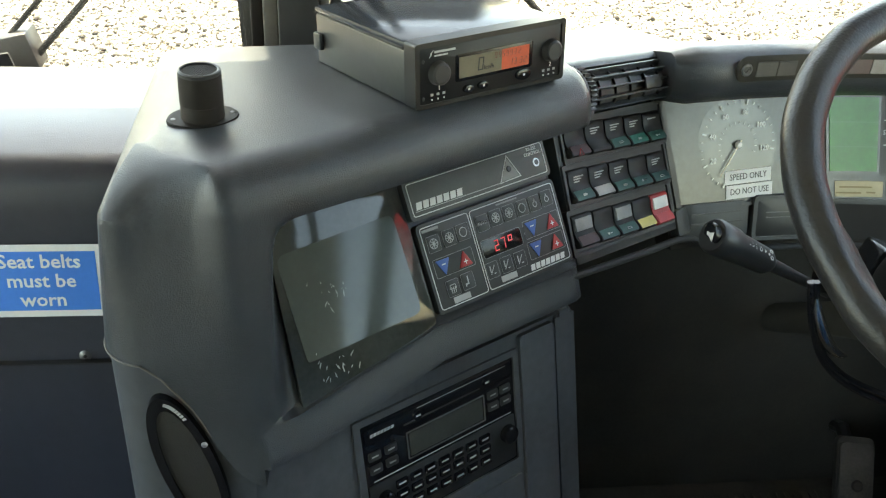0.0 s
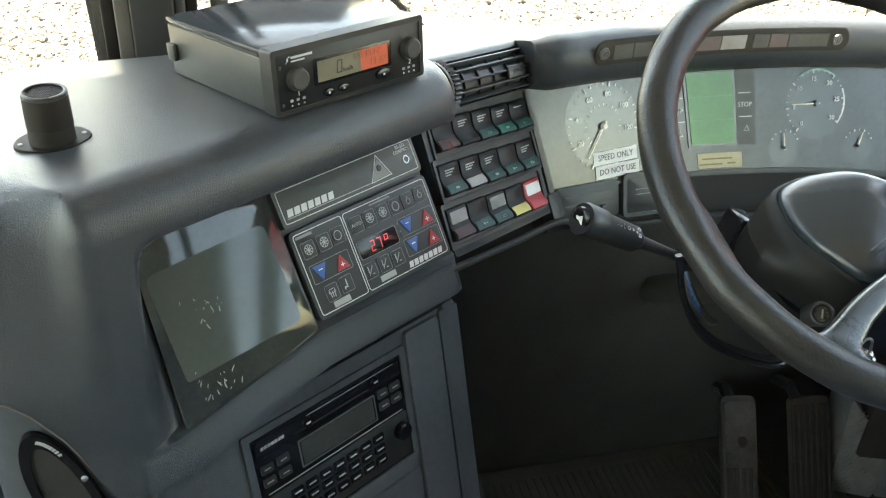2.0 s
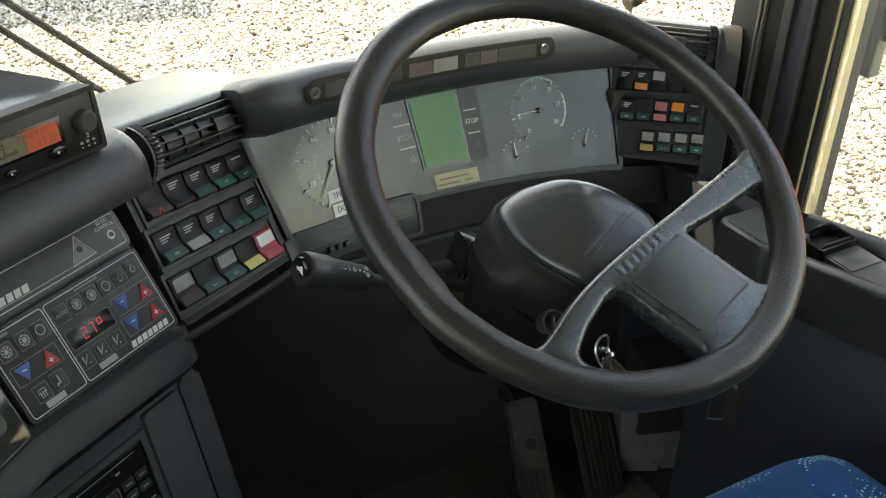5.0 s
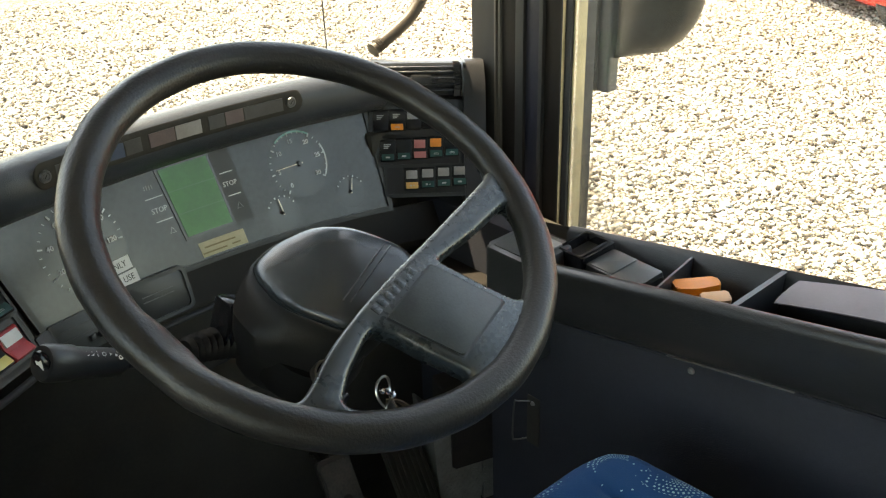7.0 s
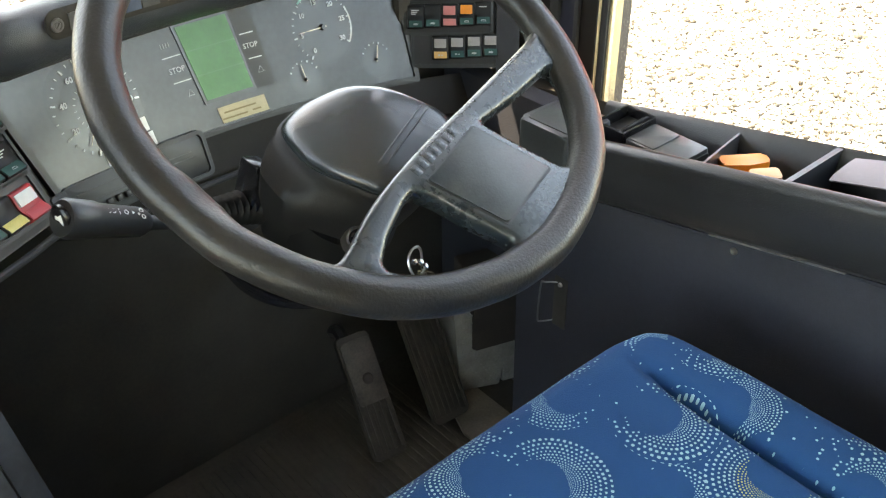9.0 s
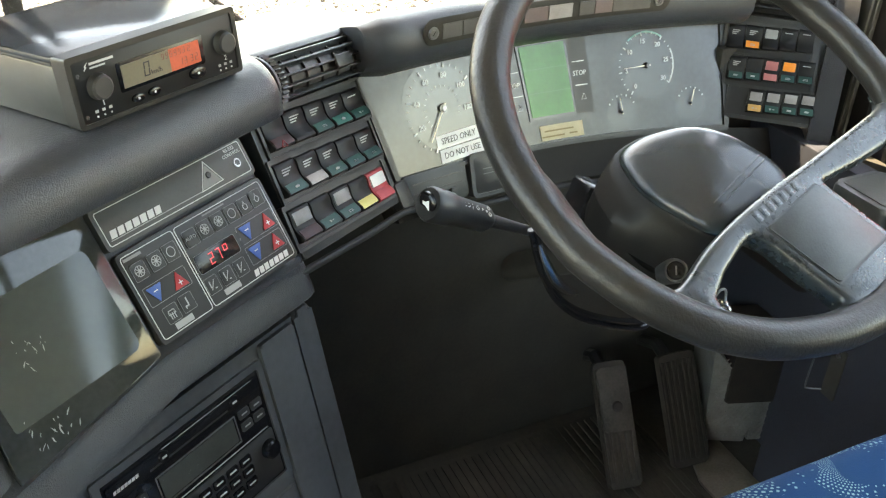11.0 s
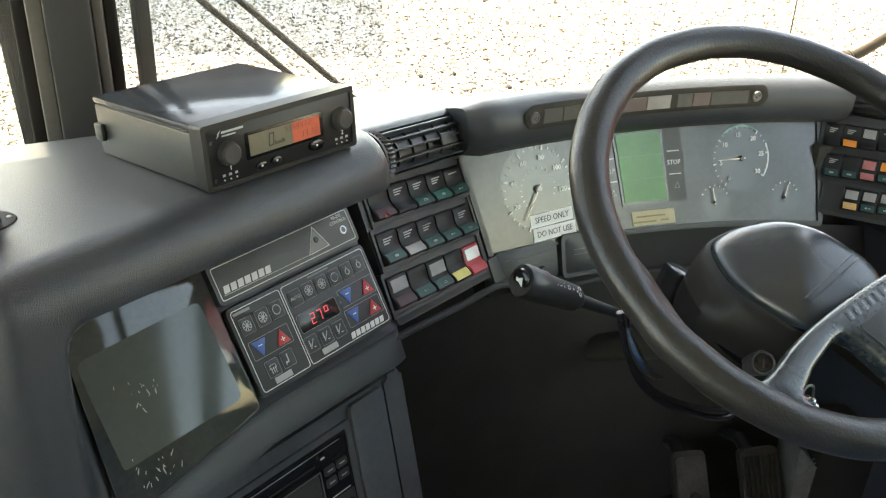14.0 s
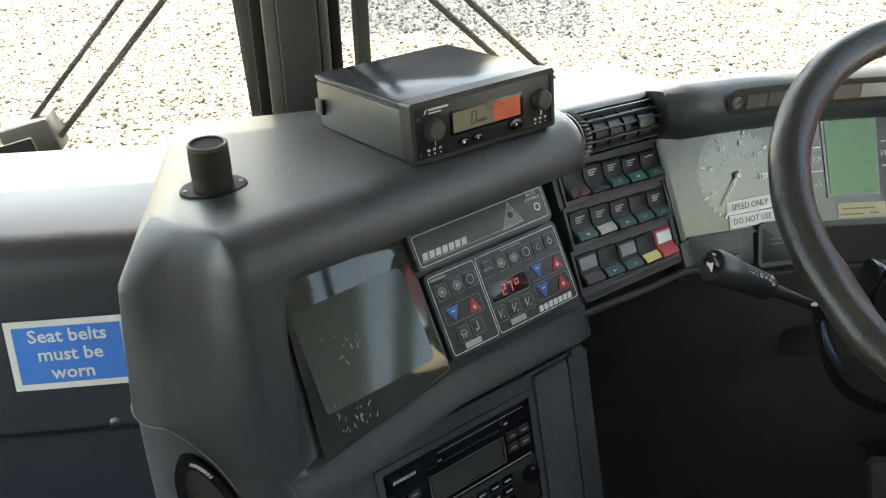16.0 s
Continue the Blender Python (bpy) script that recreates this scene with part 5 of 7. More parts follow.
part("head", lathe([(0, 0.0018), (0.004, 0.0014), (0.0062, 0)], 16, frame_of((-0.904, 0.0685, 0.596), (1, 0, 0), (0, 0.165, 1))), M_STEELDARK, screw)
part("recess", lathe([(0, 0.0021), (0.0018, 0.0021), (0.0022, 0.0015)], 6, frame_of((-0.904, 0.0685, 0.596), (1, 0, 0), (0, 0.165, 1))), M_BLACK, screw)
part("fascia_seam", box(-1.98, -0.84, 0.060, 0.066, 0.5915, 0.5935), M_BLACK, dash)

# ---- tachograph on the console ----
TAC = frame_of((-0.580, 0.071, TOP_Z + 0.001), (0.158, 0.086, 0), (-0.1 * NH.x, -0.1 * NH.y, 1)) @ Matrix.Diagonal((0.94, 0.97, 1, 1))
tac = thing("tachograph", (-0.55, 0.13, TOP_Z), "dark grey tachograph in a metal housing, its display lit orange", "tachograph")
TW, TH, TD = 0.184, 0.060, 0.182
part("housing", moved(box(0, TW, 0, TH - 0.008, -TD, -0.004, 0.002), TAC), M_HOUSING, tac)
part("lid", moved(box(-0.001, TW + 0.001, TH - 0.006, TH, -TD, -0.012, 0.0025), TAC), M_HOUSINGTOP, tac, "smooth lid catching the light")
part("lid_gap", moved(box(0.0015, TW - 0.0015, TH - 0.009, TH - 0.005, -TD + 0.004, -0.02), TAC), M_BLACK, tac)
part("front_frame", moved(ring(rect(-0.001, TW + 0.001, -0.001, TH + 0.001, 0.004), rect(0.004, TW - 0.004, 0.003, TH - 0.004, 0.003), -0.014, 0.004), TAC), M_TACFRAME, tac)
part("face", moved(slab(rect(0.004, TW - 0.004, 0.003, TH - 0.004, 0.003), -0.010, 0.003, 0.001), TAC), M_TACFACE, tac)
part("display_recess", moved(slab(rect(0.046, 0.142, 0.0185, 0.0445, 0.002), 0.002, 0.0036, 0.0005), TAC), M_GLOSS, tac)
part("display", moved(slab(rect(0.050, 0.102, 0.0215, 0.0415), 0.0034, 0.0041), TAC), M_LCDGREY, tac, "grey display half")
part("display", moved(slab(rect(0.1022, 0.137, 0.0215, 0.0415), 0.0034, 0.0041), TAC), M_ORANGELCD, tac, "display half lit orange")
part("digit", moved(seven_segment("0", 0.072, 0.0255, 0.013, 0.0041), TAC), M_BLACK, tac)
part("caption", lettering("km/h", 0.0062, at(TAC, 0.086, 0.0275, 0.0043)), M_BLACK, tac)
x = 0.093
for ch in "9959932":
    part("digit", moved(seven_segment(ch, x, 0.0345, 0.0055, 0.0041), TAC), M_DARKRED, tac)
    x += 0.0048 if ch != "3" else 0.006
x = 0.112
for i, ch in enumerate("1332"):
    part("digit", moved(seven_segment(ch, x, 0.0245, 0.0065, 0.0041), TAC), M_DARKRED, tac)
    x += 0.0053 if i != 1 else 0.0072
for x, y in ((0.026, 0.031), (0.1665, 0.031)):
    part("knob", lathe([(0, 0.0105), (0.0085, 0.0105), (0.0105, 0.0090), (0.0112, 0.004), (0.0118, 0.003)], 28, at(TAC, x, y)), M_KNOB, tac, "round grey knob")
for x, y, a in ((0.061, 0.010, 0.0052), (0.079, 0.0105, 0.0052), (0.130, 0.0125, 0.0078)):
    part("button", moved(slab([(x + a * 1.25 * math.cos(t), y + a * 0.72 * math.sin(t)) for t in (2 * math.pi * i / 20 for i in range(20))], 0.002, 0.0055, 0.001), TAC), M_GLOSS, tac)
    part("mark", moved(box(x - 0.001, x + 0.001, y - 0.001, y + 0.001, 0.0055, 0.0058), TAC), M_WHITE, tac)
for cx, word in ((0.027, "1"), (0.1665, "2")):
    part("caption", lettering(word, 0.0065, at(TAC, cx, 0.0165 if cx < 0.1 else 0.0165, 0.0033)), M_WHITE, tac)
    for i in range(3):
        part("mark", moved(box(cx - 0.0085 + 0.007 * i - 0.0016, cx - 0.0085 + 0.007 * i + 0.0016, 0.0098, 0.0122, 0.003, 0.0033), TAC), M_DIM, tac)
        part("lamp_dot", lathe([(0, 0.0040), (0.0007, 0.0037), (0.0009, 0.003)], 8, at(TAC, cx - 0.0085 + 0.007 * i, 0.0065)), M_WHITE, tac)
part("maker_mark", moved(slab([(0.0155, 0.0465), (0.0185, 0.0490), (0.0170, 0.0493), (0.0205, 0.0530), (0.0165, 0.0500), (0.0182, 0.0497)], 0.003, 0.0034), TAC), M_WHITE, tac)
part("maker_bar", moved(box(0.0215, 0.046, 0.0500, 0.0520, 0.003, 0.0033), TAC), M_DIM, tac)
part("maker_bar", moved(box(0.0215, 0.037, 0.0468, 0.0482, 0.003, 0.0033), TAC), M_DIM, tac)
for x, y in ((0.0085, 0.044), (0.0085, 0.0085)):
    part("screw_hole", lathe([(0, 0.0034), (0.0016, 0.0034), (0.002, 0.003)], 10, at(TAC, x, y)), M_BLACK, tac)
part("connector", moved(box(-0.006, 0.0, 0.016, 0.034, -TD + 0.002, -TD + 0.016, 0.002), TAC), M_HOUSING, tac)

# ---- microphone stub ----
mic = thing("microphone", (-0.77, 0.055, TOP_Z), "black microphone stub with a flanged base on the console", "microphone")
MC = Matrix.Translation((-0.766, 0.069, top_z((-0.766, 0.069)) - 0.001)) @ Matrix.Diagonal((1.04, 1.04, 0.86, 1))
part("body", lathe([(0, 0.052), (0.0155, 0.052), (0.0175, 0.0505), (0.0178, 0.049), (0.0180, 0.036), (0.0181, 0.020), (0.0176, 0.0195), (0.0178, 0.0188), (0.0184, 0.0)], 32, MC), M_BROWN, mic)
part("grille", lathe([(0, 0.0522), (0.0140, 0.0522), (0.0145, 0.0520)], 28, MC), M_VOID, mic, "dark hollow under the mesh")
wires = []
for k in range(-7, 8):
    h = math.sqrt(0.0148 ** 2 - (0.0019 * k) ** 2)
    wires += [box(0.0019 * k - 0.0004, 0.0019 * k + 0.0004, -h, h, 0.0522, 0.0530), box(-h, h, 0.0019 * k - 0.0004, 0.0019 * k + 0.0004, 0.0522, 0.0530)]
part("mesh", moved(join(*wires), MC @ Matrix.Rotation(0.6, 4, "Z")), M_BROWN, mic, "fine mesh cap")
part("cap_ring", lathe([(0.0146, 0.0515), (0.0146, 0.0545), (0.0160, 0.0550), (0.0176, 0.0540), (0.0178, 0.051)], 32, MC), M_BLACK, mic)
fl = []
for i in range(48):
    t = 2 * math.pi * i / 48
    r = 0.0245 + 0.0060 * abs(math.cos(t)) ** 6
    fl.append((r * math.cos(t), r * math.sin(t) * 0.96))
part("flange", moved(slab(fl, 0, 0.0045, 0.0016), MC @ Matrix.Rotation(0.32, 4, "Z")), M_BROWN, mic)
for s in (-1, 1):
    part("screw", lathe([(0, 0.0055), (0.0018, 0.005), (0.0028, 0.0035)], 12, MC @ Matrix.Rotation(0.32, 4, "Z") @ Matrix.Translation((0.0250 * s, 0, 0))), M_STEELDARK, mic)

# ---- instrument cluster ----
clu = thing("instrument_cluster", cl(0.5, 1), "grey instrument cluster with round dials and a green display", "instrument cluster")
part("face", cl_patch(0.0, 1.0, 0.0, 1.0, 0.0, 0.006, 24, 6), M_CLUSTER, clu, "hazy grey instrument face with blotchy reflections in its colour")
part("bezel", join(cl_patch(-0.012, 1.012, -0.035, 0.0, 0.003, 0.012, 24, 1), cl_patch(-0.012, 1.012, 1.0, 1.035, 0.003, 0.012, 24, 1), cl_patch(-0.014, 0.0, 0.0, 1.0, 0.003, 0.012, 1, 4), cl_patch(1.0, 1.014, 0.0, 1.0, 0.003, 0.012, 1, 4)), M_BLACK, clu)


def dial(u, v, r, ticks, names, a0, step, size, needle, minor=4, arc=None, label=""):
    m = cl_frame(u, v, 0.0012)
    lu, lv = (cl(u + 0.02, v) - cl(u - 0.02, v)).length / 0.04, (cl(u, v + 0.02) - cl(u, v - 0.02)).length / 0.04
    b = bmesh.new()         # a disc that follows the curved face
    rows_ = [[b.verts.new(cl(u + r * k * math.cos(t) / lu, v - r * k * math.sin(t) / lv, 0.0004)) for t in (2 * math.pi * i / 40 for i in range(40))] for k in (0.25, 0.6, 0.97, 1.0)]
    b.faces.new(rows_[0])
    for p_, q_ in zip(rows_, rows_[1:]):
        for i in range(40):
            b.faces.new((p_[i], p_[(i + 1) % 40], q_[(i + 1) % 40], q_[i]))
    bmesh.ops.recalc_face_normals(b, faces=b.faces)
    if b.faces[0].normal.y > 0:
        bmesh.ops.reverse_faces(b, faces=b.faces)
    d = part("dial", b, M_DIAL, clu, label, smooth=60)
    n = len(names)
    for i in range((n - 1) * minor + 1):
        a = radians(a0 - step * i / minor)
        big = i % minor == 0
        r0, r1 = (r * 0.86, r * 0.97) if big else (r * 0.90, r * 0.96)
        w = 0.0011 if big else 0.0007
        part("tick", moved(box(r0, r1, -w, w, 0.0010, 0.0013), m @ Matrix.Rotation(a, 4, "Z")), M_DIALPRINT, d)
    for i, word in enumerate(names):
        if word:
            a = radians(a0 - step * i)
            part("number", lettering(word, size, at(m, r * 0.70 * math.cos(a), r * 0.70 * math.sin(a), 0.0014), bold=0.00025), M_DIALPRINT, d)
    if arc:
        a1, a2, mt = arc
        pts = [radians(a1 + (a2 - a1) * i / 16) for i in range(17)]
        b = bmesh.new()
        vi = [b.verts.new((r * 0.93 * math.cos(t), r * 0.93 * math.sin(t), 0.0012)) for t in pts]
        vo = [b.verts.new((r * 0.985 * math.cos(t), r * 0.985 * math.sin(t), 0.0012)) for t in pts]
        for i in range(16):
            b.faces.new((vi[i], vi[i + 1], vo[i + 1], vo[i]))
        bmesh.ops.recalc_face_normals(b, faces=b.faces)
        part("arc", moved(b, m), mt, d)
    nd = part("needle", moved(slab([(-r * 0.12, -0.0012), (r * 0.80, -0.0004), (r * 0.80, 0.0004), (-r * 0.12, 0.0012)], 0.0022, 0.0032), m @ Matrix.Rotation(radians(needle), 4, "Z")), M_NEEDLE, d)
    part("hub", lathe([(0, 0.0055), (r * 0.06, 0.0052), (r * 0.085, 0.0015)], 20, m), M_PAPER if r > 0.055 else M_DIAL, d)
    return d


sp = dial(0.170, 0.455, 0.062, None, ("", "20", "40", "60", "80", "100", "120"), 250, 43, 0.0100, 236, label="speedometer dial at zero")
m = cl_frame(0.170, 0.455, 0.0004)
for i in range(18):
    a = radians(238 - 258 * i / 17)
    part("inner_tick", moved(box(0.0275, 0.031, -0.0004, 0.0004, 0.0010, 0.0013), m @ Matrix.Rotation(a, 4, "Z")), M_DIALPRINT, sp)
dial(0.775, 0.370, 0.052, None, ("0", "5", "10", "15", "20", "25", "30"), 235, 45, 0.0100, 183, arc=(55, 130, M_TEALARC), label="rev counter dial")
m = cl_frame(0.775, 0.370, 0.0004)
b = bmesh.new()
pts = [radians(-35 + 62 * i / 12) for i in range(13)]
vi = [b.verts.new((0.0485 * math.cos(t), 0.0485 * math.sin(t), 0.0012)) for t in pts]
vo = [b.verts.new((0.0512 * math.cos(t), 0.0512 * math.sin(t), 0.0012)) for t in pts]
for i in range(12):
    b.faces.new((vi[i], vi[i + 1], vo[i + 1], vo[i]))
bmesh.ops.recalc_face_normals(b, faces=b.faces)
part("arc", moved(b, m), M_DIALPRINT, clu)
dial(0.685, 0.800, 0.0275, None, ("", "", "", ""), 150, 40, 0.005, 100, minor=2, label="small pressure gauge")
dial(0.900, 0.770, 0.0265, None, ("", "", "", ""), 150, 40, 0.005, 75, minor=2, label="small pressure gauge")
# green display with its warning fields
part("display_frame", cl_patch(0.404, 0.548, 0.020, 0.765, 0.0015, 0.003, 4, 2), M_DIAL, clu)
part("symbol_field", cl_patch(0.548, 0.602, 0.020, 0.765, 0.0017, 0.003, 2, 2), M_BLACK, clu, "black field with white symbols")
lcd = part("display", cl_patch(0.412, 0.540, 0.045, 0.735, 0.0024, 0.003, 4, 3), M_LCD, clu, "lit green display")
for v in (0.27, 0.50):
    part("divider", cl_patch(0.412, 0.540, v, v + 0.009, 0.0027, 0.001, 4, 1), M_LCDLINE, lcd)
for v in (0.27, 0.50):
    part("rule", cl_patch(0.355, 0.400, v, v + 0.010, 0.0006, 0.0008, 2, 1), M_DIALPRINT, clu)
    part("rule", cl_patch(0.556, 0.592, v - 0.02, v - 0.010, 0.0020, 0.0008, 2, 1), M_WHITE, clu)
part("caption", lettering("STOP", 0.0105, cl_frame(0.376, 0.40, 0.0009)), M_DIALPRINT, clu)
part("caption", lettering("STOP", 0.0100, cl_frame(0.573, 0.37, 0.0020)), M_WHITE, clu)
for u, v, o in ((0.384, 0.62, 0.0006), (0.576, 0.60, 0.0020)):
    part("warning_triangle", moved(outline([(-0.005, -0.004), (0.005, -0.004), (0, 0.005)], 0.0009, 0, 0.0003), cl_frame(u, v, o)), M_DIALPRINT, clu)
part("coil_symbol", moved(join(*[box(-0.0055 + 0.004 * i, -0.0048 + 0.004 * i, -0.003, 0.003, 0, 0.0003) for i in range(4)]), cl_frame(0.372, 0.17, 0.0009)), M_DIALPRINT, clu)
# labels stuck to the face
note = thing("paper_note", cl(0.485, 0.91), "strip of tan tape with faded handwriting on the cluster", "note")
part("tape", cl_patch(0.428, 0.560, 0.830, 0.980, 0.0012, 0.001, 5, 1), M_TAN, note)
for i, (a, b, v) in enumerate(((0.44, 0.53, 0.880), (0.43, 0.50, 0.935), (0.515, 0.54, 0.93))):
    part("writing", cl_patch(a, b, v, v + 0.016, 0.0014, 0.0004, 3, 1), M_TANDARK, note)
sticker = thing("warning_label", cl(0.18, 0.8), "white sticker reading speed only do not use", "label")
for v, words in ((0.755, "SPEED ONLY"), (0.895, "DO NOT USE")):
    part("strip", moved(slab(rect(-0.0375, 0.0375, -0.0090, 0.0090), 0, 0.0006), at(cl_frame(0.190, v, 0.0012), 0, 0, 0, 0.05)), M_PAPER, sticker)
    part("caption", lettering(words, 0.0120, at(cl_frame(0.190, v, 0.0020), 0, 0, 0, 0.05), wide=0.88), M_BLACK, sticker)

# ---- warning lamp strip in the hood ----
HU = lambda u: (cl(u + 0.02, 0) - cl(u - 0.02, 0))


def hood_point(u, dz, out):
    t = HU(u)
    o = Vector((t.y, -t.x, 0)).normalized()
    return cl(u, 0) + o * out + Vector((0, 0, dz))


def hood_strip(u0, u1, z0, z1, out, mat, name, parent, n=10, label="", thick=0.004):
    rings = []
    for i in range(n + 1):
        u = u0 + (u1 - u0) * i / n
        rings.append([hood_point(u, z0, out), hood_point(u, z1, out - 0.0), hood_point(u, z1, out - thick), hood_point(u, z0, out - thick)])
    return part(name, loft(rings), mat, parent, label)


lamps = thing("warning_lamp_strip", hood_point(0.43, 0.055, 0.056), "row of unlit warning lamps in the dashboard hood", "warning lamps")
rings = []
ends = (0.0, 0.0015, 0.004, 0.008, 0.014, 0.020)
for u in [0.086 + e for e in ends] + [0.106 + 0.644 * i / 24 for i in range(1, 24)] + [0.770 - e for e in ends[::-1]]:
    e = min(u - 0.086, 0.770 - u) / 0.020
    h = 0.0165 * (1 if e >= 1 else math.sqrt(max(0.0, 1 - (1 - e) ** 2)) * 0.75 + 0.25)
    rings.append([hood_point(u, 0.0600 + h * math.sin(t), 0.0570 + 0.0028 * math.cos(t)) for t in (2 * math.pi * k / 12 for k in range(12))])
part("frame", loft(rings), M_VOID, lamps, smooth=60)
for a, b, mt in ((0.130, 0.180, M_LENSDARK), (0.183, 0.228, M_LENSDARK), (0.245, 0.287, M_LENSBLUE), (0.290, 0.330, M_LENSDARK), (0.350, 0.415, M_LENSPINK), (0.418, 0.485, M_LENS), (0.505, 0.548, M_LENSDARK), (0.551, 0.600, M_LENSPINK), (0.603, 0.712, M_LENSDARK)):
    hood_strip(a, b, 0.0505, 0.0690, 0.0604, mt, "lamp_lens", lamps, 4, thick=0.003)
for u in (0.104, 0.735):
    mm = frame_of(hood_point(u, 0.0605, 0.0605), HU(u), (0, 0, 1))
    part("cap_screw", lathe([(0, 0.002), (0.0035, 0.002), (0.004, 0.0012), (0.0052, 0.0026), (0.0072, 0.0026), (0.0080, 0)], 20, mm), M_STEELDARK, lamps)
    part("screw_slot", moved(box(-0.003, 0.003, -0.0006, 0.0006, 0.0018, 0.0024), mm @ Matrix.Rotation(0.9, 4, "Z")), M_BLACK, lamps)

# ---- air vents ----
def vent(m, x0, x1, yc, zc, r, name_label):
    """A drum set in the dashboard: slats, a slider, toothed end wheels and cheeks; angles run from straight out to up."""
    v = thing("air_vent", m @ Vector(((x0 + x1) / 2, yc, zc)), name_label, "air vent", "dashboard air vents")
    pt = lambda x, a, rr: m @ Vector((x, yc + rr * math.sin(radians(a)), zc + rr * math.cos(radians(a))))

    def arc(x_a, x_b, a0, a1, rr, inner, tooth=0.0, n=30):
        rings = []
        for xx in (x_a, x_b):
            rings.append([pt(xx, a0 + (a1 - a0) * i / n, rr + (tooth if i % 2 else 0)) for i in range(n + 1)] + [pt(xx, a1, inner), pt(xx, a0, inner)])
        return loft(rings)

    part("barrel", arc(x0 + 0.004, x1 - 0.004, -80, 110, r * 0.74, r * 0.2), M_BLACK, v, "dark hollow behind the slats", smooth=60)
    for k in range(5):
        a = -46 + 24 * k
        b = box(x0 + 0.010, x1 - 0.010, -0.0011, 0.0011, r * 0.70, r * 1.0, 0.0004)
        part("slat", moved(b, m @ Matrix.Translation((0, yc, zc)) @ Matrix.Rotation(radians(-a), 4, "X")), M_DASH, v)
    for k in range(1, 8):
        xx = x0 + (x1 - x0) * k / 8
        part("vane", arc(xx - 0.0006, xx + 0.0006, -62, 60, r * 0.84, r * 0.7), M_BLACK, v)
    c = (x0 + x1) / 2 + 0.006
    part("slider", moved(box(c - 0.016, c + 0.016, -0.0075, 0.0075, r * 0.92, r * 1.07, 0.002), m @ Matrix.Translation((0, yc, zc)) @ Matrix.Rotation(radians(4), 4, "X")), M_BLACK, v)
    for xe, xc in ((x0, x0 - 0.005), (x1 - 0.011, x1 + 0.001)):
        part("thumb_wheel", arc(xe, xe + 0.010, -75, 80, r * 1.05, r * 0.4, r * 0.09, 36), M_BLACK, v, "toothed wheel", smooth=20)
        part("cheek", arc(xc, xc + 0.0035, -75, 88, r * 1.10, r * 0.4), M_DASH, v, smooth=40)
    return v


vent(SW, 0.020, 0.251, 0.037, 0.004, 0.031, "dark air vent with slats and toothed end wheels beside the switches")
vent(RS, 0.010, 0.150, 0.042, 0.000, 0.026, "dark air vent with slats at the window end of the dashboard")
# surrounds of the vents
part("vent_shelf_left", loft([[SW @ Vector((x, y, z)) for y, z in ((0.0, -0.004), (0.010, -0.004), (0.014, -0.020), (0.050, -0.022), (0.064, -0.06), (0.07, -0.16), (0.0, -0.16))] for x in (-0.03, 0.24)]), M_BLACK, dash)
part("vent_top_left", loft([[SW @ Vector((x, y, z)) for y, z in ((0.064, 0.020), (0.069, 0.019), (0.074, 0.013), (0.086, -0.006), (0.122, -0.080), (0.09, -0.10), (0.060, 0.014))] for x in (-0.04, 0.10, 0.250)]), M_DASHTOP, dash, smooth=40)
part("vent_top_right", loft([[RS @ Vector((x, y, z)) for y, z in ((0.064, 0.010), (0.068, 0.009), (0.071, 0.004), (0.074, -0.008), (0.082, -0.06), (0.06, -0.08), (0.060, 0.006))] for x in (-0.02, 0.10, 0.160)]), M_DASH, dash, smooth=40)
part("dash_end_right", loft([[RS @ Vector((x, y, z)) for y, z in rounded([(-0.17, -0.10), (-0.17, 0.004), (0.035, 0.010), (0.078, -0.008), (0.078, -0.10)], 0.016)] for x in (0.156, 0.160, 0.176, 0.188, 0.192)]), M_TRAY, dash, "rounded end of the dashboard", smooth=50)
part("vent_shelf_right", loft([[RS @ Vector((x, y, z)) for y, z in ((0.008, -0.004), (0.014, -0.008), (0.018, -0.022), (0.060, -0.024), (0.066, -0.05), (0.06, -0.12), (0.0, -0.12))] for x in (-0.03, 0.160)]), M_BLACK, dash)

# ---- rocker switches ----
ROCK = [(0.0, 0.0015), (-0.002, 0.0042), (-0.006, 0.0046), (-0.012, 0.0034), (-0.017, 0.0036), (-0.0215, 0.0056), (-0.0265, 0.0094), (-0.0290, 0.0106), (-0.0305, 0.0104), (-0.0320, 0.0080), (-0.0320, -0.004), (0.0, -0.004)]


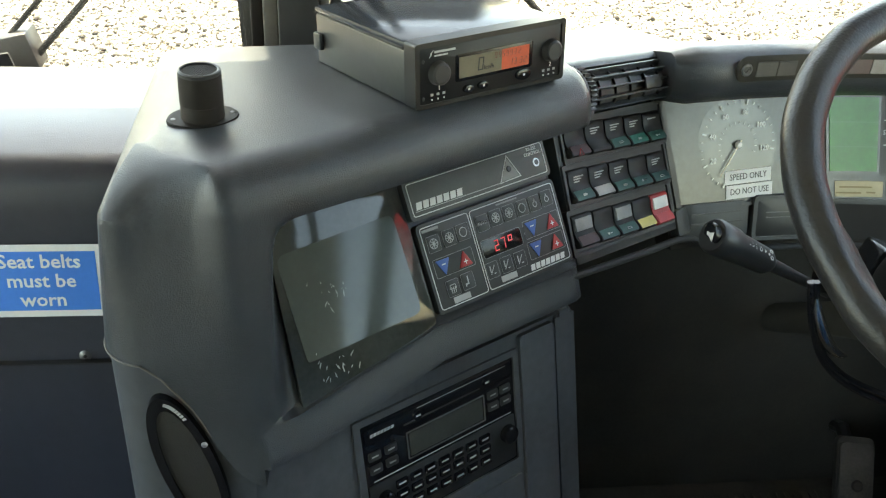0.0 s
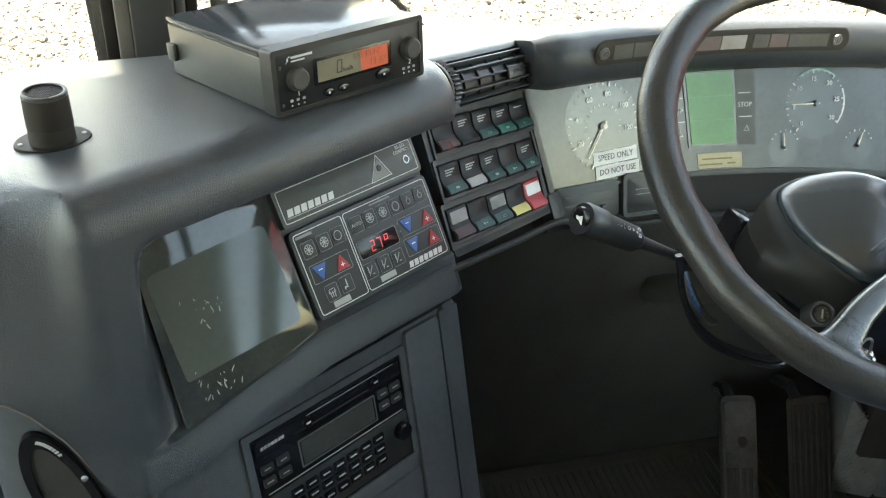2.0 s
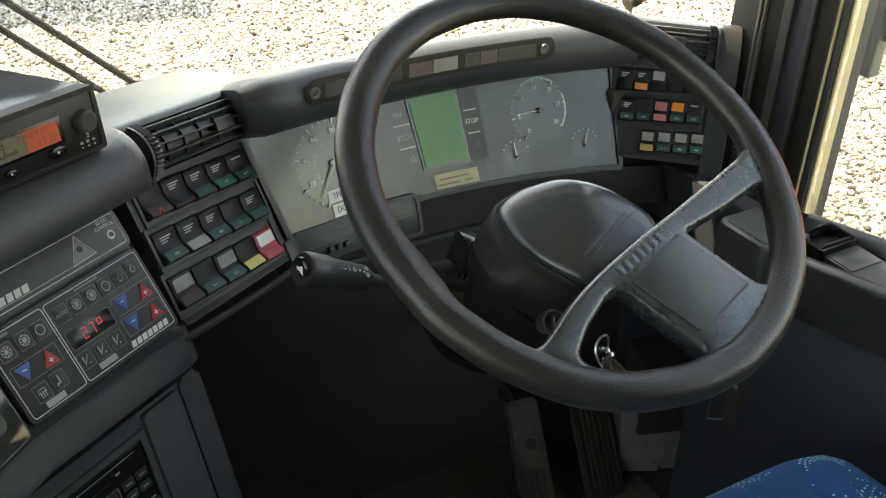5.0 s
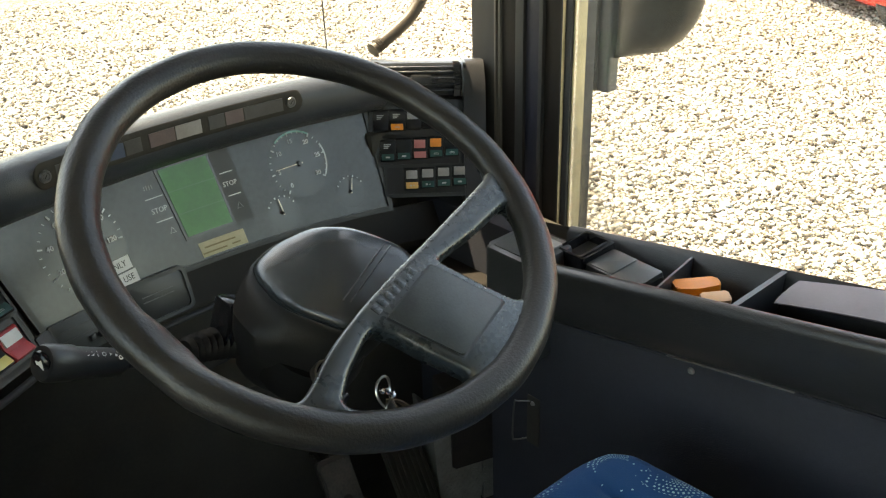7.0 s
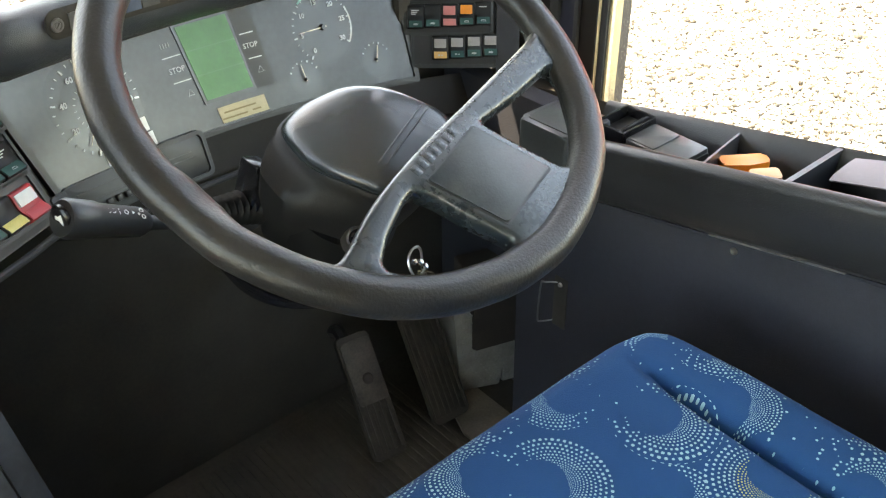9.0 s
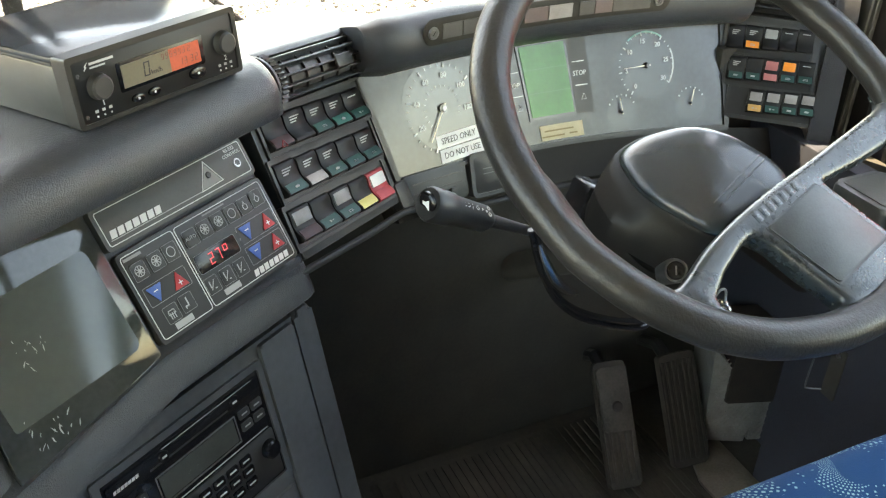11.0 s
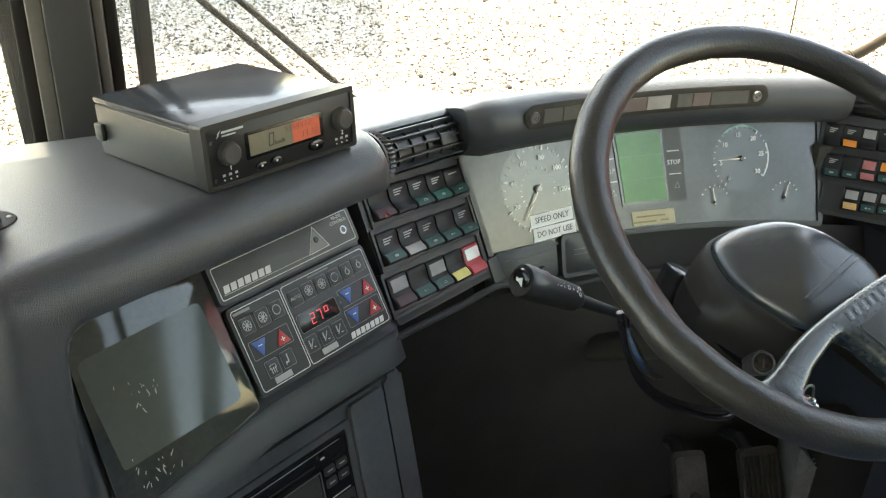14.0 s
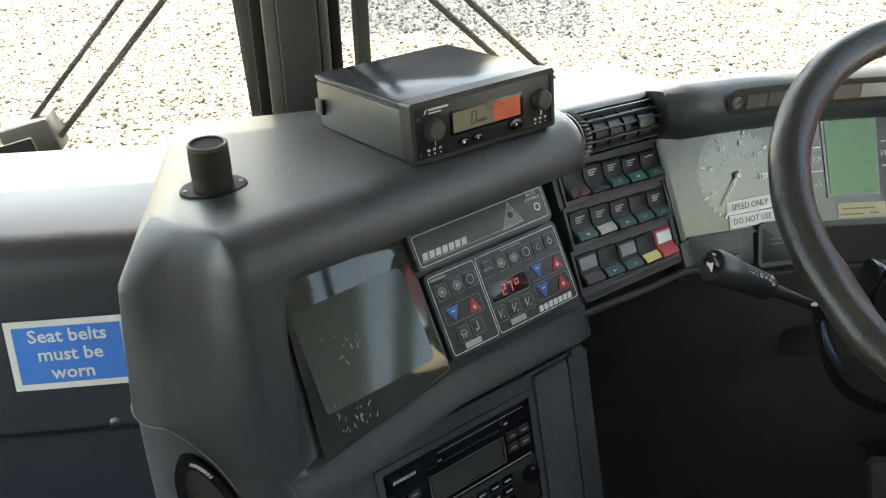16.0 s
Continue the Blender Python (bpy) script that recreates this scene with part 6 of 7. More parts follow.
def rocker(m, x, y, w, h, lens=None, top=None, marks=2, body=None, tall_lens=False):
    k = h / 0.032
    t = thing("rocker_switch", m @ Vector((x, y - h, 0)), "black rocker switch" + (" with a " + {"M_TEAL": "teal", "M_RED": "red", "M_YELLOW": "yellow", "M_ORANGE": "orange", "M_REDPALE": "faded red", "M_DARKLENS": "dark red", "M_LENS": "pale"}.get(lens[0], "small") + " lens" if lens else " with a plain face") + " in the switch bank", "switch", "dashboard rocker switches")
    rings = []
    for xx, s in ((x, 0.9), (x + 0.0008, 1.0), (x + w - 0.0008, 1.0), (x + w, 0.9)):
        rings.append([m @ Vector((xx, y + py * k, pz * s if pz > 0 else pz)) for py, pz in ROCK])
    part("rocker", loft(rings), body or M_ROCKER, t, smooth=45)
    if lens:
        y0, y1 = (-0.0210, -0.0300)
        b = loft([[m @ Vector((xx, y + py * k, pz)) for py, pz in ((y0, 0.0058), ((y0 + y1) / 2, 0.0092), (y1, 0.0111), (y1, 0.0090), (y0, 0.0040))] for xx in (x + 0.0022, x + w - 0.0022)])
        part("lens", b, lens[1], t)
    if lens and lens[0] in ("M_TEAL", "M_ORANGE"):      # small white symbol on the lens
        zz = 0.0094
        shape = int(x * 9173) % 3
        yc = y - 0.0258 * k
        sl = Matrix.Translation((x + w / 2, yc, zz)) @ Matrix.Rotation(-0.60, 4, "X")
        b = (slab([(-0.004, -0.0012), (0.002, -0.0016), (0.004, 0.0004), (0.001, 0.0016), (-0.003, 0.0012)], -0.0003, 0.0005), outline([(-0.004, -0.0014), (0.004, -0.0014), (0.003, 0.0014), (-0.003, 0.0014)], 0.0007, -0.0003, 0.0005),
             join(box(-0.004, -0.001, -0.0012, 0.0012, -0.0003, 0.0005), box(0.001, 0.004, -0.0005, 0.0005, -0.0003, 0.0005)))[shape]
        part("symbol", moved(b, m @ sl), M_DIM, t)
    if top:
        part("top_lens", moved(slab(rect(x + 0.003, x + w - 0.003, y - 0.016 * k, y - 0.004 * k, 0.001), 0.0035, 0.0056, 0.0005), m), top, t)
    for i in range(marks + (marks == 2)):
        yy = y - (0.0075 + 0.0024 * i) * k
        part("marking", moved(box(x + w * 0.24, x + w * (0.72 - 0.1 * i), yy - 0.0007, yy + 0.0007, 0.0040, 0.0050 if i == 0 else 0.0043), m), M_DIM, t)
    return t


TEAL, REDL, YEL, ORA, PINK, DRED, PALE = (("M_TEAL", M_TEAL), ("M_RED", M_RED), ("M_YELLOW", M_YELLOW), ("M_ORANGE", M_ORANGE), ("M_REDPALE", M_REDPALE), ("M_DARKLENS", M_DARKLENS), ("M_LENS", M_LENS))


def switch_tray(m, x0, x1, y0, y1):
    part("switch_tray", moved(ring(rect(x0 - 0.004, x1 + 0.004, y0 - 0.004, y1 + 0.004, 0.003), rect(x0, x1, y0, y1, 0.002), -0.006, 0.0030), m), M_DASH2, dash)
    part("tray_floor", moved(slab(rect(x0, x1, y0, y1, 0.002), -0.010, 0.0006), m), M_BLACK, dash)


for (x0, y0), row in (((0.002, 0.006), ((DRED, None, 0), (None, None, 2), (TEAL, None, 2), (("M_TEAL", M_TEALLIT), None, 2), (TEAL, None, 1))),
                      ((-0.005, -0.044), ((TEAL, None, 2), (PALE, None, 2), (TEAL, None, 3), (TEAL, None, 0), (TEAL, None, 2))),
                      ((-0.012, -0.094), ((DRED, M_LENSGREY, 0), (TEAL, None, 0), (TEAL, M_LENSGREY, 0), (YEL, None, 0), (REDL, M_PAPER, 0)))):
    switch_tray(SW, x0 - 0.002, x0 + 0.190, y0 - 0.043, y0 + 0.002)
    for i, (lens, top, marks) in enumerate(row):
        rocker(SW, x0 + 0.0375 * i, y0 - 0.0012 * i, 0.0350, 0.0375, lens, top, marks, M_REDSW if lens is REDL else None)
part("hazard_mark", moved(outline([(0.012, -0.0305), (0.022, -0.0305), (0.017, -0.0225)], 0.0009, 0.0112, 0.0118), SW), M_RED, dash, "red hazard triangle")
for (x0, y0), row in (((0.008, -0.006), ((None, None, 2), (ORA, None, 2), (None, M_LENSGREY, 0), (None, None, 1), (None, None, 1))),
                      ((0.018, -0.053), ((TEAL, None, 2), (TEAL, None, 0), (PINK, M_REDPALE, 0), (TEAL, M_ORANGE, 0), (TEAL, None, 1))),
                      ((0.030, -0.101), (None, (("M_ORANGE", M_AMBER), M_LENS, 0), (TEAL, M_LENS, 0), (TEAL, M_LENS, 0), (TEAL, M_LENS, 0)))):
    w = 0.0262
    switch_tray(RS, x0 - 0.002, x0 + w * 5 - 0.002, y0 - 0.041, y0 + 0.002)
    for i, s in enumerate(row):
        if s:
            rocker(RS, x0 + w * i, y0 + 0.0015 * i, w - 0.002, 0.036, *s)

# ---- small things under the instruments ----
ash = thing("ashtray", cl(0.27, 1.2), "black flap with a rounded frame below the instruments", "ashtray")
AF = cl_frame(0.275, 1.17, 0.004)
part("frame", moved(ring(rect(-0.052, 0.046, -0.030, 0.032, 0.010), rect(-0.046, 0.040, -0.025, 0.026, 0.007), -0.010, 0.004), AF), M_DASH2, ash)
part("flap", moved(slab(rect(-0.046, 0.040, -0.025, 0.026, 0.007), -0.010, 0.002, 0.002), AF), M_BLACK, ash)
for y in (0.008, 0.001):
    part("groove", moved(box(-0.030, 0.020, y - 0.0006, y + 0.0006, 0.0016, 0.0026), AF), M_DIMMER, ash)
heat = thing("slider_control", cl(0.08, 1.2), "black panel with slider knobs below the instruments", "control panel")
HF = cl_frame(0.075, 1.17, 0.002)
part("plate", moved(slab(rect(-0.050, 0.060, -0.024, 0.026, 0.005), -0.010, 0.002, 0.002), HF), M_DASH2, heat)
for y in (0.012, -0.001):
    part("track", moved(box(-0.035, 0.050, y - 0.001, y + 0.001, 0.0018, 0.0026), HF), M_BLACK, heat)
for x in (0.002, 0.016, 0.030):
    part("knob", moved(box(x - 0.004, x + 0.004, -0.014, -0.006, 0.001, 0.007, 0.001), HF), M_BLACK, heat)
cub = thing("switch_block", SW @ Vector((0.19, -0.14, 0)), "small blank block beside the slider panel", "blank cover")
part("cover", moved(slab(rect(0.186, 0.212, -0.160, -0.128, 0.003), -0.01, 0.003, 0.0015), SW), M_DASH2, cub)
part("dash_lower_edge", tube(smooth_path([SW @ Vector((-0.03, -0.160, 0.0)), SW @ Vector((0.10, -0.163, 0.004)), SW @ Vector((0.20, -0.166, 0.004)), cl(0.10, 1.44), cl(0.5, 1.46), cl(1.0, 1.46)], 8), 0.0045, 10), M_RUBBER, dash, "rounded lower edge of the dashboard")

# ---- driver's side tray and panel ----
tray = thing("side_tray", (0.43, -0.3, 0.0), "dark side panel with a divided storage tray under the window", "tray")
LIP = lambda y: 0.6165 - 0.188 * max(y, -1.2)


def tray_z(x, y):
    k = (x - 0.36) / (0.50 - 0.36)
    return LIP(y) * (1 - k) + SILL(y) * k


def tray_sweep(prof, y0=0.07, y1=-1.2, n=8, smooth=40):
    rings = []
    for i in range(n + 1):
        y = y0 + (y1 - y0) * i / n
        rings.append([Vector((x, y, tray_z(x, y) + dz)) for x, dz in prof])
    return loft(rings, True, True)


part("tray_body", tray_sweep([(0.504, 0.004), (0.498, 0.006), (0.490, 0.0), (0.482, -0.055), (0.386, -0.060), (0.379, -0.006), (0.375, -0.001), (0.370, 0.001), (0.364, 0.000), (0.359, -0.005), (0.357, -0.012), (0.359, -0.04), (0.364, -0.066), (0.374, -0.090), (0.382, -0.098), (0.504, -0.098)]), M_TRAY, tray, smooth=50)
part("side_panel", tray_sweep([(0.504, -0.100), (0.386, -0.101), (0.391, -0.108), (0.397, -0.75), (0.504, -0.75)], y0=0.135), M_CARPET, tray, "dark blue cloth panel below the tray")
part("front_side_panel", box(0.462, 0.502, 0.072, 0.398, 0.0, 0.575, 0.004), M_CARPET, tray, "dark blue cloth panel beside the pedals")
# the seam's bright highlight, made as a thin pale strip
part("seam_trim", tray_sweep([(0.383, -0.0985), (0.3795, -0.0992), (0.381, -0.1003), (0.386, -0.1003)], -0.190, -0.36, 4), M_LENSGREY, tray, "pale strip drawn for the highlight along the seam")


def divider(y, lean, thick, rise):
    b = loft([[Vector((x, y + lean * k + d, tray_z(x, y) - dz)) for d, dz in ((-0.004, 0.058), (-thick, top), (thick, top), (0.004, 0.058))] for k, x, top in ((0, 0.374, 0.003), (1, 0.494, rise))])
    part("divider", b, M_TRAY, tray)


divider(-0.170, 0.025, 0.0015, 0.004)
divider(-0.275, 0.002, 0.0035, -0.005)
rv = thing("panel_stud", (0.396, -0.165, 0.515), "small round metal stud in the side panel", "stud")
part("head", lathe([(0, 0.004), (0.003, 0.0035), (0.0048, 0.001), (0.005, 0)], 16, frame_of((0.3912, -0.222, 0.5385), (0, -1, 0), (0, 0, 1))), M_STEEL, rv)
hook = thing("pull_handle", (0.392, 0.09, 0.25), "thin bent wire handle on the dark side panel", "handle")
part("wire", tube(smooth_path([(0.394, 0.045, 0.345), (0.382, 0.066, 0.340), (0.379, 0.072, 0.334), (0.379, 0.075, 0.268), (0.382, 0.070, 0.262), (0.394, 0.052, 0.270)], 5), 0.0014, 8), M_STEELDARK, hook)
part("bracket", box(0.3905, 0.398, 0.030, 0.056, 0.262, 0.355, 0.002), M_VOID, hook)
part("screw", lathe([(0, 0.004), (0.003, 0.003), (0.004, 0)], 10, frame_of((0.3905, 0.043, 0.343), (0, -1, 0), (0, 0, 1))), M_STEEL, hook)

# things lying in the tray
binn = thing("cup_box", (0.36, 0.05, 0.60), "grey plastic box with rounded corners ending the tray", "box")
bz = LIP(0.03)
part("body", moved(join(slab(rect(-0.040, 0.050, -0.046, 0.048, 0.012, 5), -0.16, 0.003, 0.006, 3)), Matrix.Translation((0.388, 0.058, bz))), M_GREYBOX, binn, smooth=50)
part("insert", moved(slab(rect(-0.030, 0.041, -0.036, 0.039, 0.006), 0.001, 0.0045, 0.001), Matrix.Translation((0.388, 0.058, bz))), M_GREYLID, binn)
part("label_plate", moved(slab(rect(0.012, 0.038, -0.034, -0.006, 0.003), 0.004, 0.0058), Matrix.Translation((0.388, 0.058, bz))), M_LENSGREY, binn)
hold = thing("card_holder", (0.41, -0.08, 0.62), "black plastic holder lying tilted in the tray", "holder")
HM = Matrix.Translation((0.434, -0.049, 0.611)) @ Matrix.Rotation(radians(-8.5), 4, "Z") @ Matrix.Rotation(radians(-4), 4, "X") @ Matrix.Rotation(radians(-8), 4, "Y") @ Matrix.Diagonal((0.76, 0.84, 1, 1))
part("tray_base", moved(slab(rounded([(-0.034, -0.098), (0.034, -0.098), (0.040, 0.085), (-0.036, 0.085)], 0.006), -0.042, -0.002, 0.002), HM), M_BLACK, hold)
part("rim", moved(ring(rect(-0.038, 0.041, 0.018, 0.086, 0.006), rect(-0.033, 0.036, 0.023, 0.081, 0.004), -0.02, 0.012), HM), M_GLOSS, hold)
part("cross_bar", moved(box(-0.034, 0.036, 0.030, 0.037, 0.0, 0.011, 0.002), HM), M_GLOSS, hold)
part("hollow", moved(slab(rect(-0.033, 0.036, 0.038, 0.081), -0.019, -0.008), HM), M_BLACK, hold)
part("lid", moved(slab(rounded([(-0.034, -0.096), (0.033, -0.096), (0.036, 0.018), (-0.034, 0.018)], 0.004), -0.003, 0.004, 0.0015), HM), M_GREYLID, hold, "worn grey lid")
part("lid_step", moved(slab(rect(-0.030, 0.032, -0.040, 0.014, 0.003), 0.003, 0.0055, 0.001), HM), M_GREYLID, hold)
org = thing("tape_dispenser", (0.405, -0.215, 0.60), "orange plastic tool lying in the tray", "tool")
OM = Matrix.Translation((0.4425, -0.1845, tray_z(0.44, -0.184) - 0.040)) @ Matrix.Rotation(radians(-36), 4, "Z")
part("top", moved(slab(rounded([(-0.030, -0.012), (0.0, -0.016), (0.030, -0.010), (0.030, 0.012), (-0.030, 0.012)], 0.005), 0.016, 0.026, 0.003), OM), M_ORANGE, org)
part("grip", moved(box(-0.026, 0.026, -0.009, 0.009, -0.026, 0.017, 0.002), OM), M_ORANGEDARK, org, "ribbed orange grip")
for i in range(6):
    part("rib", moved(box(-0.024 + 0.009 * i, -0.020 + 0.009 * i, -0.0105, 0.0105, -0.02, 0.014, 0.001), OM), M_ORANGEDARK, org)
org2 = thing("plastic_clip", (0.39, -0.24, 0.60), "small pale orange plastic clip lying in the tray", "clip")
part("plate", moved(slab(rect(-0.018, 0.018, -0.009, 0.009, 0.003), -0.010, 0.006, 0.002), Matrix.Translation((0.420, -0.226, tray_z(0.42, -0.226) - 0.022)) @ Matrix.Rotation(radians(-36), 4, "Z") @ Matrix.Rotation(radians(14), 4, "X")), M_PEACH, org2)
sheet = thing("plastic_cover", (0.43, -0.42, 0.62), "mauve grey curved plastic sheet lying in the tray", "cover")
rings = []
for i in range(15):
    y = -0.296 - 0.020 * i
    d = math.sin(math.pi * i / 14)
    z = tray_z(0.43, y) - 0.008 + 0.010 * d
    rings.append([Vector((x, y, z + h)) for x, h in ((0.424 + 0.006 * (1 - d), -0.004), (0.438, 0.0), (0.466, 0.003), (0.486, 0.003), (0.486, 0.001), (0.466, 0.001), (0.438, -0.002), (0.425 + 0.006 * (1 - d), -0.006))])
part("sheet", loft(rings), M_PURPLE, sheet, smooth=60)

# ---- pillars ----
pil = thing("door_pillar", (SIDE_X, 0.18, 0.6), "dark front pillar with rubber window seals and a cream edge", "pillar", kind="structure")
for nm, y0, y1, x0, mt in (("pillar_trim", 0.301, 0.355, 0.570, M_POST), ("pillar_bead", 0.296, 0.3005, 0.566, M_POSTEDGE), ("pillar_groove", 0.292, 0.2955, 0.580, M_BLACK), ("pillar_bead", 0.288, 0.2915, 0.567, M_POSTEDGE), ("pillar_face", 0.256, 0.2875, 0.572, M_BROWN), ("pillar_face", 0.238, 0.2555, 0.568, M_POST),
                           ("pillar_rib", 0.205, 0.2375, 0.574, M_POSTDARK), ("pillar_bead", 0.1965, 0.2045, 0.566, M_POST), ("pillar_face", 0.161, 0.196, 0.572, M_BROWN), ("window_seal", 0.1565, 0.1605, 0.566, M_RUBBER), ("seal_lip", 0.1545, 0.1562, 0.564, M_CREAM), ("window_seal", 0.1415, 0.154, 0.568, M_RUBBER), ("seal_edge", 0.136, 0.141, 0.572, M_CREAM)):
    part(nm, box(x0, 0.597 if nm == "seal_edge" else SIDE_X + 0.12, y0, y1, 0.40, 1.84, 0.0012, 2), mt, pil)
part("pillar_foot", box(SIDE_X + 0.003, SIDE_X + 0.062, 0.10, 0.36, 0.40, 0.555, 0.004), M_VOID, pil)
post = thing("windscreen_post", (-0.70, WS_Y, 0.7), "grey centre post between the two windscreens", "post", kind="structure")
for nm, x0, x1, y0, mt in (("post_trim", -0.722, -0.668, WS_Y - 0.05, M_POST), ("post_edge", -0.7425, -0.7225, WS_Y - 0.035, M_POSTEDGE), ("post_edge", -0.6675, -0.654, WS_Y - 0.035, M_POSTEDGE), ("post_seal", -0.760, -0.743, WS_Y - 0.02, M_BROWN), ("post_seal", -0.6535, -0.638, WS_Y - 0.02, M_BROWN)):
    part(nm, box(x0, x1, y0, WS_Y + 0.03, 0.6, 1.62, 0.003, 3), mt, post)

# ---- seat ----
def cloth():
    m = material("patterned_cloth", (0.016, 0.075, 0.30), 0.9, spec=0.15, grain=0.5, grain_size=700)
    nt = m.node_tree
    link, b = nt.links.new, nt.nodes["Principled BSDF"]
    co = nt.nodes.new("ShaderNodeTexCoord").outputs["Object"]

    def node(kind, **inp):
        n = nt.nodes.new("ShaderNode" + kind)
        for k, v in inp.items():
            n.inputs[k].default_value = v
        return n

    def math_(op, a, b_=None, c=None):
        n = nt.nodes.new("ShaderNodeMath")
        n.operation = op
        for i, v in enumerate((a, b_, c)):
            if v is None:
                continue
            if isinstance(v, (int, float)):
                n.inputs[i].default_value = v
            else:
                link(v, n.inputs[i])
        return n.outputs[0]

    flat = node("Mapping")
    flat.inputs["Scale"].default_value = (1, 1, 0.35)
    link(co, flat.inputs["Vector"])
    def swirls(scale, shift, dots_round, thick, size):
        """Discs scattered over the cloth, each a crescent of dots on rings; gives where there is a dot and where it is yellowish."""
        mv = node("Mapping")
        mv.inputs["Location"].default_value = (*shift, 0)
        link(flat.outputs[0], mv.inputs["Vector"])
        big = node("TexVoronoi", Scale=scale, Randomness=0.22)
        big.voronoi_dimensions = "2D"
        link(mv.outputs[0], big.inputs["Vector"])
        off = nt.nodes.new("ShaderNodeVectorMath")
        off.operation = "SUBTRACT"
        link(mv.outputs[0], off.inputs[0])
        link(big.outputs["Position"], off.inputs[1])
        sep = nt.nodes.new("ShaderNodeSeparateXYZ")
        link(off.outputs[0], sep.inputs[0])
        sx, sy = sep.outputs[0], sep.outputs[1]
        ang = math_("ARCTAN2", sy, sx)
        col = nt.nodes.new("ShaderNodeSeparateColor")
        link(big.outputs["Color"], col.inputs[0])
        side = math_("COSINE", math_("ADD", ang, math_("MULTIPLY", col.outputs[0], 6.283)))
        rad = math_("MULTIPLY", math_("SQRT", math_("ADD", math_("MULTIPLY", sx, sx), math_("MULTIPLY", sy, sy))), scale)
        k = math_("DIVIDE", math_("ROUND", math_("MULTIPLY_ADD", col.outputs[1], 0.35 * dots_round, dots_round)), 6.2832)
        u = math_("MULTIPLY", math_("LOGARITHM", rad, 2.71828), k)
        row = math_("FLOOR", u)
        v = math_("ADD", math_("MULTIPLY", ang, k), math_("MULTIPLY", math_("MODULO", row, 2.0), 0.5))
        fu, fv = math_("SUBTRACT", math_("FRACT", u), 0.5), math_("SUBTRACT", math_("FRACT", v), 0.5)
        dd = math_("ADD", math_("MULTIPLY", math_("MAXIMUM", math_("ABSOLUTE", fu), math_("ABSOLUTE", fv)), 0.7), math_("MULTIPLY", math_("ADD", math_("ABSOLUTE", fu), math_("ABSOLUTE", fv)), 0.25))
        seed = nt.nodes.new("ShaderNodeCombineXYZ")
        link(row, seed.inputs[0])
        link(math_("FLOOR", v), seed.inputs[1])
        link(col.outputs[0], seed.inputs[2])
        wn = nt.nodes.new("ShaderNodeTexWhiteNoise")
        link(seed.outputs[0], wn.inputs["Vector"])
        dots = math_("LESS_THAN", dd, math_("MULTIPLY_ADD", wn.outputs["Value"], 0.10, 0.20))
        outer = math_("MULTIPLY_ADD", col.outputs[2], 0.06, size)
        inner = math_("MULTIPLY_ADD", side, -thick, size * 0.30 + thick * 0.75)
        band = math_("MULTIPLY", math_("GREATER_THAN", rad, inner), math_("LESS_THAN", rad, outer))
        keep = math_("GREATER_THAN", math_("MULTIPLY_ADD", side, 0.95, 1.05), wn.outputs["Value"])
        yellow = math_("MULTIPLY", math_("GREATER_THAN", col.outputs[2], 0.66), math_("LESS_THAN", rad, size * 0.62))
        return math_("MULTIPLY", math_("MULTIPLY", band, keep), dots), yellow, math_("LESS_THAN", rad, outer)

    one, y_one, disc = swirls(7.2, (0.02, 0.05), 46, 0.10, 0.41)
    two, y_two, _ = swirls(7.2, (0.02 + 0.5 / 7.2, 0.05 + 0.5 / 7.2), 42, 0.12, 0.29)
    final = math_("MAXIMUM", one, math_("MULTIPLY", two, math_("SUBTRACT", 1.0, disc)))
    warm = nt.nodes.new("ShaderNodeMix")
    warm.data_type = "RGBA"
    warm.inputs[6].default_value, warm.inputs[7].default_value = (0.23, 0.40, 0.43, 1), (0.44, 0.43, 0.17, 1)
    link(y_one, warm.inputs[0])
    nz = node("TexNoise", Scale=7.0, Detail=4.0)
    link(co, nz.inputs["Vector"])
    ground = nt.nodes.new("ShaderNodeMix")
    ground.data_type = "RGBA"
    ground.inputs[6].default_value, ground.inputs[7].default_value = (0.004, 0.042, 0.120, 1), (0.006, 0.062, 0.170, 1)
    link(nz.outputs["Fac"], ground.inputs[0])
    out = nt.nodes.new("ShaderNodeMix")
    out.data_type = "RGBA"
    link(final, out.inputs[0])
    link(ground.outputs[2], out.inputs[6])
    link(warm.outputs[2], out.inputs[7])
    link(out.outputs[2], b.inputs["Base Color"])
    b.inputs["Sheen Weight"].default_value = 0.04
    return m


M_CLOTH = cloth()
seat_ob = thing("driver_seat", (0, -0.45, 0), "driver's seat with a blue dotted swirl-patterned cloth cushion", "seat")


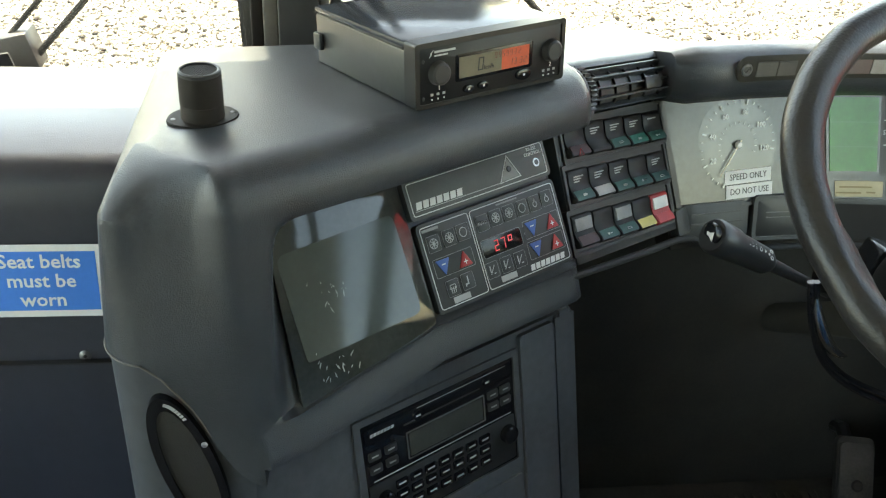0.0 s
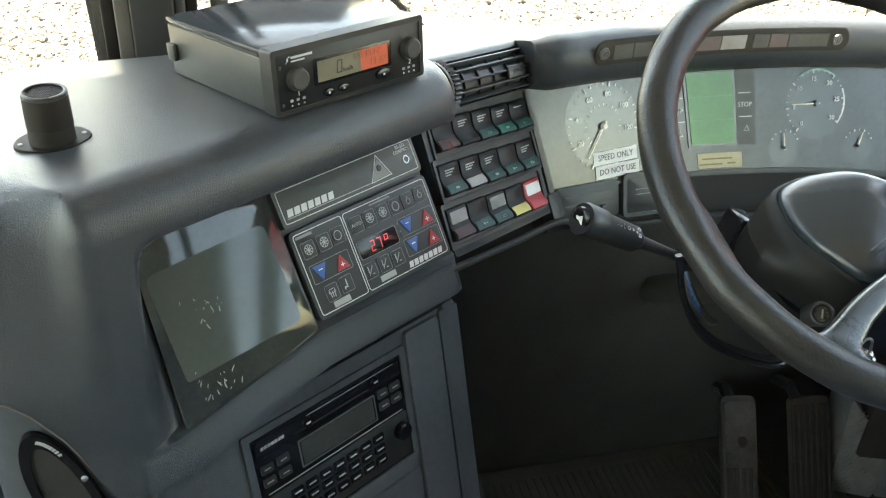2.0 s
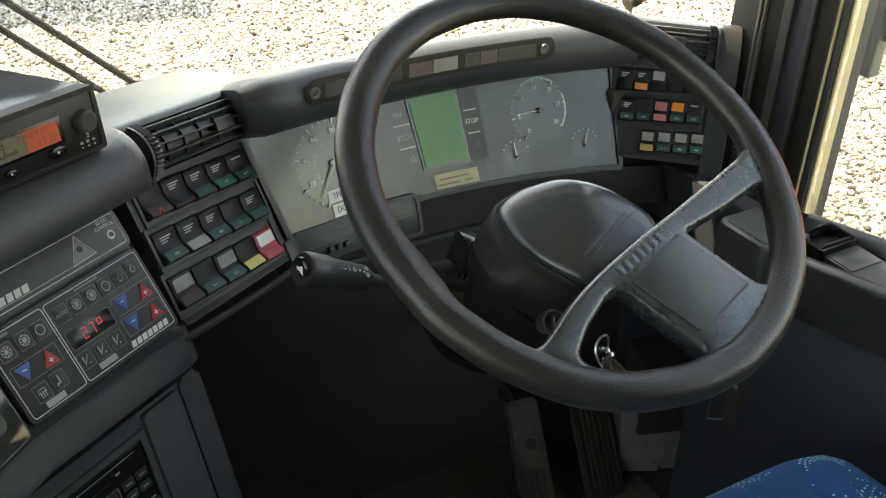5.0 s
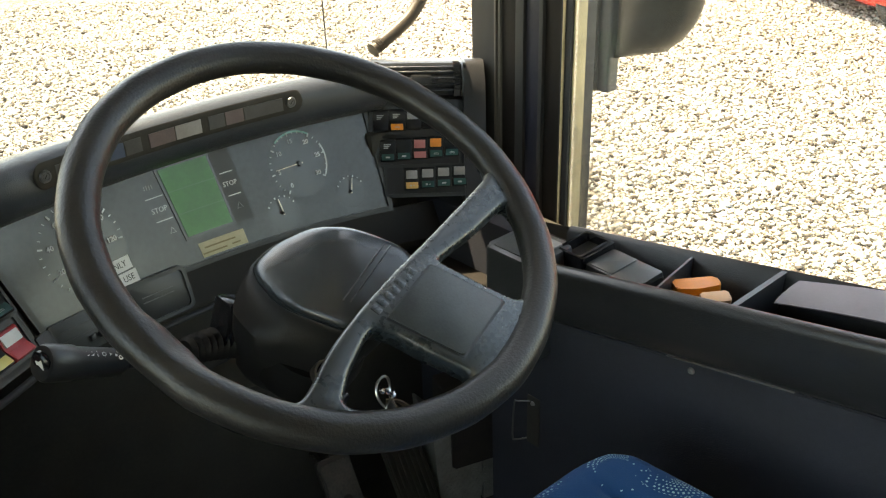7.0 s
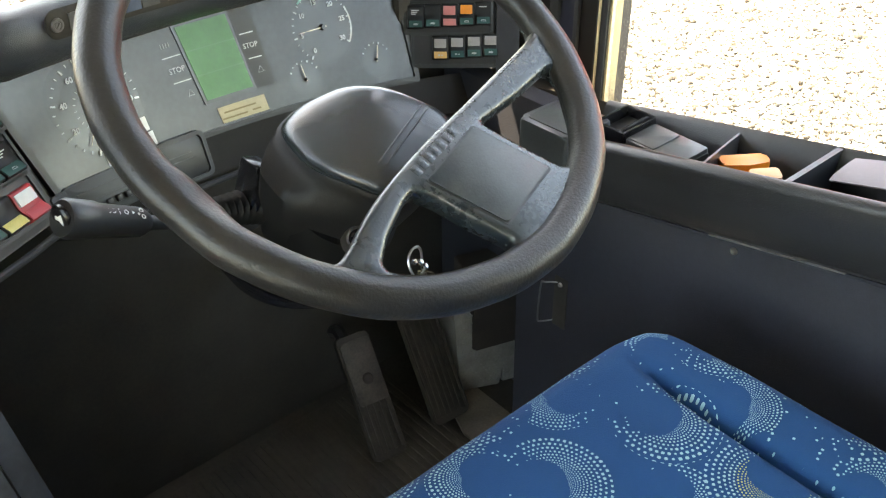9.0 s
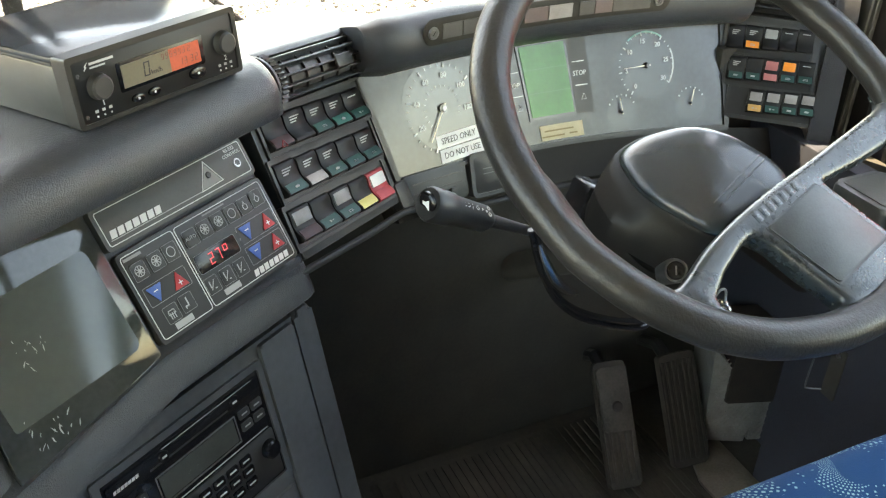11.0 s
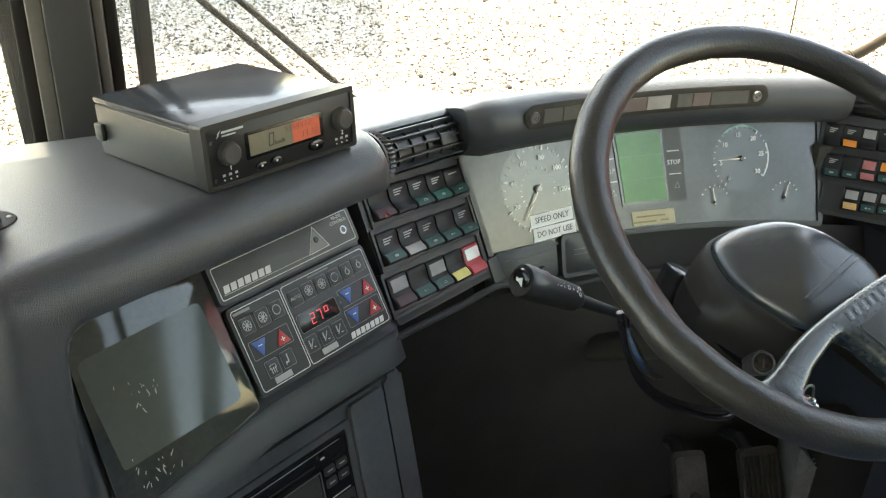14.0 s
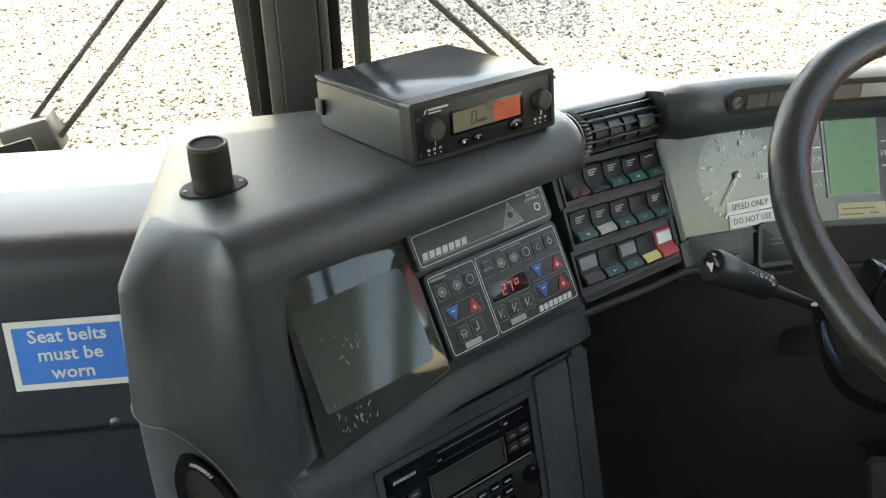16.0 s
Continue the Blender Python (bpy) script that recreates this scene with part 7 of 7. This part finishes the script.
def cushion():
    """Front, sides rounded over; a stitched valley sets the side bolster apart."""
    nx, ny = 90, 40
    x0, x1, y0, y1 = -0.268, 0.275, -0.815, -0.183
    bm = bmesh.new()
    grid = []
    for i in range(nx + 1):
        row = []
        for j in range(ny + 1):
            u, v = i / nx, j / ny
            x = x0 + (x1 - x0) * u
            # corners rounded in plan
            e = min(1, max(0, (abs(x) - 0.17) / 0.10))
            yf = y1 - 0.050 * e ** 3
            y = y0 + (yf - y0) * v
            edge = min((x - x0), (x1 - x)) / 0.05
            front = (yf - y) / 0.055
            z = 0.511
            z -= 0.055 * max(0, 1 - edge) ** 2.2
            z -= 0.055 * max(0, 1 - front) ** 2.2
            val = math.exp(-((abs(x) - 0.165 + 0.05 * max(0, (y + 0.40)) * -1) / 0.007) ** 2) * min(1, max(0, (-0.245 - y) / 0.06))
            z -= 0.022 * val
            z += 0.014 * max(0, (abs(x) - 0.17) / 0.1) * min(1, edge) * min(1, max(0, -(y + 0.24) / 0.1))
            z -= 0.010 * math.exp(-((x / 0.13) ** 2)) * min(1, max(0, -(y + 0.25) / 0.2))
            z += 0.0015 * noise.noise(Vector((x * 14, y * 14, 0)))
            row.append(bm.verts.new((x, y, z)))
        grid.append(row)
    for i in range(nx):
        for j in range(ny):
            bm.faces.new((grid[i][j], grid[i + 1][j], grid[i + 1][j + 1], grid[i][j + 1]))
    rim_ = [grid[i][0] for i in range(nx + 1)] + [grid[nx][j] for j in range(1, ny + 1)] + [grid[i][ny] for i in range(nx - 1, -1, -1)] + [grid[0][j] for j in range(ny - 1, 0, -1)]
    low = [bm.verts.new((v.co.x * 0.97, v.co.y * 0.97 - 0.01, 0.345)) for v in rim_]
    n = len(rim_)
    for i in range(n):
        bm.faces.new((rim_[i], low[i], low[(i + 1) % n], rim_[(i + 1) % n]))
    bm.faces.new(low[::-1])
    bmesh.ops.recalc_face_normals(bm, faces=bm.faces)
    return bm


part("cushion", cushion(), M_CLOTH, seat_ob, "blue cloth cushion with pale dotted swirls", smooth=70)
part("seat_base", box(-0.20, 0.20, -0.70, -0.30, 0.02, 0.345, 0.02), M_BLACK, seat_ob)
part("seat_pan", box(-0.24, 0.24, -0.76, -0.22, 0.325, 0.350, 0.008), M_BLACK, seat_ob)
part("backrest", loft([[Vector((x * k, y, z)) for x, y in rounded([(-0.24, -0.90 - dy), (0.24, -0.90 - dy), (0.24, -0.80 - dy), (-0.24, -0.80 - dy)], 0.04)] for z, k, dy in ((0.40, 0.95, 0), (0.5, 1.0, 0.01), (0.8, 1.0, 0.05), (1.0, 0.9, 0.09), (1.05, 0.8, 0.10))]), M_CLOTH, seat_ob, smooth=60)

# ---- pedals and the floor round them ----
def pedal(name, lab, m, w, h, ribs, mat):
    p = thing(name, m.translation, lab, "pedal")
    part("pad", moved(slab(rect(-w / 2, w / 2, -h / 2, h / 2, 0.010), -0.014, 0.0, 0.003), m), mat, p)
    for i in range(ribs):
        x = -w / 2 + w * (i + 0.5) / ribs
        part("rib", moved(box(x - w / ribs * 0.26, x + w / ribs * 0.26, -h / 2 + 0.012, h / 2 - 0.012, 0.0, 0.004, 0.001), m), mat, p)
    part("arm", tube([m @ Vector((0, h * 0.3, -0.012)), m @ Vector((0, h * 0.55, -0.06)), m @ Vector((0, h * 0.6, -0.16))], 0.012, 8), M_BLACK, p)
    return p


brake = pedal("brake_pedal", "worn dark brake pedal with scuffed rubber", frame_of((0.178, 0.254, 0.103), (1, -0.2, 0), (0.038, 0.106, 0.135)), 0.060, 0.215, 5, M_PEDALWORN)
BF = frame_of((0.178, 0.254, 0.103), (1, -0.2, 0), (0.038, 0.106, 0.135))
part("worn_plate", moved(slab(rect(-0.027, 0.027, -0.012, 0.098, 0.008), 0.002, 0.0062, 0.0015), BF), M_SCUFFED, brake, "scuffed pale upper plate")
part("plate_bolt", lathe([(0, 0.0095), (0.007, 0.009), (0.010, 0.006)], 16, BF @ Matrix.Translation((0.002, 0.030, 0))), M_PEDAL, brake)
pedal("accelerator_pedal", "long ribbed brown rubber accelerator pedal", frame_of((0.308, 0.240, 0.102), (1, -0.1, 0), (0.010, 0.086, 0.135)), 0.072, 0.200, 7, M_PEDAL)
tb = thing("tread_plate_box", (0.41, 0.24, 0.10), "dull aluminium tread-plate cover beside the pedals", "cover")
TB = frame_of((0.358, 0.228, 0.06), (0.86, -0.30, 0), (0, 0, 1))
part("front", moved(slab(rounded([(-0.002, -0.04), (0.075, -0.05), (0.082, 0.0), (0.078, 0.055), (-0.012, 0.165), (-0.016, 0.165)], 0.002), -0.09, 0.0, 0.003), TB), M_ALU, tb)
part("side", moved(slab(rect(0.083, 0.140, -0.05, 0.075, 0.002), -0.09, -0.004, 0.003), TB), M_ALU, tb)
part("brown_cover", moved(slab(rect(0.02, 0.135, 0.05, 0.20, 0.006), -0.08, 0.006, 0.004), TB), M_PEDAL, tb)
def pips(x0, x1, y0, y1, z, top):
    """Small raised lozenges of a tread plate, alternating in direction."""
    out, k, y = [], 0, y0
    while y < y1:
        x = x0 + (0.005 if k % 2 else 0.0)
        while x < x1 and y < top(x):
            s = 0.0040
            out.append(moved(slab([(-s, 0), (0, -s * 0.38), (s, 0), (0, s * 0.38)], z, z + 0.0016), Matrix.Translation((x, y, 0)) @ Matrix.Rotation(0.8 if (k + len(out)) % 2 else -0.8, 4, "Z")))
            x += 0.010
        y, k = y + 0.0085, k + 1
    return join(*out)


part("tread_pattern", moved(pips(0.004, 0.076, -0.034, 0.150, 0.0, lambda x: 0.150 - 1.15 * max(0, x - 0.006)), TB), M_ALU, tb)
part("tread_pattern", moved(pips(0.088, 0.136, -0.044, 0.045, -0.004, lambda x: 0.06), TB), M_ALU, tb)
plate = thing("floor_plate", (0.40, 0.18, 0.004), "flat dull tread plate on the floor", "plate")
part("plate", slab(rounded([(0.30, 0.02), (0.39, 0.02), (0.395, 0.235), (0.345, 0.27), (0.30, 0.16)], 0.004), 0.0, 0.006, 0.001), M_ALUDARK, plate)
matt = thing("floor_mat", (0.05, 0.2, 0.0), "black ribbed rubber mat in the footwell", "mat")
part("mat", slab(rect(-0.30, 0.295, -0.15, 0.38, 0.02), 0.0, 0.005, 0.001), M_FLOOR, matt)
for i in range(40):
    x = -0.29 + 0.0147 * i
    part("rib", box(x, x + 0.006, -0.14, 0.37, 0.005, 0.008), M_FLOOR, matt)

# ---- wipers, mirror and other things outside the glass ----
WY = WS_Y + 0.045


def wiper(lab, arms, blade, pivot=None):
    w = thing("windscreen_wiper", (blade[0][0], WY, blade[0][1]), lab, "wiper", "windscreen wipers")
    for a, b, r in arms:
        part("arm", tube([Vector((a[0], WY, a[1])), Vector((b[0], WY, b[1]))], r, 8), M_BROWN, w)
    (x0, z0), (x1, z1), wid = blade
    d = Vector((x1 - x0, 0, z1 - z0))
    m = frame_of((x0, WY - 0.02, z0), d, (0, 0, 1) if abs(d.x) > abs(d.z) else (-1, 0, 0))
    part("blade", moved(box(0, d.length, -wid / 2, wid / 2, -0.004, 0.004, 0.001), m), M_BROWN, w)
    part("rubber", moved(box(0, d.length, wid / 2, wid / 2 + 0.006, -0.002, 0.008, 0.001), m), M_RUBBER, w)
    if pivot:
        px, pz = pivot
        part("pivot_box", moved(box(-0.042, 0.036, -0.028, 0.028, -0.03, 0.02, 0.006), frame_of((px, WY, pz), (1, 0, 0.25), (0, 0, 1))), M_BLACK, w)
        part("grille", moved(slab(rect(-0.036, 0.022, -0.020, 0.020, 0.003), 0.018, 0.022), frame_of((px, WY - 0.045, pz), (1, 0, 0.25), (0, 0, 1))), M_MESH, w)


wiper("black wiper parked against the post with thin double arms", (((-1.125, 0.708), (-0.70, 1.160), 0.0040), ((-1.070, 0.703), (-0.65, 1.150), 0.0048)), ((-0.784, 1.20), (-0.762, 0.70), 0.016), (-1.098, 0.712))
wiper("black wiper with thin double arms in front of the driver", (((-0.345, 0.735), (-0.78, 1.150), 0.0050), ((-0.275, 0.715), (-0.74, 1.160), 0.0050)), ((-0.606, 1.20), (-0.606, 0.66), 0.018))
rod = thing("marker_rod", (0.45, WS_Y + 0.04, 0.70), "thin black rod standing outside the windscreen", "rod")
part("rod", tube([(0.452, WS_Y + 0.04, 0.62), (0.449, WS_Y + 0.04, 0.90)], 0.0014, 6), M_BLACK, rod)
part("tip", lathe([(0, 0.006), (0.004, 0.004), (0.005, 0), (0.004, -0.004), (0, -0.006)], 10, Matrix.Translation((0.449, WS_Y + 0.04, 0.90))), M_BLACK, rod)
hose = thing("gooseneck", (0.5, WS_Y - 0.06, 0.8), "ribbed brown gooseneck hanging near the windscreen", "gooseneck")
hp = smooth_path([(0.462, 0.485, 0.800), (0.482, 0.485, 0.809), (0.520, 0.485, 0.826), (0.556, 0.485, 0.848), (0.585, 0.485, 0.885), (0.60, 0.485, 0.95), (0.60, 0.485, 1.1)], 14)
part("hose", tube(hp[8:], [0.0108 + 0.0015 * (i % 2) for i in range(len(hp) - 8)], 10), M_HOSE, hose, smooth=60)
part("tip", tube([hp[0], hp[1], hp[3], hp[9]], [0.0105, 0.0135, 0.0105, 0.0100], 12), M_HOSE, hose)
mir = thing("wing_mirror", (0.85, 0.25, 0.75), "dark rounded wing mirror on a grey bracket outside the window", "mirror")
part("bracket", loft([[Vector((x, y, z)) for x, y in rounded([(0.83, 0.272), (0.86, 0.272), (0.86, 0.338), (0.83, 0.338)], 0.006)] for z in (0.684, 0.69, 1.3)]), M_DIMMER, mir)
part("bracket_face", box(0.822, 0.834, 0.296, 0.342, 0.685, 1.3, 0.002), M_POST, mir)
rings = []
for i in range(13):
    k = i / 12
    z = 0.748 + 0.30 * k
    wdt = math.sqrt(max(0.0, 1 - (1 - min(1, k * 2.2)) ** 2))
    rings.append([Vector((0.86 + 0.05 * math.cos(t) * (0.4 + 0.6 * wdt), 0.276 - 0.008 - (0.075 + 0.001) * wdt - (0.075 * wdt + 0.006) * math.sin(t), z)) for t in (2 * math.pi * j / 20 for j in range(20))])
part("housing", loft(rings), M_MIRRORBACK, mir, smooth=70)
part("arm", tube([(SIDE_X + 0.04, 0.30, 1.28), (0.70, 0.305, 1.30), (0.845, 0.305, 1.285)], 0.016, 10), M_POST, mir)
